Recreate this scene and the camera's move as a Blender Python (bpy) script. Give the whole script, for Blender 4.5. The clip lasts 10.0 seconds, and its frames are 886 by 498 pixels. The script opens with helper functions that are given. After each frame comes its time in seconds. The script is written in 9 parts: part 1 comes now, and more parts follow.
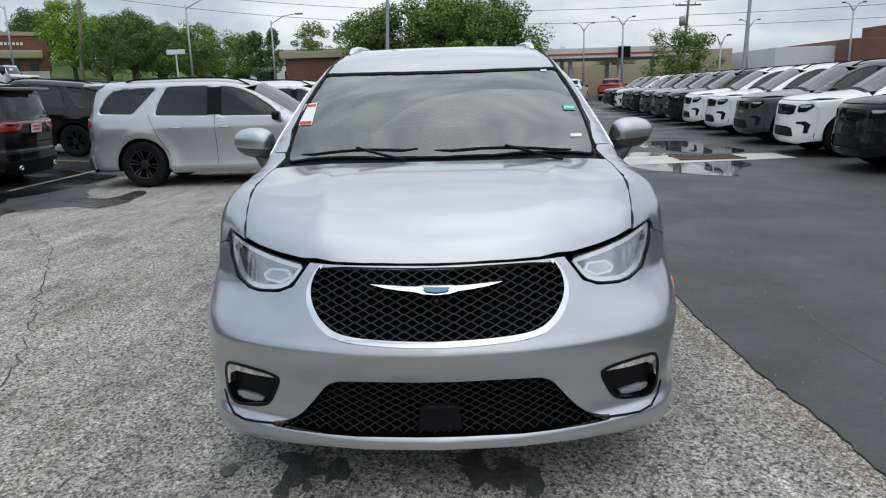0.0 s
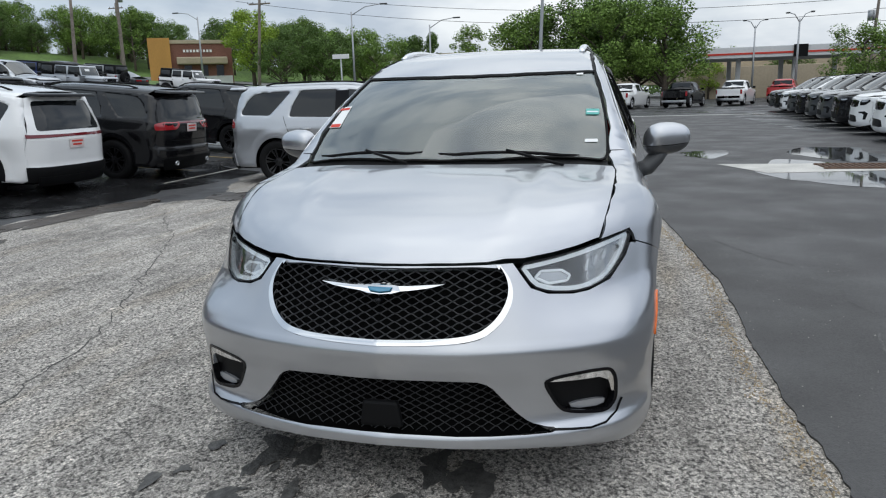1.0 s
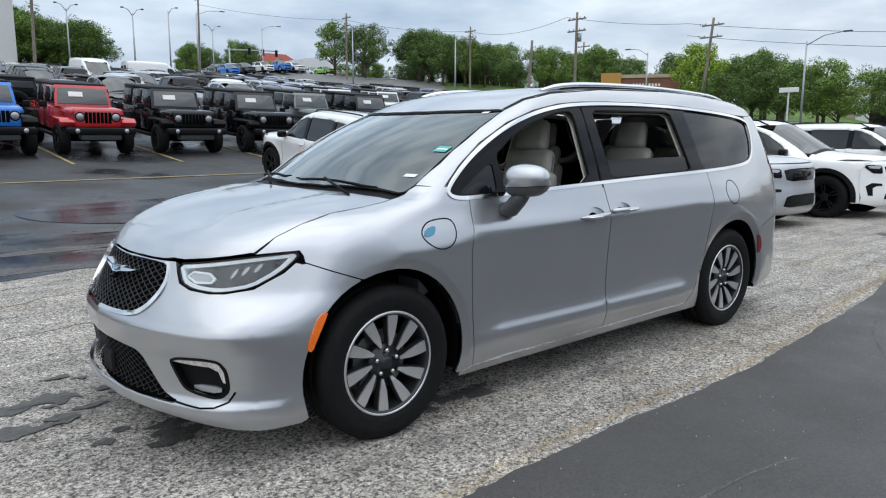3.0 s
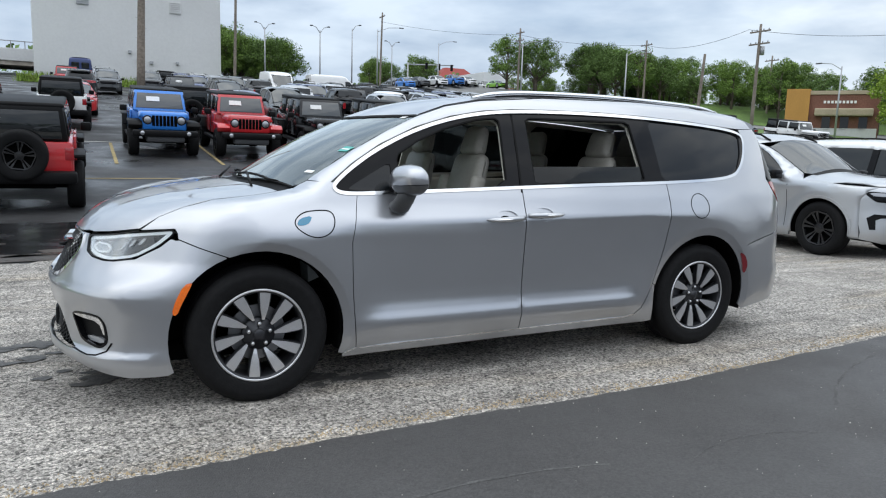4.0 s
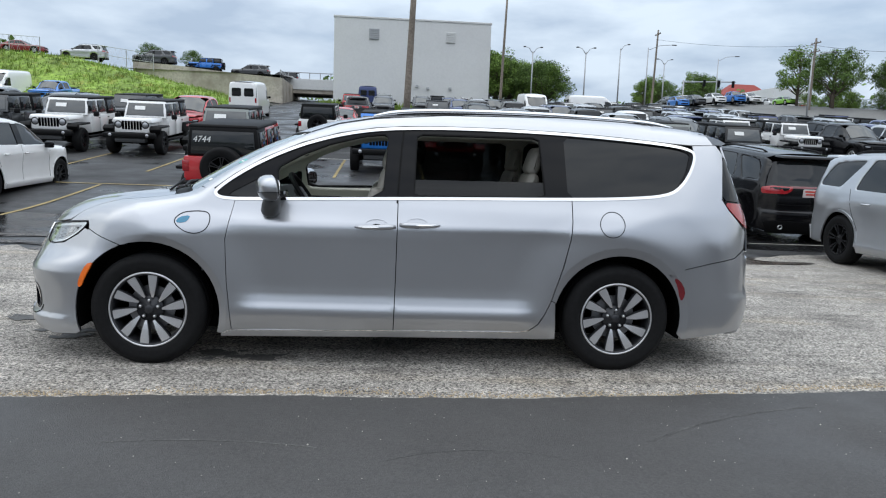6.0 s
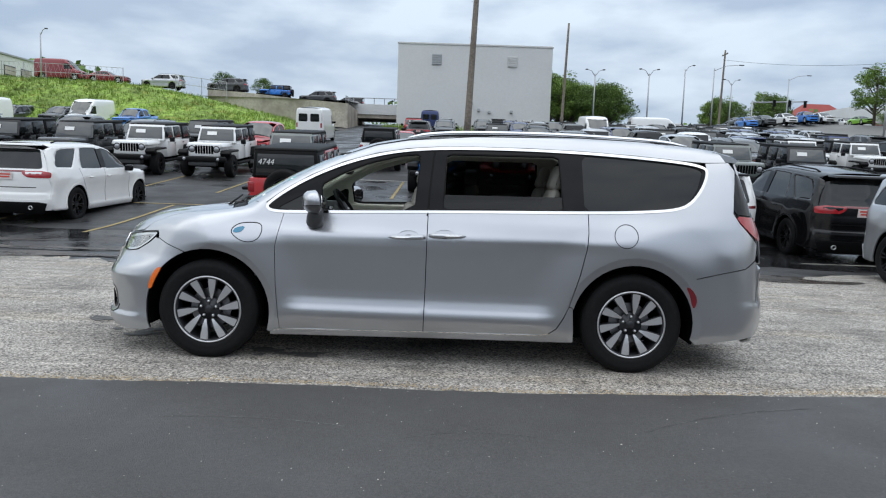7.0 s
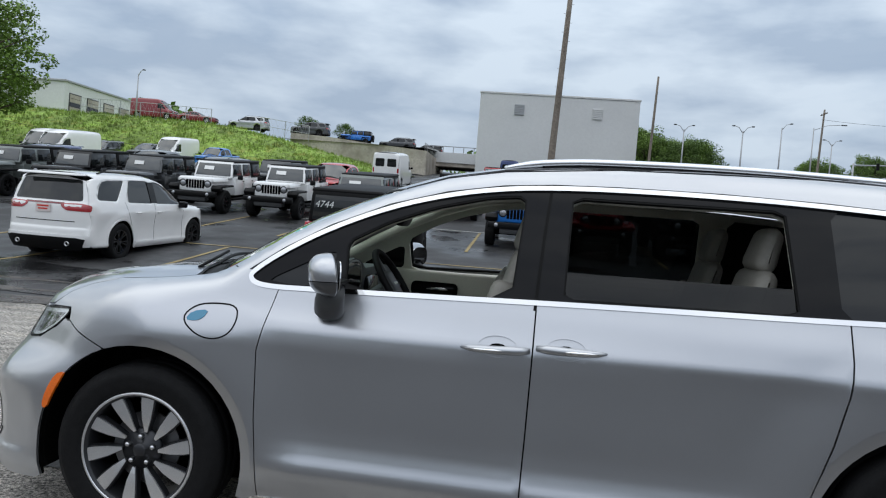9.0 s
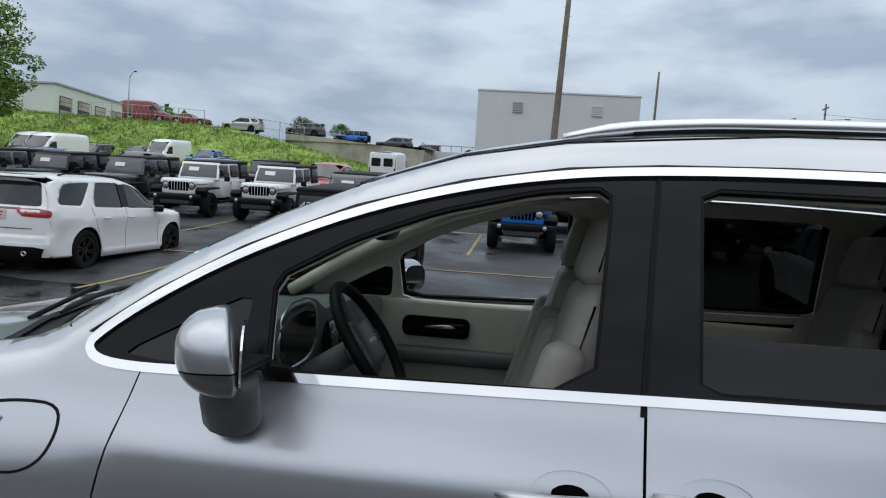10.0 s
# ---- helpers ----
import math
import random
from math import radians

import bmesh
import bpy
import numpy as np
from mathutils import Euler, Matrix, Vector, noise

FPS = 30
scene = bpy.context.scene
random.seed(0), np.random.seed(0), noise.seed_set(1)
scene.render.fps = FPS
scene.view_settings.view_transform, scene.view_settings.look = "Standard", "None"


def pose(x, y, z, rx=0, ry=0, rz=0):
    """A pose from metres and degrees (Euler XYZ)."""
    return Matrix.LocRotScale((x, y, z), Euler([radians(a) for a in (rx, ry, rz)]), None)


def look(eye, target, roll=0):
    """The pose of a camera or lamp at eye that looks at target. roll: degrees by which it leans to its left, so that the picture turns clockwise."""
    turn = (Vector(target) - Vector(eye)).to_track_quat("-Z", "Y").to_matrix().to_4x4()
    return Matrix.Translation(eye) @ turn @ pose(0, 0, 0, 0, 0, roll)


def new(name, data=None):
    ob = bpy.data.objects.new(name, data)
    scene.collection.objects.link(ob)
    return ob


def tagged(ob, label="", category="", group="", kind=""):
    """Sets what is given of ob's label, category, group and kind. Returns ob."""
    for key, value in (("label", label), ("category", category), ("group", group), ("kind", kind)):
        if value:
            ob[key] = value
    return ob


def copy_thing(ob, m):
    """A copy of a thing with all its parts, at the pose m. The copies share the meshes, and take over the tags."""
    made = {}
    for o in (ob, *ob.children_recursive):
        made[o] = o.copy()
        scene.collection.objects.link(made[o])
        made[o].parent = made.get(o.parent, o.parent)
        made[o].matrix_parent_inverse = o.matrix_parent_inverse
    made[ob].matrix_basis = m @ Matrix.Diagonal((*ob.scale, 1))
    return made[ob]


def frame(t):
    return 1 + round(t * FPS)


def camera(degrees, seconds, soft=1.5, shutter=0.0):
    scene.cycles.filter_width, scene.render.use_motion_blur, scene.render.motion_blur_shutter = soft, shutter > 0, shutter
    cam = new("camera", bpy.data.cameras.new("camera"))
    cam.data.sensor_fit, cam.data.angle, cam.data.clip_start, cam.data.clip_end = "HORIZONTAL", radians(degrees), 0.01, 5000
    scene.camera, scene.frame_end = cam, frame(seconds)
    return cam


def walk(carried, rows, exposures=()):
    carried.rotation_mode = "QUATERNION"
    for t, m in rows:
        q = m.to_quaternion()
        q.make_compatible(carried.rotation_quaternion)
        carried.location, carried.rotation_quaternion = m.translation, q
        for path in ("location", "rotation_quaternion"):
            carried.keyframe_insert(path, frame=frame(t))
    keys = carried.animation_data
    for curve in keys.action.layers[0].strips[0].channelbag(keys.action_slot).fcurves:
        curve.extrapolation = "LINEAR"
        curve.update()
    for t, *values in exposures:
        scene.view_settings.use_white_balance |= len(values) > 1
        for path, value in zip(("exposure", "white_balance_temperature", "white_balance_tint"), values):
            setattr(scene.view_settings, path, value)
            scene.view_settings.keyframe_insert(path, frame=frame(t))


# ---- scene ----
cam = camera(64.1, 10.0, 1.15)
PATH = [
    (0, (-3.186, -0.078, 1.447), (-1.236, -0.034, 1.004), -1.7),
    (0.5, (-3.195, -0.227, 1.45), (-1.261, 0.014, 1.001), -1.6),
    (1, (-3.144, -0.787, 1.438), (-1.248, -0.316, 1.013), -1.8),
    (1.5, (-2.942, -1.479, 1.432), (-1.133, -0.723, 1.038), -1.9),
    (2, (-2.698, -2.209, 1.431), (-1.039, -1.154, 1.066), -1.7),
    (2.2, (-2.552, -2.488, 1.408), (-0.965, -1.324, 1.051), -1.4),
    (3.3, (-1.564, -3.842, 1.41), (-0.397, -2.248, 1.099), 0.7),
    (3.5, (-1.359, -4.079, 1.392), (-0.27, -2.43, 1.085), 1.0),
    (4, (-0.772, -4.553, 1.371), (0.118, -2.786, 1.081), 1.7),
    (4.5, (-0.158, -4.937, 1.386), (0.526, -3.078, 1.109), 2.0),
    (5, (0.491, -5.198, 1.383), (0.965, -3.274, 1.115), 2.2),
    (5.2, (0.75, -5.297, 1.39), (1.143, -3.354, 1.125), 2.3),
    (6.3, (1.685, -5.657, 1.419), (1.774, -3.675, 1.168), 2.0),
    (6.5, (1.738, -5.776, 1.4), (1.786, -3.79, 1.168), 1.9),
    (7, (1.764, -6.01, 1.386), (1.741, -4.02, 1.183), 2.0),
    (7.5, (1.782, -5.728, 1.384), (1.695, -3.737, 1.216), 2.3),
    (8, (1.682, -5.109, 1.377), (1.533, -3.119, 1.243), 3.1),
    (8.5, (1.634, -4.383, 1.397), (1.433, -2.396, 1.296), 4.0),
    (9, (1.535, -3.678, 1.414), (1.3, -1.693, 1.339), 4.6),
    (9.5, (1.461, -2.956, 1.441), (1.218, -0.972, 1.378), 4.4),
    (10, (1.338, -2.301, 1.447), (1.107, -0.316, 1.373), 3.9),
]
walk(cam, [(t, look(e, g, r)) for t, e, g, r in PATH], [(0, 0.46), (1.5, 0.56), (2.2, 0.66), (3.5, 0.82), (5.0, 0.84), (7.0, 0.74), (8.5, 0.62), (10, 0.42)])

# ---- world and light ----
world = bpy.data.worlds.new("overcast_sky")
scene.world = world
world.use_nodes = True
wn, wl = world.node_tree.nodes, world.node_tree.links
wn.clear()
w_out = wn.new("ShaderNodeOutputWorld")
w_bg = wn.new("ShaderNodeBackground")
w_sky = wn.new("ShaderNodeTexSky")
w_sky.sky_type = "NISHITA"
w_sky.sun_disc = False
w_sky.sun_elevation, w_sky.sun_rotation = radians(66), radians(201)
w_gain = wn.new("ShaderNodeVectorMath")
w_gain.operation = "SCALE"
w_gain.inputs["Scale"].default_value = 0.75
w_co = wn.new("ShaderNodeTexCoord")
w_map = wn.new("ShaderNodeMapping")
w_map.inputs["Scale"].default_value = (1.0, 1.0, 3.2)
w_n1 = wn.new("ShaderNodeTexNoise")
w_n1.inputs["Scale"].default_value, w_n1.inputs["Detail"].default_value, w_n1.inputs["Roughness"].default_value = 2.1, 7, 0.55
w_n1.inputs["Distortion"].default_value = 0.35
w_n2 = wn.new("ShaderNodeTexNoise")
w_n2.inputs["Scale"].default_value, w_n2.inputs["Detail"].default_value = 5.0, 6
w_r1 = wn.new("ShaderNodeValToRGB")
w_r1.color_ramp.elements[0].position, w_r1.color_ramp.elements[1].position = 0.28, 0.50
w_r1.color_ramp.elements[0].color, w_r1.color_ramp.elements[1].color = (0.55, 0.55, 0.55, 1), (1, 1, 1, 1)
w_r2 = wn.new("ShaderNodeValToRGB")
w_r2.color_ramp.elements[0].position, w_r2.color_ramp.elements[1].position = 0.36, 0.62
w_r2.color_ramp.elements[0].color, w_r2.color_ramp.elements[1].color = (3.2, 3.8, 4.6, 1), (5.2, 5.75, 6.3, 1)
w_mix = wn.new("ShaderNodeMix")
w_mix.data_type = "RGBA"
wl.new(w_co.outputs["Generated"], w_map.inputs["Vector"])
wl.new(w_map.outputs[0], w_n1.inputs["Vector"])
wl.new(w_map.outputs[0], w_n2.inputs["Vector"])
wl.new(w_n1.outputs["Fac"], w_r1.inputs["Fac"])
wl.new(w_n2.outputs["Fac"], w_r2.inputs["Fac"])
wl.new(w_sky.outputs[0], w_gain.inputs[0])
wl.new(w_r1.outputs["Color"], w_mix.inputs["Factor"])
wl.new(w_gain.outputs[0], w_mix.inputs["A"])
wl.new(w_r2.outputs["Color"], w_mix.inputs["B"])
# an overcast sky is brightest overhead
w_sep = wn.new("ShaderNodeSeparateXYZ")
w_up = wn.new("ShaderNodeMapRange")
w_up.inputs["From Min"].default_value, w_up.inputs["From Max"].default_value = 0.05, 0.9
w_up.inputs["To Min"].default_value, w_up.inputs["To Max"].default_value = 0.88, 1.50
w_mul = wn.new("ShaderNodeVectorMath")
w_mul.operation = "SCALE"
wl.new(w_co.outputs["Generated"], w_sep.inputs[0])
wl.new(w_sep.outputs["Z"], w_up.inputs["Value"])
# paler cloud to the east, heavier to the south, thinner and bluer to the north
w_east = wn.new("ShaderNodeMapRange")
w_east.inputs["From Min"].default_value, w_east.inputs["From Max"].default_value = -1.0, 1.0
w_veil = wn.new("ShaderNodeValToRGB")
w_veil.color_ramp.interpolation = "EASE"
w_veil.color_ramp.elements[0].position, w_veil.color_ramp.elements[1].position = 0.12, 0.97
w_veil.color_ramp.elements[0].color, w_veil.color_ramp.elements[1].color = (0.76, 0.76, 0.78, 1), (0.70, 0.735, 0.775, 1)
w_mid = w_veil.color_ramp.elements.new(0.50)
w_mid.color = (1.12, 1.06, 0.99, 1)
w_tint = wn.new("ShaderNodeVectorMath")
w_tint.operation = "MULTIPLY"
wl.new(w_sep.outputs["Y"], w_east.inputs["Value"])
wl.new(w_east.outputs[0], w_veil.inputs["Fac"])
wl.new(w_mix.outputs["Result"], w_tint.inputs[0])
wl.new(w_veil.outputs["Color"], w_tint.inputs[1])
wl.new(w_tint.outputs[0], w_mul.inputs[0])
wl.new(w_up.outputs[0], w_mul.inputs["Scale"])
wl.new(w_mul.outputs[0], w_bg.inputs["Color"])
w_bg.inputs["Strength"].default_value = 0.125
wl.new(w_bg.outputs[0], w_out.inputs[0])
sun_data = bpy.data.lights.new("sun", "SUN")
sun_data.energy, sun_data.angle, sun_data.color = 0.5, radians(100), (1.0, 0.97, 0.92)
sun = new("sun", sun_data)
sun.matrix_world = look((-6, -16, 38), (0, 0, 0))
#


# ---- materials ----
def mat(name, color=(0.5, 0.5, 0.5), rough=0.5, metal=0.0, coat=0.0, spec=0.5, grain=0.0, grain_scale=60.0,
        patch=0.0, patch_scale=2.0, bump=0.0, bump_scale=120.0, dirt=None, rough_var=0.0, alpha=1.0, glass=0.0, emit=0.0, piece=0.0):
    """A principled material with fine grain, larger patches, bump and uneven roughness."""
    m = bpy.data.materials.new(name)
    m.use_nodes = True
    n, l = m.node_tree.nodes, m.node_tree.links
    b = n["Principled BSDF"]
    b.inputs["Base Color"].default_value = (*color, 1)
    b.inputs["Roughness"].default_value = rough
    b.inputs["Metallic"].default_value = metal
    b.inputs["Coat Weight"].default_value = coat
    b.inputs["Coat Roughness"].default_value = 0.04
    b.inputs["Specular IOR Level"].default_value = spec
    b.inputs["Alpha"].default_value = alpha
    b.inputs["Transmission Weight"].default_value = glass
    if emit:
        b.inputs["Emission Color"].default_value = (*color, 1)
        b.inputs["Emission Strength"].default_value = emit
    co = n.new("ShaderNodeTexCoord")
    col = None
    if grain or patch or piece:
        val = None
        for amount, sc, detail in ((grain, grain_scale, 8), (patch, patch_scale, 6)):
            if not amount:
                continue
            t = n.new("ShaderNodeTexNoise")
            t.inputs["Scale"].default_value, t.inputs["Detail"].default_value = sc, detail
            l.new(co.outputs["Object"], t.inputs["Vector"])
            r = n.new("ShaderNodeMapRange")
            r.inputs["From Min"].default_value, r.inputs["From Max"].default_value = 0.3, 0.7
            r.inputs["To Min"].default_value, r.inputs["To Max"].default_value = 1 - amount, 1 + amount
            l.new(t.outputs["Fac"], r.inputs["Value"])
            if val is None:
                val = r.outputs[0]
            else:
                mu = n.new("ShaderNodeMath")
                mu.operation = "MULTIPLY"
                l.new(val, mu.inputs[0])
                l.new(r.outputs[0], mu.inputs[1])
                val = mu.outputs[0]
        if piece:
            oi = n.new("ShaderNodeObjectInfo")
            r = n.new("ShaderNodeMapRange")
            r.inputs["To Min"].default_value, r.inputs["To Max"].default_value = 1 - piece, 1 + piece
            l.new(oi.outputs["Random"], r.inputs["Value"])
            if val is None:
                val = r.outputs[0]
            else:
                mu = n.new("ShaderNodeMath")
                mu.operation = "MULTIPLY"
                l.new(val, mu.inputs[0])
                l.new(r.outputs[0], mu.inputs[1])
                val = mu.outputs[0]
        sc = n.new("ShaderNodeVectorMath")
        sc.operation = "SCALE"
        sc.inputs[0].default_value = color
        l.new(val, sc.inputs["Scale"])
        col = sc.outputs[0]
        l.new(col, b.inputs["Base Color"])
    if dirt:
        t = n.new("ShaderNodeTexNoise")
        t.inputs["Scale"].default_value, t.inputs["Detail"].default_value, t.inputs["Roughness"].default_value = dirt[1], 9, 0.65
        l.new(co.outputs["Object"], t.inputs["Vector"])
        r = n.new("ShaderNodeMapRange")
        r.inputs["From Min"].default_value, r.inputs["From Max"].default_value = dirt[2], dirt[3]
        l.new(t.outputs["Fac"], r.inputs["Value"])
        mx = n.new("ShaderNodeMix")
        mx.data_type = "RGBA"
        mx.inputs["A"].default_value = (*color, 1)
        mx.inputs["B"].default_value = (*dirt[0], 1)
        l.new(r.outputs[0], mx.inputs["Factor"])
        if col is not None:
            l.new(col, mx.inputs["A"])
        l.new(mx.outputs["Result"], b.inputs["Base Color"])
    if rough_var:
        t = n.new("ShaderNodeTexNoise")
        t.inputs["Scale"].default_value, t.inputs["Detail"].default_value = patch_scale * 1.3, 5
        l.new(co.outputs["Object"], t.inputs["Vector"])
        r = n.new("ShaderNodeMapRange")
        r.inputs["From Min"].default_value, r.inputs["From Max"].default_value = 0.35, 0.65
        r.inputs["To Min"].default_value, r.inputs["To Max"].default_value = max(0.02, rough - rough_var), min(1.0, rough + rough_var)
        l.new(t.outputs["Fac"], r.inputs["Value"])
        l.new(r.outputs[0], b.inputs["Roughness"])
    if bump:
        t = n.new("ShaderNodeTexNoise")
        t.inputs["Scale"].default_value, t.inputs["Detail"].default_value = bump_scale, 6
        l.new(co.outputs["Object"], t.inputs["Vector"])
        bp = n.new("ShaderNodeBump")
        bp.inputs["Strength"].default_value, bp.inputs["Distance"].default_value = min(1.0, bump), 0.01
        l.new(t.outputs["Fac"], bp.inputs["Height"])
        l.new(bp.outputs[0], b.inputs["Normal"])
    return m


def paint(name, color, metal=0.0, rough=0.35):
    return mat(name, color, rough, metal, coat=1.0, grain=0.04 if metal else 0.015, grain_scale=900, patch=0.02, patch_scale=3)


M_SILVER = paint("silver_metallic_paint", (0.475, 0.487, 0.512), 0.88, 0.28)
M_SILVER2 = paint("light_silver_paint", (0.50, 0.515, 0.535), 0.75, 0.36)
M_WHITE = paint("white_paint", (0.84, 0.84, 0.83))
M_BLACK = mat("black_paint", (0.006, 0.006, 0.007), 0.12, spec=0.5, grain=0.02, grain_scale=900)
M_GREY = paint("grey_paint", (0.05, 0.053, 0.057), 0.4)
M_RED = paint("red_paint", (0.50, 0.015, 0.02))
M_DKRED = paint("dark_red_paint", (0.22, 0.012, 0.018), 0.3)
M_BLUE = paint("blue_paint", (0.02, 0.19, 0.62), 0.2)
M_NAVY = paint("navy_paint", (0.03, 0.05, 0.16), 0.4)
M_GREEN = paint("lime_paint", (0.25, 0.55, 0.04))
M_SAGE = paint("grey_green_paint", (0.16, 0.18, 0.17), 0.2)
M_CHROME = mat("polished_chrome", (0.80, 0.80, 0.80), 0.08, 1.0)
M_SATIN = mat("satin_metal", (0.62, 0.63, 0.64), 0.28, 1.0)
M_ALLOY = mat("machined_alloy", (0.70, 0.70, 0.71), 0.30, 0.85, grain=0.06, grain_scale=200)
M_DKALLOY = mat("dark_alloy", (0.035, 0.036, 0.04), 0.35, 0.5)
M_BLKWHEEL = mat("gloss_black_wheel", (0.012, 0.012, 0.013), 0.22)
M_TYRE = mat("tyre_rubber", (0.0085, 0.0085, 0.009), 0.68, spec=0.15, grain=0.2, grain_scale=40, bump=0.25, bump_scale=150)
M_BLKPLASTIC = mat("black_plastic", (0.006, 0.006, 0.0065), 0.55, spec=0.15, grain=0.12, grain_scale=200)
M_GLOSSBLK = mat("gloss_black_trim", (0.005, 0.005, 0.006), 0.06, spec=0.17)
M_RUBBER = mat("black_rubber_seal", (0.006, 0.006, 0.006), 0.7, spec=0.15)
M_UNDER = mat("underbody", (0.004, 0.004, 0.004), 0.95, spec=0.02)
M_GREYPLASTIC = mat("dark_grey_plastic", (0.06, 0.062, 0.065), 0.45, grain=0.1, grain_scale=200)
M_TINT = mat("privacy_glass", (0.004, 0.005, 0.006), 0.02, spec=0.38)
M_LEATHER = mat("beige_leather", (0.32, 0.305, 0.27), 0.5, grain=0.06, grain_scale=50, patch=0.06, patch_scale=4, bump=0.15, bump_scale=250)
M_TRIM = mat("beige_trim", (0.60, 0.59, 0.52), 0.6, grain=0.05, grain_scale=120)
M_DASH = mat("dark_dashboard", (0.115, 0.128, 0.130), 0.55, grain=0.1, grain_scale=150)
M_SCREEN = mat("instrument_screen", (0.006, 0.007, 0.009), 0.08)
M_AMBER = mat("amber_reflector", (0.85, 0.16, 0.01), 0.15, coat=1.0, emit=0.0, grain=0.12, grain_scale=120)
M_REDLENS = mat("red_lamp_lens", (0.34, 0.008, 0.014), 0.12, coat=1.0)
M_DKRED_LENS = mat("dark_red_lens", (0.16, 0.006, 0.012), 0.12, coat=1.0)
M_LED = mat("white_light_guide", (0.86, 0.88, 0.90), 0.25)
M_LAMPGREY = mat("lamp_reflector", (0.42, 0.43, 0.45), 0.25, 0.6)
M_LAMPDARK = mat("lamp_chamber", (0.045, 0.047, 0.052), 0.25, 0.35, patch=0.35, patch_scale=14)
M_RAIL = mat("bright_satin_rail", (0.80, 0.81, 0.82), 0.22, 1.0)
M_PAPER = mat("white_paper", (0.82, 0.82, 0.80), 0.7)
M_REDINK = mat("red_print", (0.62, 0.05, 0.03), 0.7)
M_TEAL = mat("teal_print", (0.10, 0.42, 0.38), 0.6)
M_BLUEBADGE = mat("blue_badge", (0.03, 0.22, 0.36), 0.25, coat=1.0)
M_PLATE = mat("number_plate", (0.70, 0.62, 0.60), 0.5)
M_DISC = mat("brake_disc", (0.25, 0.25, 0.26), 0.4, 0.9)


def clear_glass(name, tint, amount, least=0.0):
    """Thin glass: mostly see-through, with a mirror gloss that grows at grazing angles."""
    m = bpy.data.materials.new(name)
    m.use_nodes = True
    n, l = m.node_tree.nodes, m.node_tree.links
    n.clear()
    out = n.new("ShaderNodeOutputMaterial")
    tr = n.new("ShaderNodeBsdfTransparent")
    tr.inputs["Color"].default_value = (*tint, 1)
    gl = n.new("ShaderNodeBsdfGlossy")
    gl.inputs["Roughness"].default_value = 0.0
    gl.inputs["Color"].default_value = (*[min(1.0, 0.45 + 0.6 * q) for q in tint], 1) if min(tint) > 0.5 else (0.95, 0.95, 0.95, 1)
    fr = n.new("ShaderNodeFresnel")
    fr.inputs["IOR"].default_value = 1.55
    mu = n.new("ShaderNodeMath")
    mu.operation = "MULTIPLY_ADD"
    mu.use_clamp = True
    mu.inputs[1].default_value = amount
    mu.inputs[2].default_value = least
    mx = n.new("ShaderNodeMixShader")
    l.new(fr.outputs[0], mu.inputs[0])
    l.new(mu.outputs[0], mx.inputs[0])
    l.new(tr.outputs[0], mx.inputs[1])
    l.new(gl.outputs[0], mx.inputs[2])
    l.new(mx.outputs[0], out.inputs[0])
    return m


M_WSCREEN = clear_glass("windscreen_glass", (0.84, 0.93, 0.89), 1.5, 0.06)
M_CARGLASS = mat("dark_car_glass", (0.010, 0.012, 0.013), 0.03, spec=0.55)
# base colour lightened to stand in for sky reflection and the cabin behind
M_CARSCREEN = mat("pale_car_windscreen", (0.055, 0.060, 0.060), 0.04, spec=1.0)
M_LENS = clear_glass("lamp_lens", (0.97, 0.98, 0.98), 0.5)
M_TINTSEE = clear_glass("tinted_glass", (0.15, 0.16, 0.16), 0.6)


# ---- geometry helpers ----
def thing(name, label, category, group="", m=None):
    ob = new(name)
    ob.empty_display_size = 0.2
    if m is not None:
        ob.matrix_world = m
    return tagged(ob, label, category, group)


def mesh_ob(name, verts, faces, material, parent=None, label="", normals=None, smooth=False, sharp=None):
    me = bpy.data.meshes.new(name)
    me.from_pydata([tuple(map(float, v)) for v in verts], [], [tuple(int(i) for i in f) for f in faces])
    me.materials.append(material)
    if smooth or normals is not None:
        me.polygons.foreach_set("use_smooth", [True] * len(me.polygons))
    if sharp is not None:
        # the faces from this one on are a rim: flat, with hard edges
        for p in me.polygons[sharp:]:
            p.use_smooth = False
    if normals is not None:
        me.normals_split_custom_set_from_vertices([tuple(map(float, v)) for v in normals])
    ob = new(name, me)
    if parent is not None:
        ob.parent = parent
    if label:
        tagged(ob, label)
    return ob


def part(name, bm, material, parent=None, label="", smooth=False, angle=None):
    me = bpy.data.meshes.new(name)
    bm.normal_update()
    if angle is not None:
        for e in bm.edges:
            e.smooth = len(e.link_faces) == 2 and e.calc_face_angle(0) < radians(angle)
        smooth = True
    if smooth:
        for f in bm.faces:
            f.smooth = True
    bm.to_mesh(me)
    bm.free()
    me.materials.append(material)
    ob = new(name, me)
    if parent is not None:
        ob.parent = parent
    if label:
        tagged(ob, label)
    return ob


def add_box(bm, size, at=(0, 0, 0), bevel=0.0, rot=None, segs=2, taper=None):
    """A bevelled box added to bm. taper: (sx, sy) scale of its top."""
    m = Matrix.Translation(at) @ (rot.to_4x4() if rot is not None else Matrix())
    vs = bmesh.ops.create_cube(bm, size=1.0)["verts"]
    for v in vs:
        s = taper if taper and v.co.z > 0 else (1, 1)
        v.co = Vector((v.co.x * size[0] * s[0], v.co.y * size[1] * s[1], v.co.z * size[2]))
    if bevel:
        es = {e for v in vs for e in v.link_edges}
        r = bmesh.ops.bevel(bm, geom=list(es), offset=bevel, segments=segs, affect="EDGES", profile=0.5)
        vs = list({v for f in r["faces"] for v in f.verts} | {v for v in vs if v.is_valid})
    for v in vs:
        v.co = m @ v.co
    return vs


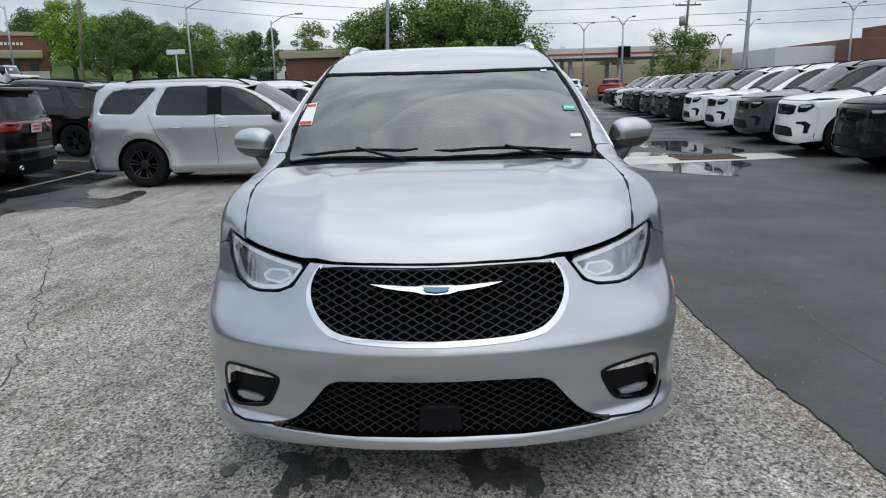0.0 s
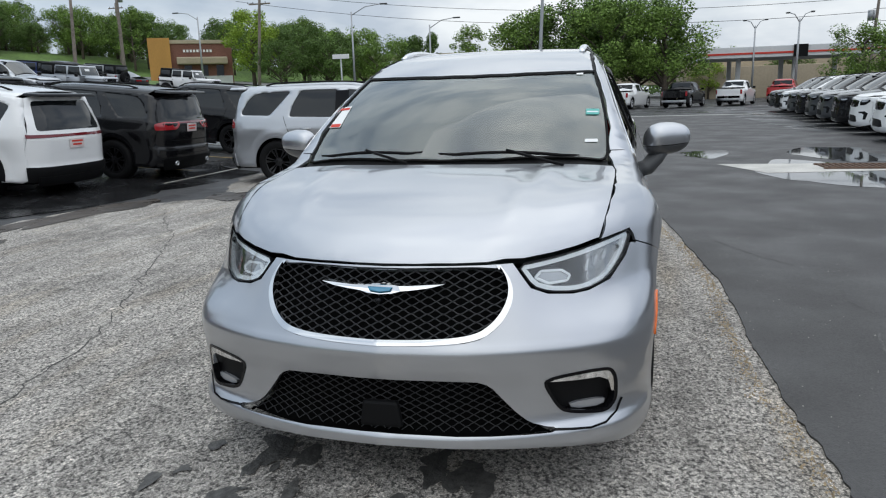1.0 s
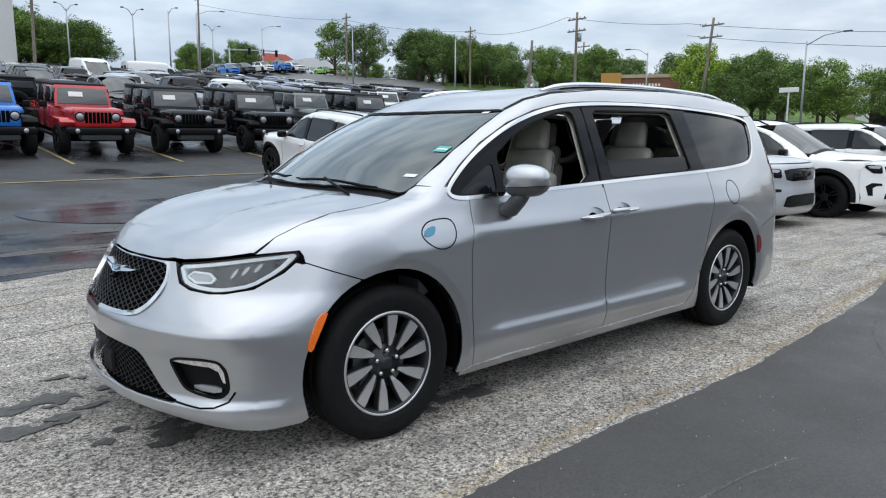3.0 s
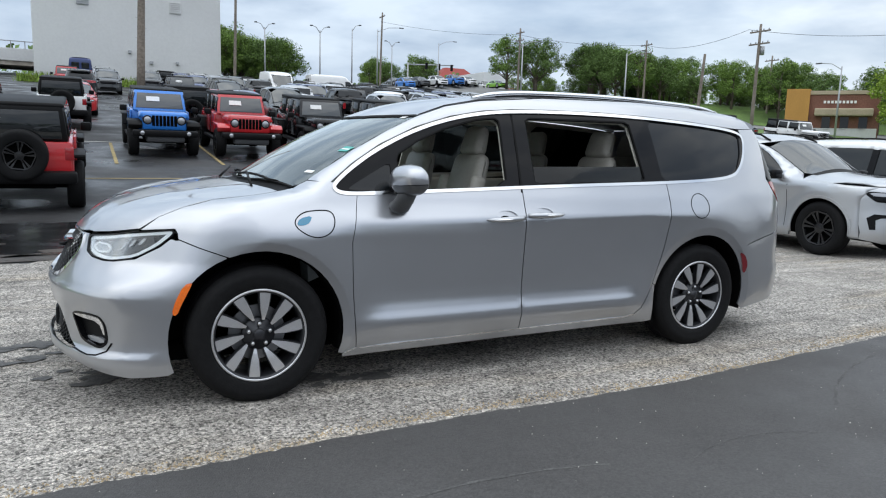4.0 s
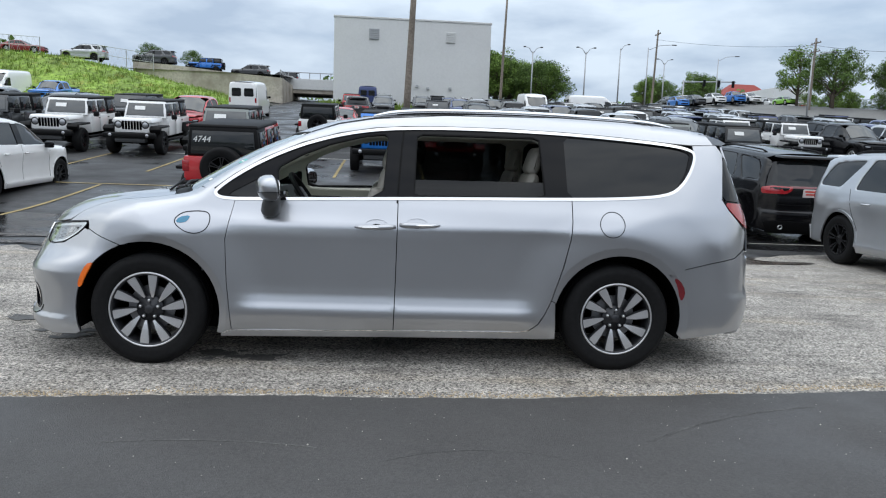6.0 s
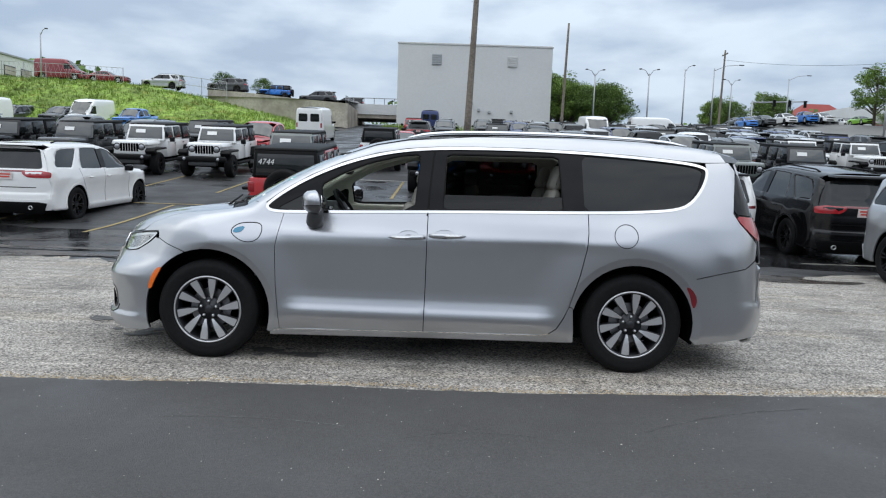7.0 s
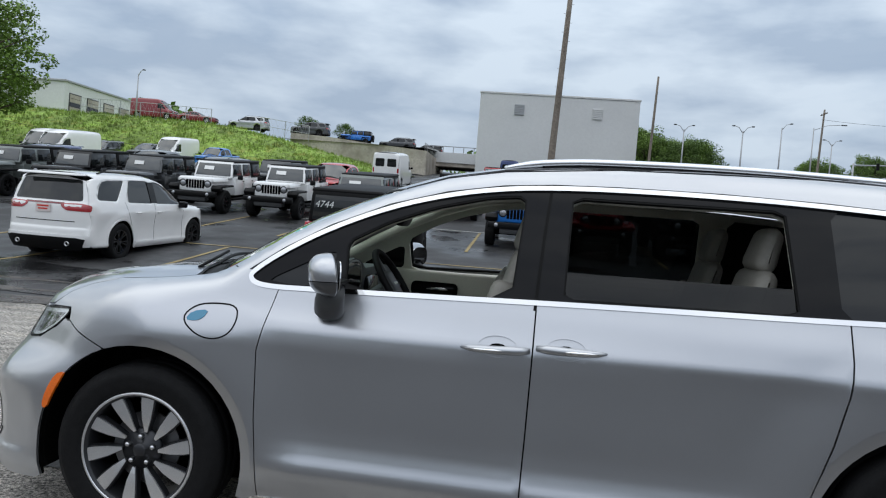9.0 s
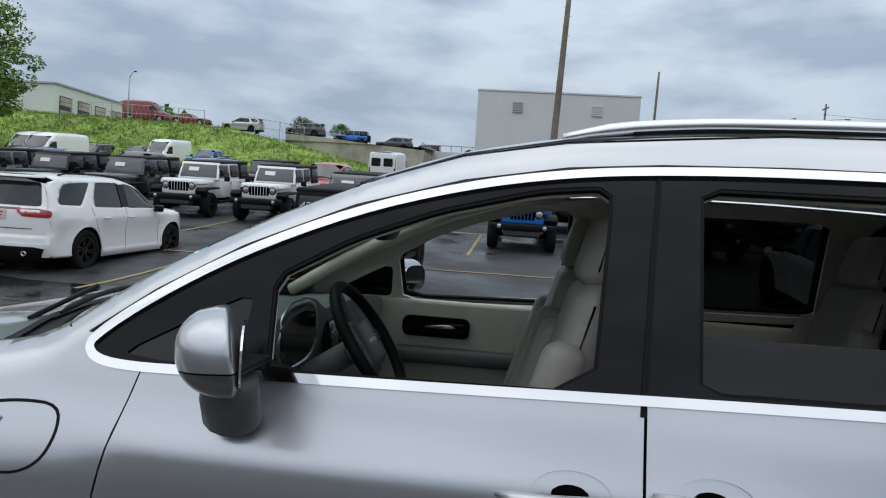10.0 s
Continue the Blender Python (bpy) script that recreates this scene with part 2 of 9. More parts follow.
def add_tube(bm, pts, radius, sides=8, closed=False, flat=1.0):
    """A tube along points; radius may be a list."""
    pts = [Vector(p) for p in pts]
    n = len(pts)
    rings = []
    for i, p in enumerate(pts):
        a = pts[(i - 1) % n] if closed or i else pts[0]
        b = pts[(i + 1) % n] if closed or i < n - 1 else pts[-1]
        d = (b - a).normalized()
        up = Vector((0, 0, 1)) if abs(d.z) < 0.95 else Vector((0, 1, 0))
        s = d.cross(up).normalized()
        u = s.cross(d)
        r = radius[i] if isinstance(radius, (list, tuple)) else radius
        rings.append([bm.verts.new(p + s * math.cos(k * math.tau / sides) * r + u * math.sin(k * math.tau / sides) * r * flat) for k in range(sides)])
    for i in range(n if closed else n - 1):
        a, b = rings[i], rings[(i + 1) % n]
        for k in range(sides):
            bm.faces.new((a[k], b[k], b[(k + 1) % sides], a[(k + 1) % sides]))
    if not closed:
        bm.faces.new(rings[0])
        bm.faces.new(rings[-1][::-1])


def add_lathe(bm, profile, seg=32, axis="y", at=(0, 0, 0), a0=0.0, a1=math.tau):
    """Spin (radius, along) pairs round an axis."""
    full = abs(a1 - a0 - math.tau) < 1e-6
    cols = []
    for k in range(seg if full else seg + 1):
        a = a0 + (a1 - a0) * k / seg
        c, s = math.cos(a), math.sin(a)
        col = []
        for r, h in profile:
            p = {"y": (r * c, h, r * s), "z": (r * c, r * s, h), "x": (h, r * c, r * s)}[axis]
            col.append(bm.verts.new(Vector(p) + Vector(at)))
        cols.append(col)
    m = len(cols)
    for k in range(m if full else m - 1):
        a, b = cols[k], cols[(k + 1) % m]
        for i in range(len(profile) - 1):
            bm.faces.new((a[i], b[i], b[i + 1], a[i + 1]))
    bmesh.ops.remove_doubles(bm, verts=[v for c in cols for v in c], dist=1e-5)


def extrude_poly(bm, pts3, offset):
    """A closed slab between a loop of points and the loop moved by offset."""
    a = [bm.verts.new(p) for p in pts3]
    b = [bm.verts.new(Vector(p) + Vector(offset)) for p in pts3]
    n = len(a)
    bm.faces.new(a)
    bm.faces.new(b[::-1])
    for i in range(n):
        bm.faces.new((a[i], b[i], b[(i + 1) % n], a[(i + 1) % n]))


def fix(bm):
    bmesh.ops.recalc_face_normals(bm, faces=bm.faces[:])
    return bm


class Curve:
    """A smooth curve through pairs (monotone cubic), flat-ended outside them."""

    def __init__(self, *pairs):
        self.x = np.array([p[0] for p in pairs], float)
        self.y = np.array([p[1] for p in pairs], float)
        h = np.diff(self.x)
        d = np.diff(self.y) / h
        m = np.zeros(len(self.x))
        m[0], m[-1] = d[0], d[-1]
        for i in range(1, len(d)):
            if d[i - 1] * d[i] > 0:
                w1, w2 = 2 * h[i] + h[i - 1], h[i] + 2 * h[i - 1]
                m[i] = (w1 + w2) / (w1 / d[i - 1] + w2 / d[i])
        self.m, self.h = m, h
        self.tx = np.linspace(self.x[0] - 0.3, self.x[-1] + 0.3, 3000)
        self.ty = self.exact(self.tx)

    def exact(self, q):
        i = np.clip(np.searchsorted(self.x, q) - 1, 0, len(self.h) - 1)
        t = np.clip((q - self.x[i]) / self.h[i], 0, 1)
        a, b = self.y[i], self.y[i + 1]
        s = (2 * t**3 - 3 * t**2 + 1) * a + (t**3 - 2 * t**2 + t) * self.h[i] * self.m[i] + (3 * t**2 - 2 * t**3) * b + (t**3 - t**2) * self.h[i] * self.m[i + 1]
        return s + np.where(q < self.x[0], (q - self.x[0]) * self.m[0], 0) + np.where(q > self.x[-1], (q - self.x[-1]) * self.m[-1], 0)

    def __call__(self, q):
        return np.interp(q, self.tx, self.ty)


def smax(a, b, k):
    h = np.maximum(k - np.abs(a - b), 0) / k
    return np.maximum(a, b) + h * h * k / 4


def sstep(x, a, b):
    t = np.clip((x - a) / (b - a), 0, 1)
    return t * t * (3 - 2 * t)


def rounded(pts, times=2, cut=0.25):
    """Corner-cut a closed outline."""
    p = np.array(pts, float)
    for _ in range(times):
        q = np.roll(p, -1, 0)
        p = np.stack([p * (1 - cut) + q * cut, p * cut + q * (1 - cut)], 1).reshape(-1, 2)
    return p


def dense(pts, step):
    """Add points along the edges of a closed outline."""
    out = []
    p = np.array(pts, float)
    for a, b in zip(p, np.roll(p, -1, 0)):
        n = max(1, int(np.linalg.norm(b - a) / step))
        out += [a + (b - a) * i / n for i in range(n)]
    return np.array(out)


def dense_open(pts, step):
    """Add points along an open line."""
    p = np.array(pts, float)
    out = []
    for a, b in zip(p, p[1:]):
        n = max(1, int(np.linalg.norm(b - a) / step))
        out += [tuple(a + (b - a) * i / n) for i in range(n)]
    return out + [tuple(p[-1])]


def area2(p):
    return 0.5 * np.sum(p[:, 0] * np.roll(p[:, 1], -1) - np.roll(p[:, 0], -1) * p[:, 1])


def inset(pts, d):
    """Move a closed outline inwards by d."""
    p = np.array(pts, float)
    if area2(p) < 0:
        p = p[::-1]
    e = np.roll(p, -1, 0) - np.roll(p, 1, 0)
    n = np.stack([-e[:, 1], e[:, 0]], 1)
    n /= np.maximum(1e-9, np.linalg.norm(n, axis=1, keepdims=True))
    return p + n * d


def inside(q, poly):
    x, y = q[:, 0], q[:, 1]
    r = np.zeros(len(q), bool)
    for (ax, ay), (bx, by) in zip(poly, np.roll(poly, -1, 0)):
        c = ((ay > y) != (by > y)) & (x < (bx - ax) * (y - ay) / (by - ay + 1e-12) + ax)
        r ^= c
    return r


def fill2d(outline, holes=(), step=(0.06, 0.06), extra=None):
    """Triangulate an outline with holes in the plane: points, triangles, boundary loops."""
    from mathutils.geometry import delaunay_2d_cdt
    loops = [np.array(outline, float)] + [np.array(h, float) for h in holes]
    verts, edges = [], []
    for lp in loops:
        k = len(verts)
        verts += [tuple(v) for v in lp]
        edges += [(k + i, k + (i + 1) % len(lp)) for i in range(len(lp))]
    lo, hi = loops[0].min(0), loops[0].max(0)
    gx, gy = np.arange(lo[0] + step[0] * 0.5, hi[0], step[0]), np.arange(lo[1] + step[1] * 0.5, hi[1], step[1])
    if len(gx) and len(gy):
        g = np.stack(np.meshgrid(gx, gy), -1).reshape(-1, 2)
        g = g[inside(g, loops[0])]
        for h in loops[1:]:
            g = g[~inside(g, h)]
        bd = np.concatenate(loops)
        if len(g):
            sc = np.array(step)
            if extra is not None:
                ex = np.array(extra, float)
                ex = ex[inside(ex, loops[0])]
                if len(ex):
                    ex = ex[np.min(np.linalg.norm(ex[:, None, :] - bd[None, :, :], axis=2), axis=1) > 0.006]
                    verts += [tuple(v) for v in ex]
                    g = g[np.min(np.linalg.norm(g[:, None, :] - ex[None, :, :], axis=2), axis=1) > 0.012]
            dm = np.min(np.linalg.norm((g[:, None, :] - bd[None, :, :]) / sc, axis=2), axis=1)
            verts += [tuple(v) for v in g[dm > 0.35]]
    v, e, f = delaunay_2d_cdt([Vector(p) for p in verts], edges, [], 0, 1e-5)[:3]
    v = np.array([tuple(p) for p in v])
    f = np.array([t for t in f])
    c = v[f].mean(1)
    keep = inside(c, loops[0])
    for h in loops[1:]:
        keep &= ~inside(c, h)
    f = f[keep]
    a, b, d = v[f[:, 0]], v[f[:, 1]], v[f[:, 2]]
    flip = ((b - a)[:, 0] * (d - a)[:, 1] - (b - a)[:, 1] * (d - a)[:, 0]) < 0
    f[flip] = f[flip][:, ::-1]
    count = {}
    for t in f:
        for i in range(3):
            count[(t[i], t[(i + 1) % 3])] = 1
    rim = [k for k in count if (k[1], k[0]) not in count]
    return v, f, rim


class Shell:
    """A body surface f(x, y, z) = 0, on which panels drawn in a plane are laid."""

    def __init__(self, f):
        self.f = f

    def grad(self, p):
        e = 2e-3
        g = np.stack([self.f(p[:, 0] + e, p[:, 1], p[:, 2]) - self.f(p[:, 0] - e, p[:, 1], p[:, 2]),
                      self.f(p[:, 0], p[:, 1] + e, p[:, 2]) - self.f(p[:, 0], p[:, 1] - e, p[:, 2]),
                      self.f(p[:, 0], p[:, 1], p[:, 2] + e) - self.f(p[:, 0], p[:, 1], p[:, 2] - e)], 1)
        return g / np.maximum(1e-9, np.linalg.norm(g, axis=1, keepdims=True))

    def lay(self, uv, way):
        """Points of the plane onto the surface: way 'side' (x, z), 'front' or 'rear' (y, z), 'top' (x, y)."""
        u, v = uv[:, 0], uv[:, 1]
        lo, hi = {"side": (0.0, -1.6), "front": (1.2, -1.6), "rear": (1.5, 6.5), "top": (0.5, 2.6)}[way]
        a, b = np.full(len(u), lo), np.full(len(u), hi)

        def at(s):
            return {"side": (u, s, v), "front": (s, u, v), "rear": (s, u, v), "top": (u, v, s)}[way]
        for _ in range(20):
            c = (a + b) / 2
            r = self.f(*at(c)) < 0
            a, b = np.where(r, c, a), np.where(r, b, c)
        return np.stack(at((a + b) / 2), 1)

    def panel(self, name, outline, material, parent, way="side", holes=(), step=(0.06, 0.05), off=0.0, thick=0.012, mirror=False, label="", drop=None, extra=None, weld=False):
        v, f, rim = fill2d(outline, holes, step, extra)
        p = self.lay(v, way)
        n = self.grad(p)
        p = p + n * off
        if drop is not None:
            p = p - n * drop(v)[:, None]
        # right-handed outward faces
        a, b, c = p[f[:, 0]], p[f[:, 1]], p[f[:, 2]]
        fn = np.cross(b - a, c - a)
        flip = np.einsum("ij,ij->i", fn, n[f[:, 0]]) < 0
        f = f.copy()
        turned = flip.mean() > 0.5
        f[flip] = f[flip][:, ::-1]
        k = len(p)
        q = p - n * thick
        faces = [tuple(t) for t in f] + [tuple(t[::-1] + k) for t in f]
        rimv, rimn, rf = [], [], []
        for i, j in rim:
            if turned:
                i, j = j, i
            s = 2 * k + len(rimv)
            rimv += [p[i], p[j], q[j], q[i]]
            d = np.cross(p[j] - p[i], n[i])
            d = d / max(1e-9, np.linalg.norm(d))
            rimn += [d] * 4
            rf.append((s, s + 3, s + 2, s + 1))
        verts = np.concatenate([p, q, np.array(rimv).reshape(-1, 3)])
        nor = np.concatenate([n, -n, np.array(rimn).reshape(-1, 3)])
        if weld:
            return mesh_ob(name, verts[:2 * k] * (1, -1 if mirror else 1, 1), [t[::-1] if mirror else t for t in faces + [(a, a + k, b + k, b) for a, b in ((j, i) if turned else (i, j) for i, j in rim)]], material, parent, label, smooth=True, sharp=2 * len(f))
        faces += rf
        if mirror:
            verts, nor = verts * (1, -1, 1), nor * (1, -1, 1)
            faces = [t[::-1] for t in faces]
        return mesh_ob(name, verts, faces, material, parent, label, normals=nor)


def both(shell, name, outline, material, parent, labels=("", ""), **kw):
    """A panel on the left flank and its mirror image on the right."""
    return [shell.panel(name, outline, material, parent, mirror=mi, label=labels[mi], **kw) for mi in (False, True)]


def strip_on(shell, name, pts, way, width, material, parent, off=0.004, thick=0.008, mirror=False, label="", closed=False):
    """A narrow band along a line drawn in the plane."""
    p = np.array(pts, float)
    if closed:
        e = np.roll(p, -1, 0) - np.roll(p, 1, 0)
    else:
        e = np.gradient(p, axis=0)
    n = np.stack([-e[:, 1], e[:, 0]], 1)
    n /= np.maximum(1e-9, np.linalg.norm(n, axis=1, keepdims=True))
    if closed:
        return shell.panel(name, p + n * width / 2 * np.sign(-area2(p)), material, parent, way=way, holes=[p - n * width / 2 * np.sign(-area2(p))], step=(9, 9), off=off, thick=thick, mirror=mirror, label=label)
    o = np.concatenate([p + n * width / 2, (p - n * width / 2)[::-1]])
    return shell.panel(name, o, material, parent, way=way, step=(9, 9), off=off, thick=thick, mirror=mirror, label=label)


def arc(cx, cz, r, a0, a1, n=14):
    """Points of an arc in a plane, degrees."""
    return [(cx + r * math.cos(radians(a0 + (a1 - a0) * i / n)), cz + r * math.sin(radians(a0 + (a1 - a0) * i / n))) for i in range(n + 1)]


# ---- the silver minivan ----
van_low = Curve((0.10, 0.86), (0.17, 0.908), (0.24, 0.934), (0.33, 0.948), (0.45, 0.955), (0.60, 0.961), (0.72, 0.967), (0.84, 0.975), (0.95, 0.986), (1.10, 1.004), (1.8, 1.08))
van_up = Curve((0.10, 1.20), (0.80, 1.032), (0.95, 0.986), (1.00, 0.969), (1.06, 0.949), (1.13, 0.921), (1.25, 0.875), (1.42, 0.800), (1.58, 0.715), (1.66, 0.660), (1.78, 0.560))
van_crease = Curve((0.16, 0.0), (0.24, 0.30), (0.31, 0.72), (0.352, 0.98), (0.372, 1.0), (0.392, 0.93), (0.44, 0.45), (0.50, 0.08), (0.56, 0.0), (0.80, 0.0))
van_in = Curve((-0.6, -0.006), (-0.3, -0.008), (0.1, 0.012), (0.5, 0.020), (1.0, 0.008), (1.6, 0.0), (3.0, -0.005), (3.5, 0.012), (3.9, 0.050), (4.2, 0.10))
van_belt = Curve((0.0, 0.035), (0.5, 0.035), (1.6, 0.015), (2.7, -0.008), (3.5, 0.0), (4.0, 0.02))
van_nose = Curve((0.08, -0.90), (0.14, -0.955), (0.20, -0.990), (0.25, -1.018), (0.285, -1.016), (0.315, -0.992), (0.36, -0.984), (0.45, -0.990), (0.53, -1.005), (0.58, -1.010), (0.63, -0.985), (0.70, -0.945), (0.78, -0.898), (0.87, -0.850), (0.93, -0.815), (1.0, -0.73), (1.1, -0.52))
van_plan = Curve((0.0, 0.0), (0.25, 0.022), (0.45, 0.078), (0.58, 0.150), (0.70, 0.240), (0.80, 0.365), (0.87, 0.475), (0.93, 0.58), (1.0, 0.88))
van_full = Curve((0.0, 0.0), (0.25, 0.022), (0.45, 0.070), (0.58, 0.120), (0.70, 0.180), (0.78, 0.234), (0.84, 0.296), (0.89, 0.385), (0.93, 0.50), (0.96, 0.66), (1.0, 0.90))
van_top = Curve((-1.1, 0.60), (-0.95, 0.80), (-0.86, 0.885), (-0.75, 0.955), (-0.57, 1.025), (-0.35, 1.078), (-0.10, 1.118), (0.04, 1.140), (0.12, 1.184), (0.30, 1.298), (0.60, 1.456), (0.90, 1.577), (1.10, 1.641), (1.35, 1.684), (1.80, 1.719), (2.40, 1.728), (3.10, 1.712), (3.60, 1.674), (3.95, 1.618), (4.3, 1.49))
van_tail = Curve((0.1, 4.02), (0.22, 4.13), (0.34, 4.19), (0.50, 4.205), (0.56, 4.185), (0.75, 4.175), (1.0, 4.15), (1.2, 4.07), (1.45, 3.97), (1.58, 3.93), (1.7, 3.86))
van_tailplan = Curve((0.0, 0.0), (0.5, 0.035), (0.7, 0.085), (0.82, 0.16), (0.92, 0.30), (1.0, 0.5))


def van_f(x, y, z):
    a = np.abs(y)
    r1, r2 = np.hypot(x, z - 0.36), np.hypot(x - 3.09, z - 0.36)
    flare = sum(0.020 * sstep(r, 0.80, 0.49) - 0.016 * np.clip((0.496 - r) / 0.055, 0, 1.2) for r in (r1, r2))
    ridge_low = 0.031 * van_crease(z) * sstep(x, 0.46, 0.72) * sstep(x, 2.62, 2.36)
    w = -smax(-van_low(z), -van_up(z), 0.010 + 0.09 * sstep(x, 2.9, 3.6) + 0.05 * sstep(x, 0.6, 0.1)) - van_in(x) - van_belt(x) * sstep(z, 0.86, 1.06) + flare * sstep(z, 0.1, 0.3) + ridge_low
    side = a - w
    fx = x - 0.19 * (a / 0.75) ** 2 * sstep(x, -0.35, 0.35) * sstep(x, 2.2, 1.2)
    crown = 0.045 * (a / 0.85) ** 2.4 * sstep(x, 0.5, -0.1) + 0.012 * (a / 0.62) ** 2 * sstep(x, 0.0, 0.8)
    ridge = -0.012 * np.exp(-((a - 0.40 - 0.12 * sstep(x, -0.8, 0.1)) / 0.05) ** 2) * sstep(x, 0.12, -0.1)
    top = (z - van_top(fx) + crown + ridge) * 0.85
    low = sstep(z, 0.76, 0.62)
    front = van_nose(z) + van_plan(a) * (1 - low) + (van_full(a) + 0.012) * low - x
    rear = x - van_tail(z) + van_tailplan(a)
    f = smax(side, top, 0.05 + 0.03 * sstep(x, 0.4, -0.2))
    return smax(smax(f, front, 0.055 + 0.03 * (1 - low)), rear, 0.07)


VAN = Shell(van_f)
van = thing("minivan", "silver metallic minivan with chrome window trim and lowered windows", "minivan")

DLO = rounded([(0.402, 1.122), (0.414, 1.158), (0.53, 1.25), (0.71, 1.36), (0.95, 1.468), (1.19, 1.540), (1.42, 1.582), (1.63, 1.600), (1.9, 1.610), (2.3, 1.612), (2.7, 1.603), (3.1, 1.583), (3.45, 1.557), (3.60, 1.530), (3.64, 1.49), (3.60, 1.38), (3.51, 1.26), (3.40, 1.195), (3.1, 1.168), (2.7, 1.152), (2.1, 1.136), (1.59, 1.120), (1.13, 1.103), (0.66, 1.088), (0.52, 1.084), (0.435, 1.092)], 2)
DLO_IN = inset(DLO, 0.016)
WIN_F = rounded([(0.815, 1.112), (0.795, 1.308), (0.955, 1.403), (1.14, 1.479), (1.36, 1.538), (1.49, 1.553), (1.522, 1.530), (1.493, 1.132)], 1, 0.12)
WIN_T = rounded([(0.485, 1.122), (0.760, 1.275), (0.750, 1.118), (0.58, 1.112)], 2, 0.12)
WIN_S = rounded([(1.690, 1.150), (1.705, 1.562), (2.535, 1.568), (2.565, 1.170)], 1, 0.05)
WIN_Q = rounded([(2.712, 1.172), (2.700, 1.585), (3.07, 1.568), (3.46, 1.540), (3.595, 1.495), (3.55, 1.37), (3.475, 1.262), (3.38, 1.209), (3.1, 1.183)], 1, 0.10)
hood_side = [(-0.552, 0.733), (-0.46, 0.752), (-0.347, 0.768), (-0.20, 0.778), (-0.05, 0.783), (0.07, 0.783), (0.13, 0.772)]
WS_SIDE = [(0.30, -0.757), (0.40, -0.753), (0.56, -0.738), (0.78, -0.706), (0.93, -0.680), (1.0, -0.668)]
ROOF_XY = WS_SIDE + [(1.18, -0.650), (1.42, -0.638), (1.9, -0.622), (2.7, -0.612), (3.3, -0.595), (3.75, -0.57)]
ROOF_EDGE = [(float(p[0]), float(p[2])) for p in VAN.lay(np.array(ROOF_XY), "top")]


def lay_one(pts, way):
    return VAN.lay(np.array(pts, float), way)


# rings of points that carry the crisp wheel-arch lips
RINGS = [p for cx in (0.0, 3.09) for r in (0.462, 0.474, 0.484, 0.492, 0.501, 0.510, 0.520, 0.530, 0.545) for p in arc(cx, 0.36, r, -25, 205, 70)]
RINGS += [(x, z) for z in (0.925, 0.938, 0.944, 0.950, 0.956, 0.962, 0.975) for x in np.arange(-0.3, 4.0, 0.05) if min(math.hypot(x, z - 0.36), math.hypot(x - 3.09, z - 0.36)) > 0.56]
# lower flanks
hs3 = lay_one([(x, -y) for x, y in hood_side], "top")
hood_xz = [(p[0], p[2]) for p in hs3]
FZ = (0.188, 0.20, 0.22, 0.24, 0.26, 0.28, 0.30, 0.32, 0.35, 0.38, 0.42, 0.46, 0.50, 0.54, 0.58, 0.61, 0.64, 0.67, 0.70, 0.73, 0.76, 0.78)
fascia_edge = lay_one([(-0.872, z) for z in FZ], "front")
fe = [(p[0], p[2]) for p in fascia_edge]
fender = ([(hood_xz[0][0] + 0.006, hood_xz[0][1] - 0.003)] + [(x, z - 0.0008) for x, z in hood_xz[1:]] + [(p[0], p[2] - 0.001) for p in lay_one([(0.165, -0.768), (0.22, -0.764), (0.296, -0.760)], "top")] + [(0.420, 1.155), (0.424, 1.120), (0.450, 1.102), (0.520, 1.094), (0.541, 1.094), (0.4895, 0.84), (0.4975, 0.56), (0.5255, 0.240), (0.452, 0.215)]
          + arc(0.0, 0.36, 0.452, -18, 110, 16) + [(-0.17, 0.790), (-0.298, 0.838), (-0.382, 0.873), (-0.3835, 0.900), (-0.394, 0.9225), (-0.478, 0.915)])
both(VAN, "front_fender", dense(fender, 0.03), M_SILVER, van, step=(0.03, 0.018), extra=RINGS)
door_f = [(0.545, 1.096), (0.494, 0.84), (0.502, 0.56), (0.530, 0.243), (1.577, 0.262), (1.583, 0.6), (1.587, 1.130), (1.13, 1.112), (0.66, 1.098)]
charge_door = rounded([(0.165, 0.945), (0.215, 1.000), (0.30, 1.012), (0.385, 1.008), (0.400, 0.955), (0.375, 0.895), (0.31, 0.868), (0.235, 0.885)], 2)
cup_f = [(1.455 + 0.075 * math.cos(a * math.tau / 20), 0.956 + 0.040 * math.sin(a * math.tau / 20)) for a in range(20)]
cup_s = [(1.715 + 0.075 * math.cos(a * math.tau / 20), 0.968 + 0.040 * math.sin(a * math.tau / 20)) for a in range(20)]
both(VAN, "front_door", dense(door_f, 0.05), M_SILVER, van, step=(0.06, 0.014), holes=[cup_f], extra=RINGS)
door_s = [(1.593, 1.130), (1.589, 0.6), (1.583, 0.262), (2.41, 0.270), (2.485, 0.285), (2.54, 0.325), (2.585, 0.40), (2.622, 0.48), (2.69, 0.72), (2.727, 0.90), (2.737, 1.02), (2.735, 1.165), (2.1, 1.146)]
both(VAN, "sliding_door", dense(door_s, 0.05), M_SILVER, van, step=(0.06, 0.014), holes=[cup_s], extra=RINGS)
for mi in (False, True):
    for cup in (cup_f, cup_s):
        VAN.panel("handle_recess", cup, M_SILVER, van, step=(0.012, 0.01), off=-0.003, mirror=mi,
                  drop=lambda v, c=np.mean(cup, 0): 0.028 * np.clip(1 - ((v[:, 0] - c[0]) / 0.075) ** 2 - ((v[:, 1] - c[1]) / 0.04) ** 2, 0, 1))
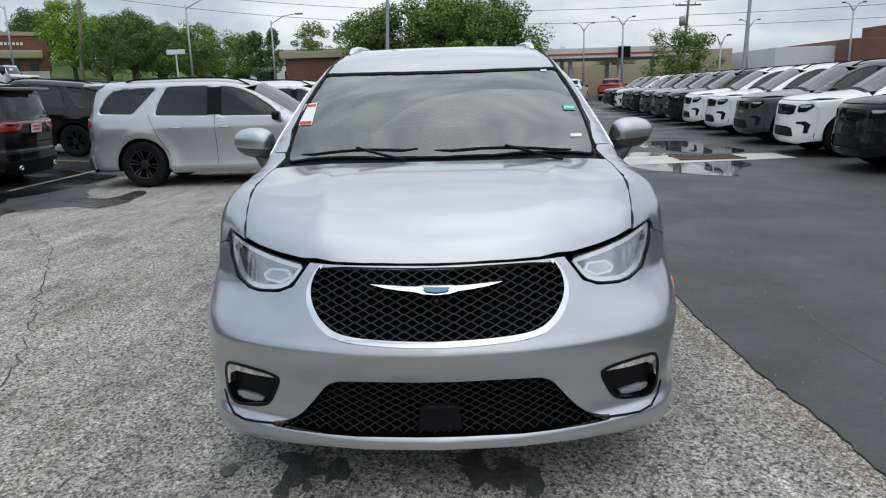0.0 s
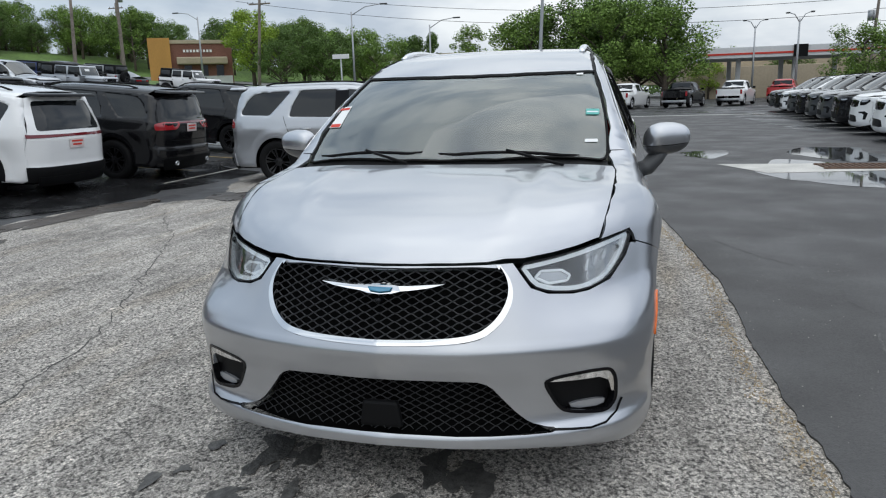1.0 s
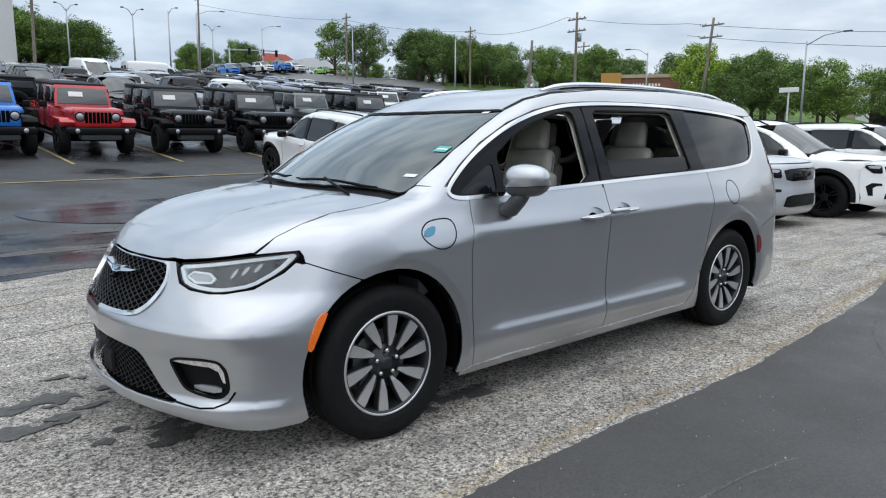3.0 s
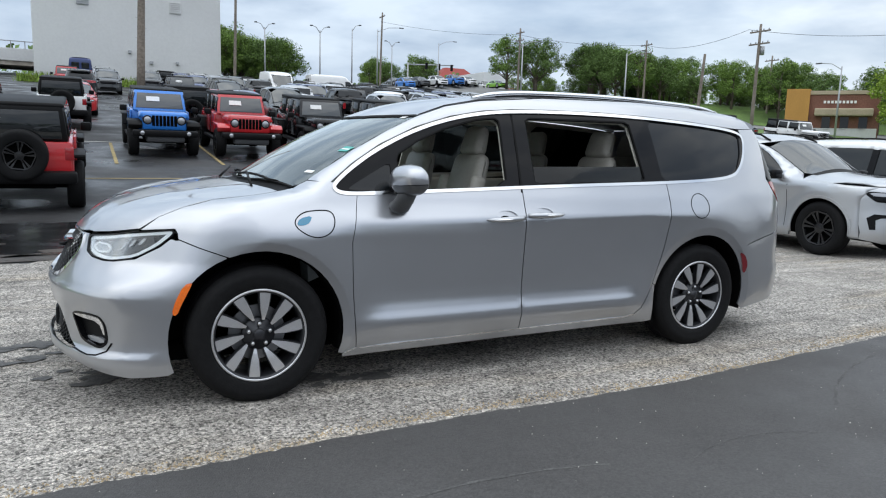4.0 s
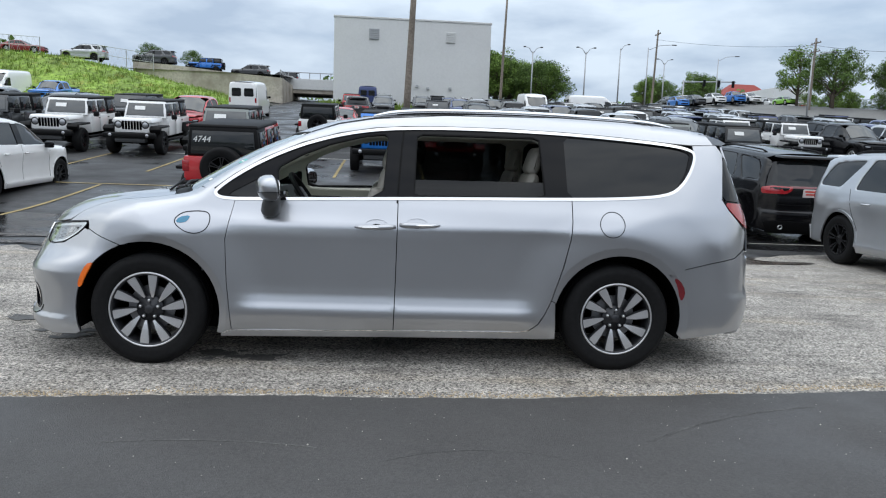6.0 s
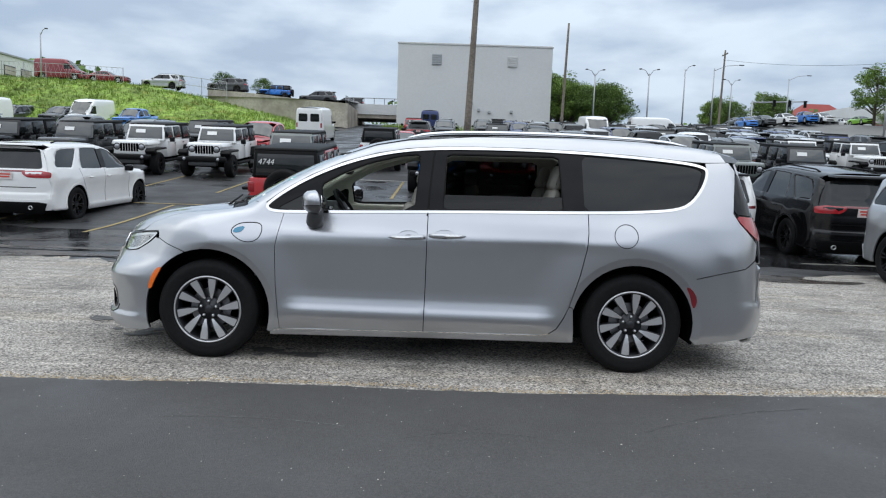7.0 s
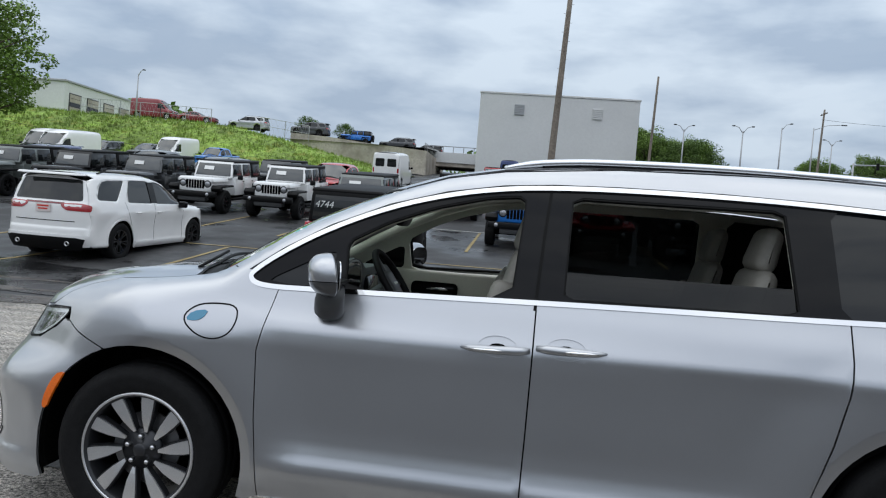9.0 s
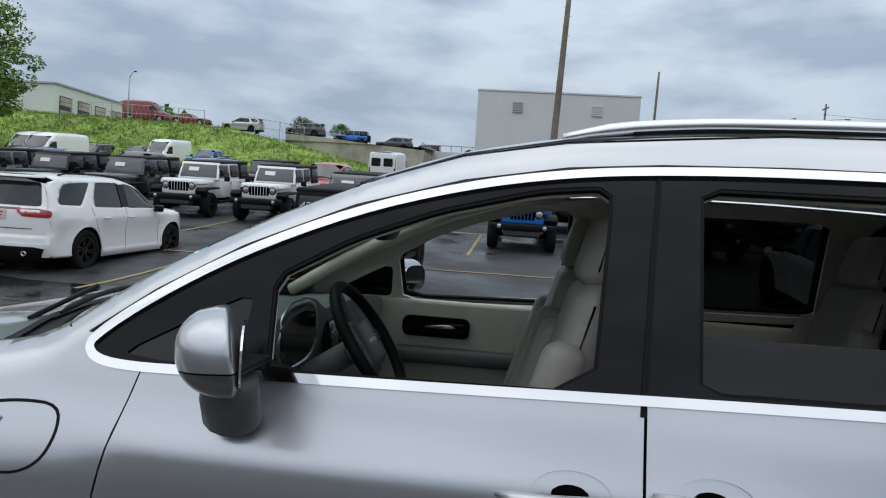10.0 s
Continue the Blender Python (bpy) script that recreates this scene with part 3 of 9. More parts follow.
quarter = ([(2.741, 1.165), (2.743, 1.02), (2.733, 0.90), (2.697, 0.72), (2.630, 0.487), (2.655, 0.478)] + arc(3.09, 0.36, 0.442, 166, 35, 18)
           + [(3.53, 0.722), (3.70, 0.760), (3.90, 0.800), (3.985, 0.86), (4.0, 0.97), (3.93, 1.035), (3.845, 1.12), (3.80, 1.19), (3.815, 1.32), (3.845, 1.50), (3.80, 1.56), (3.62, 1.55)])
dlo_rear = [tuple(p) for p in DLO if p[0] > 2.75 and not (p[1] > 1.35 and p[0] < 3.58)]
dlo_rear.sort(key=lambda p: -math.atan2(p[1] - 1.40, p[0] - 3.2) if p[0] > 3.2 else 10 - p[0])
quarter += [(p[0] - 0.006, p[1] + 0.006) for p in [(3.63, 1.50), (3.60, 1.38), (3.51, 1.262), (3.40, 1.20), (3.1, 1.175), (2.75, 1.165)]]
fuel_door = [(3.006 + 0.083 * math.cos(a * math.tau / 28), 1.008 + 0.083 * math.sin(a * math.tau / 28)) for a in range(28)]
both(VAN, "rear_quarter_panel", dense(quarter, 0.03), M_SILVER, van, step=(0.035, 0.018), extra=RINGS)
sill = [(0.455, 0.213), (0.522, 0.236), (1.58, 0.256), (2.41, 0.264), (2.49, 0.279), (2.546, 0.32), (2.592, 0.398), (2.628, 0.482), (2.655, 0.472), (2.668, 0.30), (2.672, 0.218), (1.55, 0.210), (0.455, 0.192)]
both(VAN, "rocker_sill", dense(sill, 0.06), M_SILVER, van, step=(0.08, 0.02))
for mi in (False, True):
    strip_on(VAN, "sill_highlight_trim", [(0.47, 0.218), (0.525, 0.2395), (1.58, 0.2590), (2.41, 0.267), (2.487, 0.282)], "side", 0.006, M_CHROME, van, off=0.001, mirror=mi)
bumper_side = fe[:] + [(p[0], p[2]) for p in lay_one([(-0.868, 0.842), (-0.858, 0.862)], "front")] + [(-0.380, 0.866), (-0.298, 0.832), (-0.17, 0.784)] + arc(0.0, 0.36, 0.452, 112, 199, 13) + [(-0.455, 0.198)]
both(VAN, "front_bumper_corner", dense(bumper_side, 0.03), M_SILVER, van, step=(0.025, 0.016), extra=RINGS)
rear_b = arc(3.09, 0.36, 0.442, 53, -12, 8) + [(3.56, 0.232), (3.80, 0.262), (4.015, 0.285), (4.05, 0.40), (4.055, 0.52), (4.05, 0.62), (4.035, 0.75), (3.995, 0.85), (3.905, 0.794), (3.70, 0.754), (3.53, 0.716), (3.40, 0.69)]
both(VAN, "rear_bumper_corner", dense(rear_b, 0.03), M_SILVER, van, step=(0.03, 0.018), extra=RINGS)
# window band
both(VAN, "window_surround", DLO_IN, M_GLOSSBLK, van, holes=[WIN_F, WIN_T, WIN_S, WIN_Q], step=(0.08, 0.05), off=-0.004, labels=("gloss black pillar trim",) * 2)
for mi in (False, True):
    strip = VAN.panel("chrome_window_trim", DLO, M_CHROME, van, holes=[inset(DLO, 0.019)], step=(9, 9), off=0.006, thick=0.014, mirror=mi, label="bright chrome window trim")
    VAN.panel("quarter_light", inset(WIN_T, -0.004), M_TINT, van, step=(0.06, 0.05), off=-0.010, thick=0.004, mirror=mi)
    VAN.panel("rear_side_window", inset(WIN_Q, -0.004), M_TINT, van, step=(0.08, 0.06), off=-0.010, thick=0.005, mirror=mi, label="dark privacy glass")
    strip_on(VAN, "pillar_seam", [(1.585, 1.10), (1.590, 1.2), (1.602, 1.4), (1.620, 1.60)], "side", 0.012, M_RUBBER, van, off=0.001, thick=0.004, mirror=mi)
    strip_on(VAN, "window_seal", inset(WIN_F, 0.001), "side", 0.012, M_RUBBER, van, off=-0.006, thick=0.014, mirror=mi, closed=True)
    strip_on(VAN, "window_seal", inset(WIN_S, 0.001), "side", 0.012, M_RUBBER, van, off=-0.006, thick=0.014, mirror=mi, closed=True)
low_s = [(1.69, 1.15), (1.695, 1.262), (2.552, 1.272), (2.565, 1.165)]
VAN.panel("sliding_door_window", dense(low_s, 0.1), M_TINTSEE, van, step=(0.1, 0.05), off=-0.016, thick=0.004, label="half-lowered tinted window").visible_shadow = False
VAN.panel("sliding_door_window", inset(WIN_S, -0.003), M_TINTSEE, van, step=(0.1, 0.05), off=-0.016, thick=0.004, mirror=True, label="closed tinted window").visible_shadow = False
# roof sides with the windscreen pillars
dlo_top = [(0.400, 1.158), (0.53, 1.258), (0.71, 1.368), (0.95, 1.476), (1.19, 1.548), (1.42, 1.590), (1.63, 1.608), (1.9, 1.617), (2.3, 1.619), (2.7, 1.610), (3.1, 1.590), (3.45, 1.564), (3.615, 1.556), (3.78, 1.562)]
both(VAN, "roof_side", dense([(0.408, 1.146)] + ROOF_EDGE[:] + dlo_top[::-1], 0.05), M_SILVER, van, step=(0.06, 0.03))
rf_edge = [e for e in ROOF_XY if e[0] > 0.95]
ws_h = [(0.075, -0.25), (0.13, -0.45), (0.185, -0.62), (0.215, -0.72), (0.245, -0.745)] + [(x, y + 0.004) for x, y in WS_SIDE] + [(0.985, -0.63), (0.945, -0.56), (0.875, -0.40), (0.815, -0.2)]
windscreen = [(0.055, 0.0)] + ws_h + [(0.795, 0.0)] + [(x, -y) for x, y in ws_h[::-1]]
VAN.panel("windscreen", dense(windscreen, 0.08), M_WSCREEN, van, way="top", step=(0.08, 0.09), off=-0.011, thick=0.005, label="reflective green-tinted windscreen").visible_shadow = False
strip_on(VAN, "windscreen_seal", inset(dense(windscreen, 0.05), 0.005), "top", 0.010, M_RUBBER, van, off=-0.007, thick=0.008, closed=True)
rh = [(0.822, -0.2), (0.882, -0.40), (0.952, -0.56), (0.992, -0.63)] + [(x, y + 0.004) for x, y in rf_edge] + [(3.84, -0.45), (3.87, 0.0)]
roof = [(0.802, 0.0)] + rh + [(x, -y) for x, y in rh[:-1][::-1]]
VAN.panel("roof_panel", dense(roof, 0.08), M_SILVER, van, way="top", step=(0.10, 0.07))
for mi in (False, True):
    strip_on(VAN, "roof_seam", [(x, y + 0.012) for x, y in rf_edge], "top", 0.014, M_BLKPLASTIC, van, off=0.002, thick=0.003, mirror=mi)
# bonnet
front_edge = [(0.0, 0.860), (0.12, 0.860), (0.25, 0.862), (0.36, 0.864), (0.48, 0.870), (0.58, 0.880), (0.66, 0.893), (0.725, 0.908)]
fe3 = lay_one([(-y, z) for y, z in front_edge], "front")
hood_l = [(p[0] + 0.004, p[1]) for p in fe3] + [(x, -y + 0.0015) for x, y in hood_side] + [(0.115, -0.70), (0.055, -0.5), (-0.005, -0.25), (-0.02, 0.0)]
hood = hood_l[:-1] + [(-0.02, 0.0)] + [(x, -y) for x, y in hood_l[:-1][::-1] if y < -1e-6]
VAN.panel("bonnet", dense(hood, 0.06), M_SILVER, van, way="top", step=(0.05, 0.06), label="silver bonnet with two soft ridges")
cowl = [(0.14, -0.765), (0.10, -0.70), (0.04, -0.5), (-0.02, -0.25), (-0.035, 0.0)]
cowl_b = [(0.065, 0.0), (0.085, -0.25), (0.14, -0.45), (0.195, -0.62), (0.225, -0.72), (0.245, -0.748)]
VAN.panel("cowl_panel", dense(cowl[:-1] + [(x, -y) for x, y in cowl[::-1]] + [(x, -y) for x, y in cowl_b[::-1]] + cowl_b[1:], 0.06), M_BLKPLASTIC, van, way="top", step=(0.05, 0.08), off=-0.02)
# front fascia
grille_h = [(0.0, 0.850), (0.405, 0.856), (0.440, 0.815), (0.455, 0.765), (0.445, 0.715), (0.405, 0.660), (0.340, 0.624), (0.16, 0.612), (0.0, 0.610)]
GRILLE = rounded([(-y, z) for y, z in grille_h] + [(y, z) for y, z in grille_h[1:-1][::-1]], 1, 0.2)
low_h = [(0.0, 0.490), (0.335, 0.488), (0.385, 0.468), (0.432, 0.408), (0.475, 0.358), (0.515, 0.325), (0.57, 0.307), (0.60, 0.304), (0.60, 0.290), (0.55, 0.290), (0.35, 0.292), (0.0, 0.296)]
LOWER = rounded([(-y, z) for y, z in low_h] + [(y, z) for y, z in low_h[1:-1][::-1]], 1, 0.2)
fog_h = [(0.553, 0.468), (0.60, 0.490), (0.72, 0.500), (0.785, 0.494), (0.806, 0.45), (0.808, 0.36), (0.775, 0.322), (0.66, 0.338), (0.61, 0.356)]
FOGL = rounded([(-y, z) for y, z in fog_h], 2, 0.2)
FOGR = rounded([(y, z) for y, z in fog_h], 2, 0.2)
head_h = [(0.458, 0.858), (0.515, 0.782), (0.57, 0.760), (0.65, 0.750), (0.70, 0.752), (0.77, 0.770), (0.823, 0.832), (0.848, 0.898), (0.836, 0.918), (0.79, 0.909), (0.70, 0.893), (0.58, 0.872)]
fas_h = [(0.36, 0.860), (0.446, 0.862), (0.509, 0.779), (0.567, 0.755), (0.65, 0.745), (0.703, 0.747), (0.774, 0.765), (0.829, 0.830), (0.845, 0.870), (0.857, 0.866), (0.868, 0.842)] + [(0.872, z) for z in FZ[::-1]] + [(0.73, 0.216), (0.57, 0.238), (0.35, 0.250)]
fascia = dense([(-y, z) for y, z in fas_h] + [(0.0, 0.255)] + [(y, z) for y, z in fas_h[::-1]] + [(0.0, 0.856)], 0.04)
VAN.panel("front_bumper", fascia, M_SILVER, van, way="front", holes=[GRILLE, LOWER, FOGL, FOGR], step=(0.030, 0.016), thick=0.02)
VAN.panel("grille_backing", inset(GRILLE, -0.006), M_UNDER, van, way="front", step=(0.08, 0.08), off=-0.055)
VAN.panel("lower_grille_backing", inset(LOWER, -0.003), M_UNDER, van, way="front", step=(0.08, 0.05), off=-0.06)
u_line = [(-y, z) for y, z in grille_h[1:]] + [(y, z) for y, z in grille_h[1:-1][::-1]]
for _ in range(3):
    u_line = [u_line[0]] + [(a[0] * (1 - q) + b[0] * q, a[1] * (1 - q) + b[1] * q) for a, b in zip(u_line, u_line[1:]) for q in (0.25, 0.75)] + [u_line[-1]]
u_in = [(y * 0.964, 0.610 + 0.018 + (z - 0.610) * 0.974 if z < 0.84 else z) for y, z in u_line]
VAN.panel("chrome_grille_surround", dense(np.array(u_line + u_in[::-1]), 0.03), M_CHROME, van, way="front", step=(9, 9), off=0.007, thick=0.03, label="chrome U-shaped grille surround")


def wire_grid(name, region, rows, amp, wave, thick, off, z0, parent, material):
    """Waved wires that meet at their crests, clipped to a region of the front."""
    bm = bmesh.new()
    lo, hi = np.array(region).min(0), np.array(region).max(0)
    for k in range(rows + 1):
        zc = z0 + (hi[1] - z0) * k / rows
        for sgn in (1, -1):
            ys = np.arange(lo[0], hi[0], wave / 10)
            zs = zc + sgn * amp * np.cos(ys * math.tau / wave + math.pi * k) * (0.75 + 0.25 * np.cos(ys * math.tau / wave * 2))
            q = np.stack([ys, zs], 1)
            ok = inside(q, region)
            p = VAN.lay(q, "front") + np.array([-off, 0, 0])
            run = []
            for i in range(len(ys) + 1):
                if i < len(ys) and ok[i]:
                    run.append(p[i])
                else:
                    if len(run) > 2:
                        add_tube(bm, run, thick, 4, flat=1.0)
                    run = []
    return part(name, bm, material, parent, smooth=True)


M_GRILLE = mat("satin_black_grille", (0.030, 0.030, 0.033), 0.28, 0.3)
M_LOWMESH = mat("matt_black_mesh", (0.010, 0.010, 0.011), 0.5)
wire_grid("grille_mesh", inset(GRILLE, 0.004), 10, 0.0136, 0.112, 0.0024, -0.018, 0.588, van, M_GRILLE)
wire_grid("lower_grille_mesh", inset(LOWER, 0.004), 9, 0.0136, 0.100, 0.0020, -0.022, 0.245, van, M_LOWMESH)
bm = bmesh.new()
c = VAN.lay(np.array([[0.0, 0.315]]), "front")[0]
add_box(bm, (0.03, 0.16, 0.10), (c[0] + 0.030, 0, 0.350), 0.012, taper=(1, 0.8))
part("radar_cover", bm, M_BLKPLASTIC, van)
for mi, reg in ((0, FOGL), (1, FOGR)):
    s = -1 if mi == 0 else 1
    VAN.panel("fog_lamp_housing", inset(reg, -0.008), M_BLKPLASTIC, van, way="front", step=(0.04, 0.04), off=-0.030, label="black fog lamp recess with chrome blade")
    VAN.panel("fog_lamp_rim", reg, M_GLOSSBLK, van, way="front", holes=[inset(reg, 0.012)], step=(9, 9), off=0.002, thick=0.03)
    blade = [(0.575, 0.468), (0.61, 0.480), (0.725, 0.489), (0.778, 0.482), (0.796, 0.44), (0.797, 0.395), (0.786, 0.40), (0.775, 0.445), (0.745, 0.463), (0.66, 0.464)]
    VAN.panel("chrome_fog_blade", dense([(s * y, z) for y, z in blade], 0.02), M_CHROME, van, way="front", step=(9, 9), off=0.001, thick=0.03)
    VAN.panel("fog_lamp", rounded([(s * y, z) for y, z in [(0.65, 0.372), (0.775, 0.372), (0.77, 0.345), (0.66, 0.350)]], 1), M_LAMPGREY, van, way="front", step=(0.03, 0.03), off=-0.016)
    strip_on(VAN, "black_bumper_groove", [(s * y, z) for y, z in [(0.598, 0.297), (0.66, 0.292), (0.72, 0.288), (0.77, 0.294), (0.805, 0.318), (0.822, 0.36)]], "front", 0.007, M_GLOSSBLK, van, off=0.002, thick=0.004)
    head = rounded([(s * y, z) for y, z in head_h], 1, 0.2)
    VAN.panel("headlamp_housing", head, M_BLKPLASTIC, van, way="front", step=(0.04, 0.04), off=-0.030, thick=0.02)
    VAN.panel("headlamp_rim", head, M_GLOSSBLK, van, way="front", holes=[inset(head, 0.0045)], step=(9, 9), off=0.0, thick=0.03)
    chamber = inset(dense(head, 0.02), 0.021)
    small = rounded([(s * y, z) for y, z in [(0.528, 0.812), (0.572, 0.790), (0.632, 0.792), (0.640, 0.806), (0.612, 0.826), (0.545, 0.830)]], 1, 0.05)
    VAN.panel("light_guide", inset(dense(head, 0.02), 0.007), M_LED, van, way="front", holes=[chamber], step=(9, 9), off=-0.008, thick=0.02, label="white light guide")
    VAN.panel("main_reflector", chamber, M_LAMPDARK, van, way="front", holes=[small], step=(0.03, 0.03), off=-0.022, thick=0.01)
    VAN.panel("inner_reflector", small, M_LAMPGREY, van, way="front", step=(0.03, 0.03), off=-0.014, thick=0.012)
    VAN.panel("inner_reflector_rim", inset(dense(small, 0.01), -0.005), M_LED, van, way="front", holes=[inset(dense(small, 0.01), 0.003)], step=(9, 9), off=-0.010, thick=0.01)
    for k in range(3):
        fy = 0.690 + k * 0.030
        VAN.panel("reflector_fin", rounded([(s * (fy), 0.812 + 0.012 * k), (s * (fy + 0.012), 0.812 + 0.012 * k), (s * (fy + 0.020), 0.850 + 0.010 * k), (s * (fy + 0.008), 0.850 + 0.010 * k)], 1), M_LAMPGREY, van, way="front", step=(9, 9), off=-0.012, thick=0.008)
    bm = bmesh.new()
    pc = VAN.lay(np.array([[s * 0.785, 0.862]]), "front")[0]
    add_lathe(bm, [(0.0, -0.008), (0.012, -0.004), (0.017, 0.006), (0.019, 0.02)], 20, "x", (pc[0] + 0.028, pc[1], pc[2]))
    part("projector_lens", bm, M_SCREEN, van, smooth=True)
    VAN.panel("headlamp_lens", head, M_LENS, van, way="front", step=(0.05, 0.05), off=-0.002, thick=0.003, label="clear headlamp lens")
# winged emblem
bm = bmesh.new()
pts = [(0.0, 0.808), (0.05, 0.806), (0.065, 0.802), (0.11, 0.8035), (0.225, 0.812), (0.18, 0.797), (0.12, 0.786), (0.075, 0.781), (0.045, 0.771), (0.0, 0.768)]
loop = [(-y, z) for y, z in pts] + [(y, z) for y, z in pts[1:-1][::-1]]
loop = [(y, 0.790 + (z - 0.790) * 0.74) for y, z in loop]
l3 = VAN.lay(np.array(loop), "front")
extrude_poly(bm, [(p[0] - 0.014, p[1], p[2]) for p in l3], (0.03, 0, 0))
part("winged_emblem", fix(bm), M_CHROME, van, "chrome winged emblem with blue centre")
bm = bmesh.new()
loop = [(-0.044, 0.7955), (0.044, 0.7955), (0.036, 0.786), (0.0, 0.7825), (-0.036, 0.786)]
l3 = VAN.lay(np.array(loop), "front")
extrude_poly(bm, [(p[0] - 0.018, p[1], p[2]) for p in l3], (0.01, 0, 0))
part("emblem_centre", fix(bm), M_BLUEBADGE, van)
bm = bmesh.new()
pc = VAN.lay(np.array([[0.0, 0.752]]), "front")[0]
add_lathe(bm, [(0.0, -0.02), (0.008, -0.018), (0.011, 0.0), (0.011, 0.02)], 14, "x", tuple(pc))
part("front_camera", bm, M_GLOSSBLK, van, smooth=True)
# rear: tailgate, lamps, bumper
gate_h = [(0.0, 0.80), (0.55, 0.80), (0.74, 0.83), (0.78, 1.0), (0.74, 1.2), (0.66, 1.45), (0.60, 1.58), (0.3, 1.62), (0.0, 1.63)]
gate = [(-y, z) for y, z in gate_h] + [(y, z) for y, z in gate_h[1:-1][::-1]]
rw = [(-0.56, 1.20), (-0.50, 1.50), (0.50, 1.50), (0.56, 1.20)]
VAN.panel("tailgate", dense(gate, 0.08), M_SILVER, van, way="rear", holes=[rounded(rw, 2)], step=(0.08, 0.06))
VAN.panel("rear_window", rounded(rw, 2), M_TINTSEE, van, way="rear", step=(0.1, 0.08), off=-0.008, thick=0.005)
rbh = [(0.0, 0.16), (0.55, 0.18), (0.80, 0.26), (0.83, 0.45), (0.82, 0.78), (0.55, 0.794), (0.0, 0.794)]
VAN.panel("rear_bumper", dense([(-y, z) for y, z in rbh] + [(y, z) for y, z in rbh[1:-1][::-1]], 0.08), M_SILVER, van, way="rear", step=(0.08, 0.05), thick=0.02)
tail = [(3.812, 1.175), (3.93, 1.165), (4.03, 1.16), (4.06, 1.02), (4.03, 0.985), (3.96, 1.03), (3.87, 1.105)]
dark = [(3.80, 1.19), (3.815, 1.32), (3.848, 1.49), (3.88, 1.46), (3.95, 1.30), (4.005, 1.172), (3.92, 1.178)]
for mi in (False, True):
    VAN.panel("tail_lamp", rounded(tail, 1), M_REDLENS, van, step=(0.03, 0.03), off=0.003, mirror=mi, label="red tail lamp", thick=0.03)
    VAN.panel("tail_lamp_rim", inset(rounded([(3.795, 1.185), (3.93, 1.172), (4.05, 1.17), (4.075, 1.02), (4.03, 0.968), (3.95, 1.012), (3.85, 1.10)], 1), 0.0), M_GLOSSBLK, van, step=(0.03, 0.03), off=-0.004, mirror=mi)
    VAN.panel("rear_pillar_glass", rounded(dark, 1), M_TINT, van, step=(0.04, 0.04), off=0.0, mirror=mi)
    VAN.panel("rear_reflector", rounded([(3.455, 0.662), (3.495, 0.652), (3.545, 0.575), (3.535, 0.508), (3.515, 0.512), (3.49, 0.60)], 1), M_DKRED_LENS, van, step=(0.03, 0.03), off=0.007, mirror=mi, extra=RINGS)
    VAN.panel("amber_side_marker", rounded([(-0.330, 0.668), (-0.372, 0.655), (-0.412, 0.580), (-0.432, 0.512), (-0.408, 0.503), (-0.385, 0.560), (-0.345, 0.635)], 1), M_AMBER, van, step=(0.03, 0.03), off=0.007, mirror=mi, label="amber side marker", extra=RINGS)
    strip_on(VAN, "fuel_door_seam", fuel_door, "side", 0.005, M_RUBBER, van, off=0.0012, thick=0.003, closed=True, mirror=mi) if not mi else None
    if not mi:
        strip_on(VAN, "charge_door_seam", charge_door, "side", 0.006, M_RUBBER, van, off=0.0012, thick=0.003, closed=True)
        VAN.panel("leaf_badge", rounded([(0.185, 0.938), (0.205, 0.972), (0.275, 0.985), (0.258, 0.948), (0.225, 0.935)], 1), M_BLUEBADGE, van, step=(9, 9), off=0.003, thick=0.004, label="blue leaf badge")
# roof spoiler and rails
bm = bmesh.new()
for sgn in (1,):
    pts = []
    for y in np.linspace(-0.62, 0.62, 15):
        zt = float(VAN.lay(np.array([[3.72, y]]), "top")[0][2])
        pts.append((y, zt))
    prof = [(3.70, 0.004), (3.95, -0.035), (4.00, -0.06), (3.97, -0.075), (3.85, -0.07), (3.70, -0.02)]
    cols = [[bm.verts.new((x + (-0.10 * (abs(y) / 0.62) ** 2 if x > 3.8 else 0), y, zt + dz)) for x, dz in prof] for y, zt in pts]
    for a, b in zip(cols, cols[1:]):
        for i in range(6):
            bm.faces.new((a[i], a[(i + 1) % 6], b[(i + 1) % 6], b[i]))
    bm.faces.new(cols[0])
    bm.faces.new(cols[-1][::-1])
part("roof_spoiler", fix(bm), M_SILVER, van, angle=40)
for s in (-1, 1):
    bm = bmesh.new()
    xs = np.linspace(1.41, 3.52, 40)
    base = VAN.lay(np.stack([xs, np.full(40, s * 0.568)], 1), "top")
    pts, rad = [], []
    for i, x in enumerate(xs):
        t = i / 39
        lift = 0.013 * min(1, (t / 0.07)) ** 0.6 * min(1, ((1 - t) / 0.09)) ** 0.7
        pts.append((x, base[i][1], base[i][2] + lift))
        rad.append(0.022 if 0.04 < t < 0.96 else 0.016)
    add_tube(bm, pts, rad, 12, flat=0.75)
    part("roof_rail", bm, M_RAIL, van, "satin silver roof rail", smooth=True)
    bm = bmesh.new()
    add_tube(bm, [(p[0], p[1], p[2] - 0.002) for p in base[3:-3]], 0.016, 6)
    part("rail_gasket", bm, M_BLKPLASTIC, van, smooth=True)
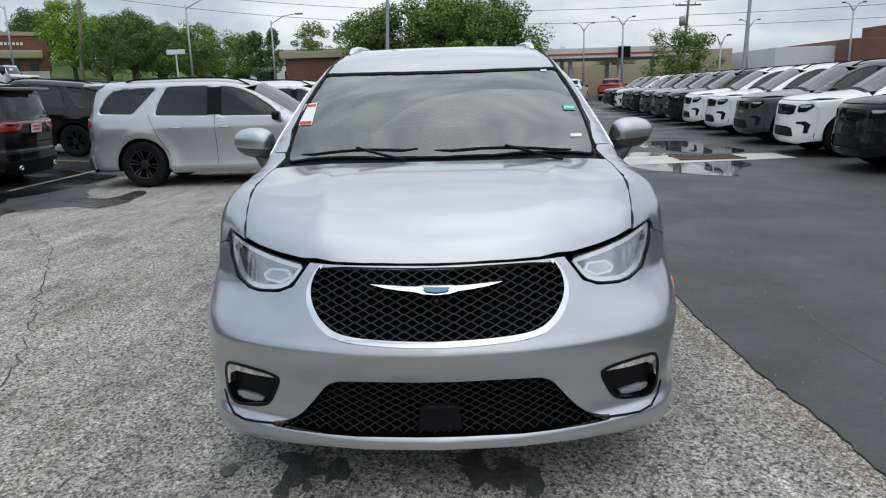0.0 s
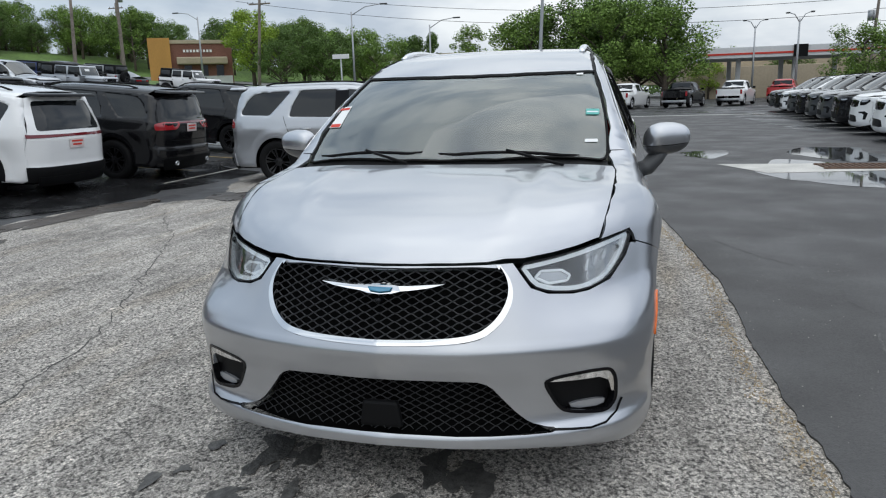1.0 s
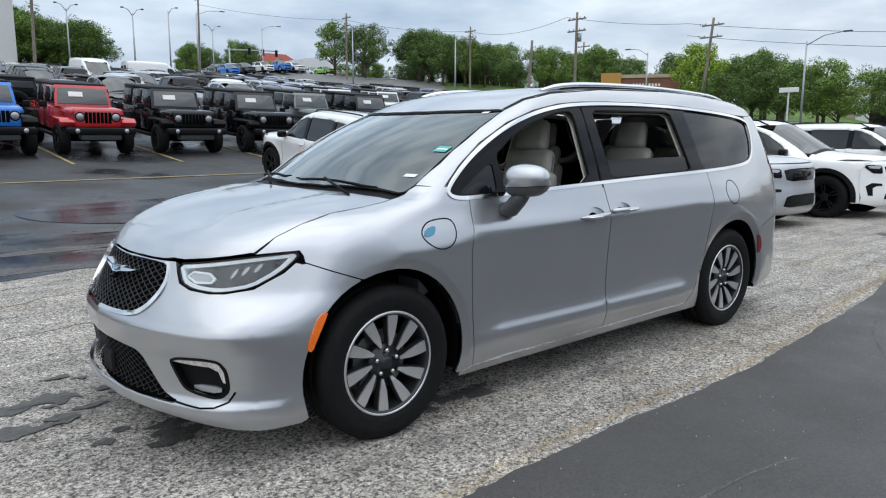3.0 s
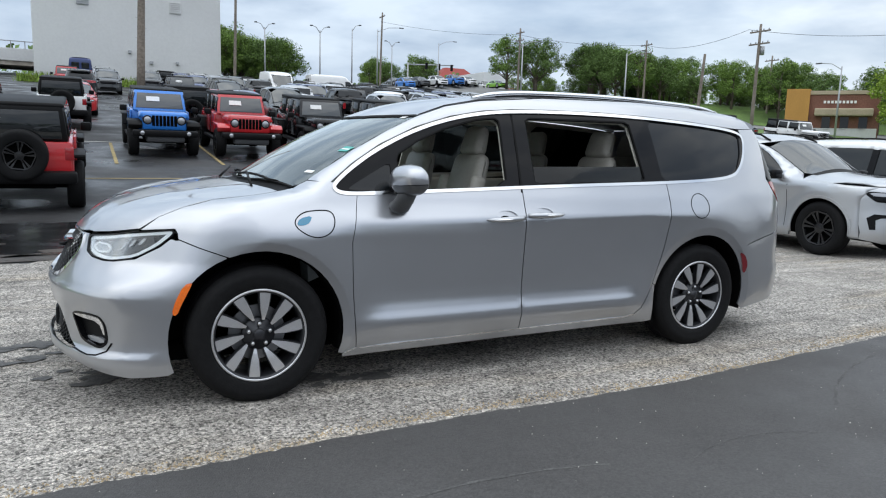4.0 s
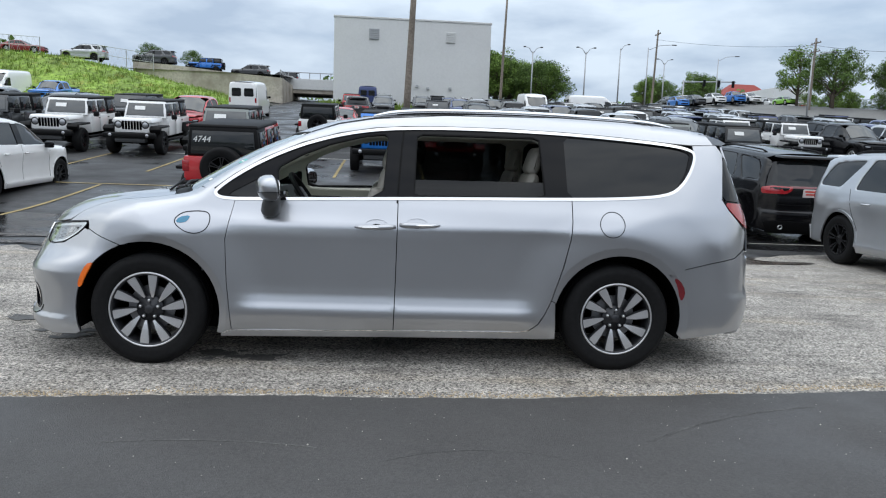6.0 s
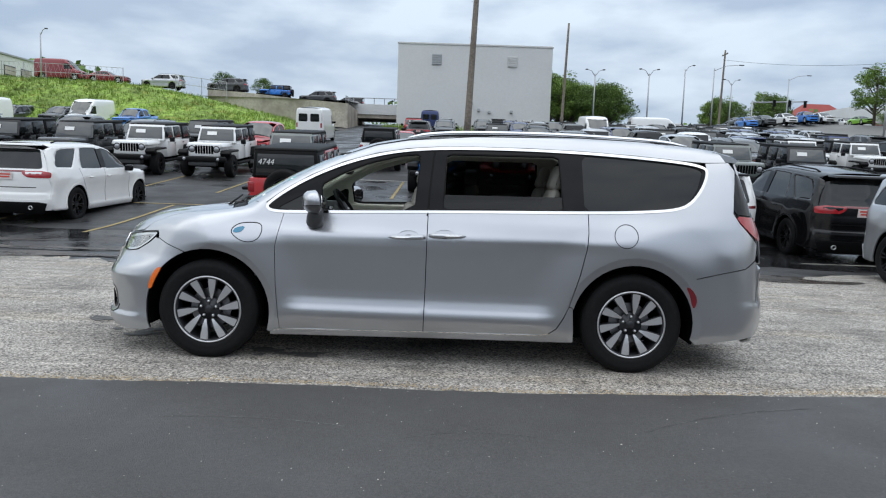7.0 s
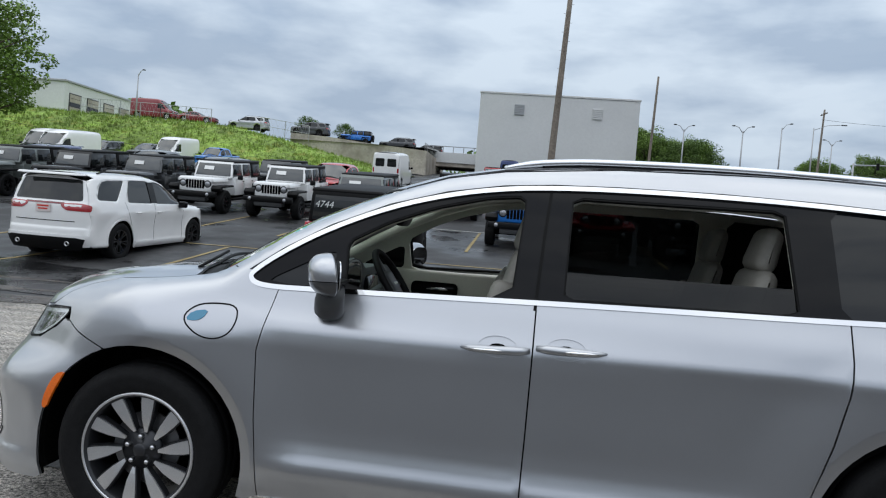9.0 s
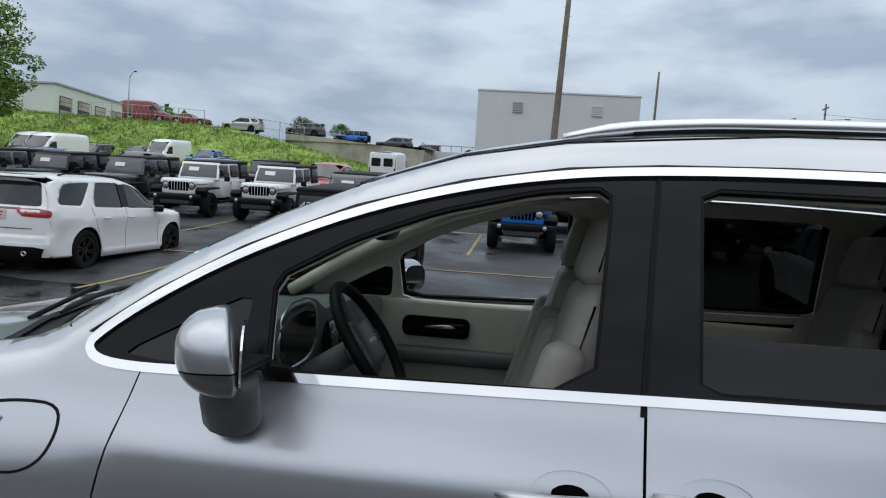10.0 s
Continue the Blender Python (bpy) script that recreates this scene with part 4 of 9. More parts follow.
# door handles
for s in (-1, 1):
    for x0, x1, z, tipz in ((1.575, 1.315, 0.952, 0.944), (1.605, 1.865, 0.966, 0.970)):
        bm = bmesh.new()
        yy = [abs(float(VAN.lay(np.array([[x0 + (x1 - x0) * k / 8, z]]), "side")[0][1])) for k in range(9)]
        pts = [(x0 + (x1 - x0) * k / 8, s * (yy[k] + (0.004, 0.018, 0.026, 0.030, 0.032, 0.031, 0.028, 0.020, 0.004)[k]), z + (tipz - z) * k / 8) for k in range(9)]
        add_tube(bm, pts, [0.013, 0.017, 0.018, 0.0175, 0.017, 0.016, 0.015, 0.012, 0.005], 10, flat=0.95)
        h = part("door_handle", bm, M_SILVER, van, smooth=True)
        bm = bmesh.new()
        add_tube(bm, [(p[0], p[1] + s * 0.013, p[2]) for p in pts[3:8]], [0.004, 0.008, 0.008, 0.007, 0.003], 8, flat=0.7)
        part("handle_chrome_inlay", bm, M_CHROME, h, smooth=True)
# door mirrors: a painted cap over a grey shell, on a dark foot
# the lower shell's grey is darkened for the shade on its underside
M_MIRROR_LOW = mat("grey_mirror_shell", (0.10, 0.103, 0.108), 0.36, 0.5, coat=0.4, grain=0.03, grain_scale=600)


def mirror_shell(s, low, high):
    """The slice of the rounded mirror body between two heights (-1 to 1)."""
    b = bmesh.new()
    n, rows = 40, 12
    ct, st = math.cos(radians(20)), math.sin(radians(20))
    rings = []
    for j in range(rows + 1):
        q = low + (high - low) * j / rows
        w = max(0.0, 1 - abs(q) ** 2.3) ** (1 / 2.3)
        ring = []
        for k in range(n):
            a = k * math.tau / n
            c, d = math.cos(a), math.sin(a)
            sx, sy = math.copysign(abs(c) ** 0.72, c) * w, math.copysign(abs(d) ** 0.62, d) * (0.25 + 0.75 * w)
            px = sx * 0.092 if sx < 0 else sx * 0.022
            taper = 1 - 0.16 * max(0.0, sy)
            lx, ly = px - 0.010 * q, sy * 0.122
            ring.append(b.verts.new((0.800 + lx * ct + ly * st, s * (1.036 + ly * ct - lx * st), 1.178 + q * 0.086 * taper + 0.006 * sy)))
        rings.append(ring)
    for u, v in zip(rings, rings[1:]):
        for k in range(n):
            b.faces.new((u[k], u[(k + 1) % n], v[(k + 1) % n], v[k]))
    b.faces.new(rings[0])
    b.faces.new(rings[-1])
    return fix(b)


for s in (-1, 1):
    mir = part("door_mirror", mirror_shell(s, -0.30, 0.995), M_SILVER, van, "silver-capped door mirror on a grey foot", angle=48)
    part("mirror_lower_shell", mirror_shell(s, -0.98, -0.345), M_MIRROR_LOW, mir, "grey mirror shell darkened for its shaded underside", angle=48)
    bm = bmesh.new()
    add_box(bm, (0.10, 0.19, 0.012), (0.80, s * 1.03, 1.153), 0.004)
    part("mirror_seam", bm, M_BLKPLASTIC, mir)
    bm = bmesh.new()
    add_tube(bm, [(0.772, s * 0.905, 1.020), (0.776, s * 0.945, 1.030), (0.786, s * 0.985, 1.075), (0.800, s * 1.02, 1.125)], [0.058, 0.060, 0.058, 0.052], 14, flat=0.72)
    part("mirror_foot", bm, M_GREYPLASTIC, mir, "dark grey mirror foot", smooth=True)
    bm = bmesh.new()
    ct, st = math.cos(radians(20)), math.sin(radians(20))
    face = [(0.100 * math.copysign(abs(math.cos(a)) ** 0.7, math.cos(a)), 0.060 * math.copysign(abs(math.sin(a)) ** 0.7, math.sin(a))) for a in np.linspace(0, math.tau, 25)[:-1]]
    extrude_poly(bm, [(0.800 + 0.024 * ct + y * st, s * (1.036 + y * ct - 0.024 * st), 1.176 + z) for y, z in face], (0.004 * ct, -s * 0.004 * st, 0))
    part("mirror_glass", fix(bm), M_CHROME, mir)
# wipers
for y0, y1, x0, x1 in ((-0.62, 0.02, 0.17, 0.075), (0.10, 0.66, 0.09, 0.205)):
    bm = bmesh.new()
    p3 = VAN.lay(np.array([[x0 + (x1 - x0) * k / 8 - (0.02 if 0 < k < 8 else 0), y0 + (y1 - y0) * k / 8] for k in range(9)]), "top")
    add_tube(bm, [(p[0], p[1], p[2] + 0.016) for p in p3], [0.004] + [0.008] * 7 + [0.004], 6)
    add_tube(bm, [(p3[4][0] - 0.04, p3[4][1], p3[4][2] + 0.03), (p3[1][0] - 0.10, p3[1][1] - 0.02, p3[1][2] - 0.02)], 0.007, 6)
    part("wiper", bm, M_BLKPLASTIC, van, smooth=True)


def wheel(parent, at, side, tyre_r, tyre_w, rim_r, style, rim_mat, name="wheel"):
    """A wheel with tyre, rim, spokes and nuts. side: -1 or 1, the way its face looks along y."""
    hub = new(name)
    hub.parent = parent
    hub.matrix_parent_inverse = Matrix()
    hub.location = at
    s = side
    w = tyre_w / 2
    bm = bmesh.new()
    r, q = tyre_r, rim_r
    add_lathe(bm, [(q - 0.01, -s * w * 0.8), (q + 0.02, -s * w), (r - 0.05, -s * w * 1.04), (r - 0.015, -s * w * 0.93), (r, -s * w * 0.72), (r + 0.001, -s * w * 0.3), (r - 0.006, -s * w * 0.27), (r + 0.001, -s * w * 0.24), (r + 0.001, s * w * 0.24), (r - 0.006, s * w * 0.27), (r + 0.001, s * w * 0.3), (r, s * w * 0.72), (r - 0.012, s * w * 0.90), (r - 0.035, s * w * 1.02), (r - 0.038, s * w * 1.035), (r - 0.06, s * w * 1.05), (q + 0.035, s * w * 1.0), (q + 0.02, s * w * 1.01), (q + 0.006, s * w * 0.93), (q - 0.012, s * w * 0.86)], 48)
    part("tyre", fix(bm), M_TYRE, hub, smooth=True)
    bm = bmesh.new()
    add_lathe(bm, [(q, s * w * 0.88), (q - 0.004, s * w * 0.93), (q - 0.016, s * w * 0.92), (q - 0.024, s * w * 0.80), (q - 0.03, s * w * 0.1), (q - 0.035, -s * w * 0.7), (q, -s * w * 0.8)], 48)
    part("rim", fix(bm), rim_mat[0], hub, smooth=True)
    bm = bmesh.new()
    add_lathe(bm, [(q + 0.001, s * w * 0.90), (q - 0.003, s * w * 0.95), (q - 0.011, s * w * 0.945), (q - 0.014, s * w * 0.88), (q + 0.001, s * w * 0.86), (q + 0.001, s * w * 0.90)], 56)
    part("rim_lip", fix(bm), rim_mat[1], hub, "machined bright rim lip", smooth=True)
    bm = bmesh.new()
    add_lathe(bm, [(0.0, s * w * 0.2), (q * 0.60, s * w * 0.2), (q * 0.60, s * w * 0.08), (0.0, s * w * 0.08)], 32)
    part("brake_disc", fix(bm), M_DISC, hub, angle=40)
    n, wide, dark = style
    yf, yc = s * w * 0.84, s * w * 0.70
    tw = 0.035 if n == 10 else 0.0
    secs = [(q * 0.32, wide * 0.22, yc), (q * 0.42, wide * 0.42, yc + (yf - yc) * 0.35), (q * 0.56, wide * 0.72, yc + (yf - yc) * 0.65), (q * 0.80, wide * 0.98, yf - (yf - yc) * 0.1), (q * 0.975, wide * 1.02, yf)]
    shapes = []
    for grow, depth in ((1.0, 0.0), (1.22, 0.006)):
        b = bmesh.new()
        rings = []
        for rr, h, y in secs:
            hh = h * grow
            o = tw * (rr / q - 0.5)
            rings.append([b.verts.new((rr, y - s * depth, o - hh)), b.verts.new((rr, y - s * depth, o + hh)), b.verts.new((rr, y - s * 0.035, o + hh * 1.05)), b.verts.new((rr, y - s * 0.035, o - hh * 1.05))])
        for u, v in zip(rings, rings[1:]):
            for i in range(4):
                b.faces.new((u[i], u[(i + 1) % 4], v[(i + 1) % 4], v[i]))
        b.faces.new(rings[0])
        b.faces.new(rings[-1][::-1])
        shapes.append(fix(b))
    for shape, nm, m in ((shapes[0], "spoke", rim_mat[1]), (shapes[1], "spoke_backing", dark)):
        first = part(nm, shape, m, hub)
        for k in range(n):
            ob = first if k == 0 else new(nm, first.data)
            ob.parent = hub
            ob.matrix_basis = pose(0, 0, 0, 0, -math.degrees(k * math.tau / n + (0.12 if n == 10 else 0.0)), 0)
    bm = bmesh.new()
    add_lathe(bm, [(0.0, yc + s * 0.012), (0.022, yc + s * 0.012), (0.03, yc + s * 0.006), (0.032, yc - s * 0.01), (q * 0.34, yc - s * 0.012), (q * 0.36, yc - s * 0.03)], 28)
    part("centre_cap", fix(bm), dark, hub, smooth=True)
    bm = bmesh.new()
    add_lathe(bm, [(0.0, yc + s * 0.012), (0.008, yc + s * 0.010), (0.011, yc + s * 0.004), (0.011, yc - s * 0.02)], 8)
    first = part("wheel_nut", fix(bm), M_SATIN, hub, smooth=True)
    for k in range(5):
        ob = first if k == 0 else new("wheel_nut", first.data)
        ob.parent = hub
        ob.location = (0.058 * math.cos(k * math.tau / 5 + 0.3), 0, 0.058 * math.sin(k * math.tau / 5 + 0.3))
    return hub


for x in (0.0, 3.09):
    for s in (-1, 1):
        wheel(van, (x, s * 0.830, 0.363), s, 0.365, 0.232, 0.248, (10, 0.0275, M_DKALLOY), (M_DKALLOY, M_ALLOY))
# underbody, arches and inner structure
bm = bmesh.new()
add_box(bm, (3.9, 1.4, 0.10), (1.48, 0, 0.245), 0.04)
add_box(bm, (2.1, 1.72, 0.06), (1.55, 0, 0.235), 0.02)
add_box(bm, (0.42, 1.0, 0.35), (-0.58, 0, 0.45), 0.05)
add_box(bm, (0.5, 1.5, 0.3), (3.85, 0, 0.45), 0.05)
part("underbody", bm, M_UNDER, van)
for x in (0.0, 3.09):
    for s in (-1, 1):
        bm = bmesh.new()
        wy = 0.895 if x < 1 else 0.930
        prof = [(0.462, s * wy), (0.447, s * wy), (0.447, s * 0.60), (0.462, s * 0.60)]
        add_lathe(bm, prof + prof[:1], 30, "y", (x, 0, 0.36), radians(-16), radians(196))
        vs = [bm.verts.new((x + 0.45 * math.cos(a), s * 0.62, 0.36 + 0.45 * math.sin(a))) for a in np.linspace(radians(-16), radians(196), 31)]
        bm.faces.new(vs)
        part("wheel_arch_liner", fix(bm), M_UNDER, van)
inner_h = [(-0.3, 0.82), (0.15, 1.05), (0.5, 1.08), (1.6, 1.11), (2.7, 1.14), (3.5, 1.15), (3.78, 1.3), (3.8, 1.18), (3.95, 0.9), (3.98, 0.35), (3.56, 0.24)]
inner = inner_h + arc(3.09, 0.36, 0.46, -14, 200, 16) + [(2.66, 0.2), (0.47, 0.19)] + arc(0.0, 0.36, 0.46, -20, 200, 16) + [(-0.46, 0.2), (-0.50, 0.5), (-0.46, 0.78)]
both(VAN, "inner_body", dense(inner, 0.08), M_UNDER, van, step=(0.15, 0.1), off=-0.022, thick=0.01)
VAN.panel("headliner", dense([(1.12, -0.55), (3.75, -0.5), (3.75, 0.5), (1.12, 0.55)], 0.2), M_TRIM, van, way="top", step=(0.2, 0.15), off=-0.05, thick=0.02)
# interior
for mi in (-1, 1):
    bm = bmesh.new()
    pp = VAN.lay(np.array([(x, y) for x, y in WS_SIDE] + [(1.2, -0.645), (1.45, -0.63)]), "top")
    add_tube(bm, [(p[0] + 0.03, mi * (abs(p[1]) - 0.045), p[2] - 0.055) for p in pp], [0.040] * 6 + [0.045, 0.05], 10, flat=0.7)
    part("windscreen_pillar_lining", bm, M_TRIM, van, smooth=True)
both(VAN, "pillar_lining", inset(DLO_IN, -0.03), M_TRIM, van, holes=[inset(WIN_F, -0.006), inset(WIN_S, -0.006), WIN_Q, inset(WIN_T, -0.004)], step=(0.1, 0.06), off=-0.045, thick=0.012)
for s in (-1, 1):
    for x0, x1 in ((0.62, 1.52), (1.66, 2.66)):
        bm = bmesh.new()
        add_box(bm, (x1 - x0, 0.05, 0.80), ((x0 + x1) / 2, s * 0.835, 0.70), 0.02)
        t = part("door_trim", bm, M_TRIM, van, "beige door lining", angle=50)
        bm = bmesh.new()
        add_box(bm, ((x1 - x0) * 0.75, 0.09, 0.07), ((x0 + x1) / 2 + 0.05, s * 0.79, 0.86), 0.025)
        part("armrest", bm, M_DASH, t, angle=50)
        bm = bmesh.new()
        add_box(bm, (0.30, 0.02, 0.09), (x0 + 0.35, s * 0.807, 0.985), 0.03, segs=3)
        part("handle_bezel", bm, M_GLOSSBLK, t, angle=50)
        bm = bmesh.new()
        add_tube(bm, [(x0 + 0.30, s * 0.79, 0.985), (x0 + 0.40, s * 0.785, 0.99), (x0 + 0.44, s * 0.795, 0.985)], 0.010, 8)
        part("inside_handle", bm, M_CHROME, t, smooth=True)
        bm = bmesh.new()
        add_box(bm, ((x1 - x0) * 0.8, 0.035, 0.11), ((x0 + x1) / 2, s * 0.803, 0.68), 0.03)
        part("map_pocket", bm, M_DASH, t, angle=50)
bm = bmesh.new()
add_box(bm, (2.05, 1.55, 0.04), (1.55, 0, 0.40), 0.01)
part("carpet_floor", bm, M_DASH, van)
bm = bmesh.new()
add_box(bm, (1.2, 1.14, 0.04), (3.2, 0, 0.40), 0.01)
part("boot_floor", bm, M_DASH, van)
bm = bmesh.new()
secs = []
for y in np.linspace(-0.78, 0.78, 15):
    h = 1.145 + 0.065 * math.exp(-((y + 0.38) / 0.20) ** 4) - 0.05 * (abs(y) / 0.78) ** 3
    secs.append([bm.verts.new(p) for p in ((0.27, y, 1.06), (0.42, y, 1.10), (0.60, y, h), (0.72, y, h + 0.002), (0.725, y, h - 0.03), (0.70, y, h - 0.20), (0.74, y, 0.78), (0.30, y, 0.60))])
for a, b in zip(secs, secs[1:]):
    for i in range(8):
        bm.faces.new((a[i], a[(i + 1) % 8], b[(i + 1) % 8], b[i]))
bm.faces.new(secs[0])
bm.faces.new(secs[-1][::-1])
dash = part("dashboard", fix(bm), M_DASH, van, "dark grey dashboard with a hooded instrument binnacle", angle=35)
bm = bmesh.new()
add_tube(bm, [(0.722, -0.38 + 0.165 * math.copysign(abs(math.cos(a)) ** 0.7, math.cos(a)), 1.108 + 0.088 * math.copysign(abs(math.sin(a)) ** 0.7, math.sin(a))) for a in np.linspace(0, math.tau, 41)[:-1]], 0.006, 8, closed=True)
part("binnacle_rim", bm, M_SATIN, dash, smooth=True)
bm = bmesh.new()
extrude_poly(bm, [(0.719, -0.38 + 0.160 * math.copysign(abs(math.cos(a)) ** 0.7, math.cos(a)), 1.108 + 0.083 * math.copysign(abs(math.sin(a)) ** 0.7, math.sin(a))) for a in np.linspace(0, math.tau, 41)[:-1]], (0.005, 0, 0))
part("instrument_screen", fix(bm), M_SCREEN, dash)
bm = bmesh.new()
add_box(bm, (0.03, 0.27, 0.17), (0.73, 0.02, 1.03), 0.02, Euler((0, radians(-10), 0)).to_matrix())
part("centre_screen", bm, M_SCREEN, dash, angle=50)
bm = bmesh.new()
add_box(bm, (0.25, 0.30, 0.30), (0.75, 0.02, 0.72), 0.05)
part("centre_console", bm, M_DASH, dash, angle=50)
steer = new("steering_wheel")
steer.parent = van
steer.matrix_basis = pose(0.925, -0.37, 1.105, 0, 56, 0)
bm = bmesh.new()
add_tube(bm, [(0.172 * math.cos(a), 0.172 * math.sin(a), 0) for a in np.linspace(0, math.tau, 41)[:-1]], 0.0165, 10, closed=True)
part("steering_rim", bm, M_BLKPLASTIC, steer, smooth=True)
bm = bmesh.new()
add_box(bm, (0.15, 0.16, 0.05), (0, 0, -0.02), 0.022, segs=3)
for a in (90, -90, 180):
    add_box(bm, (0.12, 0.035, 0.02), (0.12 * math.cos(radians(a)), 0.12 * math.sin(radians(a)), -0.015), 0.008, Euler((0, 0, radians(a))).to_matrix())
part("steering_hub", bm, M_GREYPLASTIC, steer, angle=50)
bm = bmesh.new()
add_box(bm, (0.012, 0.07, 0.004), (0.0, 0, 0.008), 0.0)
part("hub_emblem", bm, M_CHROME, steer)
bm = bmesh.new()
add_tube(bm, [(0.0, 0, -0.03), (0.0, 0, -0.30)], 0.035, 10)
part("steering_column", bm, M_DASH, steer, smooth=True)


def seat(x, y, z=0.42, tall=1.0, name="seat_unit"):
    st = new(name)
    st.parent = van
    st.location = (x, y, z)
    bm = bmesh.new()
    add_box(bm, (0.52, 0.50, 0.16), (0.0, 0, 0.24), 0.06, segs=3)
    part("seat_cushion", bm, M_LEATHER, st, angle=60)
    for s in (-1, 1):
        bm = bmesh.new()
        add_box(bm, (0.46, 0.08, 0.12), (0.0, s * 0.24, 0.30), 0.035, segs=3)
        part("cushion_bolster", bm, M_LEATHER, st, angle=60)
    rot = Euler((0, radians(14), 0)).to_matrix()
    bm = bmesh.new()
    add_box(bm, (0.13, 0.46, 0.62 * tall), (0.30, 0, 0.60), 0.05, rot, 3, (0.7, 0.8))
    part("backrest", bm, M_LEATHER, st, angle=60)
    for s in (-1, 1):
        bm = bmesh.new()
        add_box(bm, (0.15, 0.09, 0.46 * tall), (0.25, s * 0.215, 0.54), 0.04, rot, 3, (0.7, 0.9))
        part("backrest_bolster", bm, M_LEATHER, st, angle=60)
    bm = bmesh.new()
    add_box(bm, (0.10, 0.26, 0.20), (0.385, 0, 0.985 * (0.55 + 0.45 * tall)), 0.045, rot, 3, (0.8, 0.85))
    part("headrest", bm, M_LEATHER, st, angle=60)
    for s in (-1, 1):
        bm = bmesh.new()
        add_tube(bm, [(0.36, s * 0.07, 0.86), (0.385, s * 0.07, 0.95)], 0.007, 6)
        part("headrest_post", bm, M_CHROME, st, smooth=True)
    bm = bmesh.new()
    add_box(bm, (0.46, 0.42, 0.16), (0.0, 0, 0.09), 0.03)
    part("seat_base", bm, M_DASH, st)
    return st


for x, y in ((1.15, -0.40), (1.15, 0.40), (2.18, -0.42), (2.18, 0.42), (3.05, -0.27), (3.05, 0.27)):
    seat(x, y)
bm = bmesh.new()
add_box(bm, (0.05, 0.24, 0.065), (0.88, 0.0, 1.41), 0.02, Euler((0, radians(25), 0)).to_matrix())
add_tube(bm, [(0.88, 0, 1.43), (0.91, 0, 1.52)], 0.012, 8)
part("rear_view_mirror", bm, M_BLKPLASTIC, van, angle=50)
bm = bmesh.new()
add_box(bm, (0.10, 0.22, 0.05), (0.95, 0.0, 1.535), 0.02, Euler((0, radians(-28), 0)).to_matrix())
part("sensor_box", bm, M_BLKPLASTIC, van, angle=50)
for s in (-1, 1):
    bm = bmesh.new()
    add_box(bm, (0.17, 0.42, 0.022), (1.02, s * 0.36, 1.530), 0.010, Euler((0, radians(-26), 0)).to_matrix(), 3)
    part("sun_visor", bm, M_TRIM, van, angle=50)
    bm = bmesh.new()
    add_tube(bm, [(1.30 + 0.20 * k / 6, s * 0.60, 1.585 - 0.035 * math.sin(math.pi * k / 6)) for k in range(7)], 0.011, 8)
    part("grab_handle", bm, M_TRIM, van, smooth=True)
# papers on the windscreen
def sticker(name, x0, y0, w, h, material, lift=0.004):
    k = 0.45 * math.copysign(1, y0)
    p = VAN.lay(np.array([[x0, y0], [x0 + k * w, y0 + w], [x0 + k * w + h, y0 + w], [x0 + h, y0]]), "top")
    n = VAN.grad(p)
    a = p + n * (-0.006 - lift * 0.5)
    bm = bmesh.new()
    extrude_poly(bm, [tuple(q) for q in a], tuple(n[0] * 0.0008))
    return part(name, fix(bm), material, van)


sticker("price_sheet", 0.45, 0.655, 0.075, 0.20, M_PAPER)
sticker("price_sheet_heading", 0.4545, 0.660, 0.065, 0.028, M_REDINK, 0.0025)
sticker("price_sheet_footer", 0.616, 0.660, 0.065, 0.022, M_REDINK, 0.0025)
sticker("teal_label", 0.535, -0.70, 0.065, 0.050, M_TEAL)
sticker("teal_label_band", 0.551, -0.695, 0.055, 0.010, M_PAPER, 0.0025)
sticker("white_label", 0.335, -0.70, 0.06, 0.020, M_PAPER)
sticker("toll_tag", 0.93, -0.60, 0.035, 0.03, M_PAPER)


# ---- ground ----
def hill(x, y):
    """Height of the lot: level round the van, rising towards +y."""
    t = np.clip(np.asarray(y, float) - 6.5, 0, None)
    up = np.where(t < 4, t * t / 8 * 0.095, (t - 2) * 0.095)
    x, y = np.asarray(x, float), np.asarray(y, float)
    dip = 0.06 * sstep(x, 4.5, 8.0) * sstep(x, 24.0, 16.0) * sstep(y, 0.4, 2.0) * sstep(y, 8.5, 6.5)
    return np.minimum(up, 9.0) - dip


def hz(x, y):
    return float(hill(x, y))


M_ASPHALT = mat("lot_asphalt", (0.036, 0.036, 0.037), 0.50, grain=0.35, grain_scale=45, patch=0.30, patch_scale=0.35, bump=0.3, bump_scale=60, rough_var=0.34)
M_LANE = mat("fresh_asphalt", (0.060, 0.0575, 0.0565), 0.62, grain=0.30, grain_scale=90, patch=0.14, patch_scale=0.9, bump=0.5, bump_scale=140, rough_var=0.12)


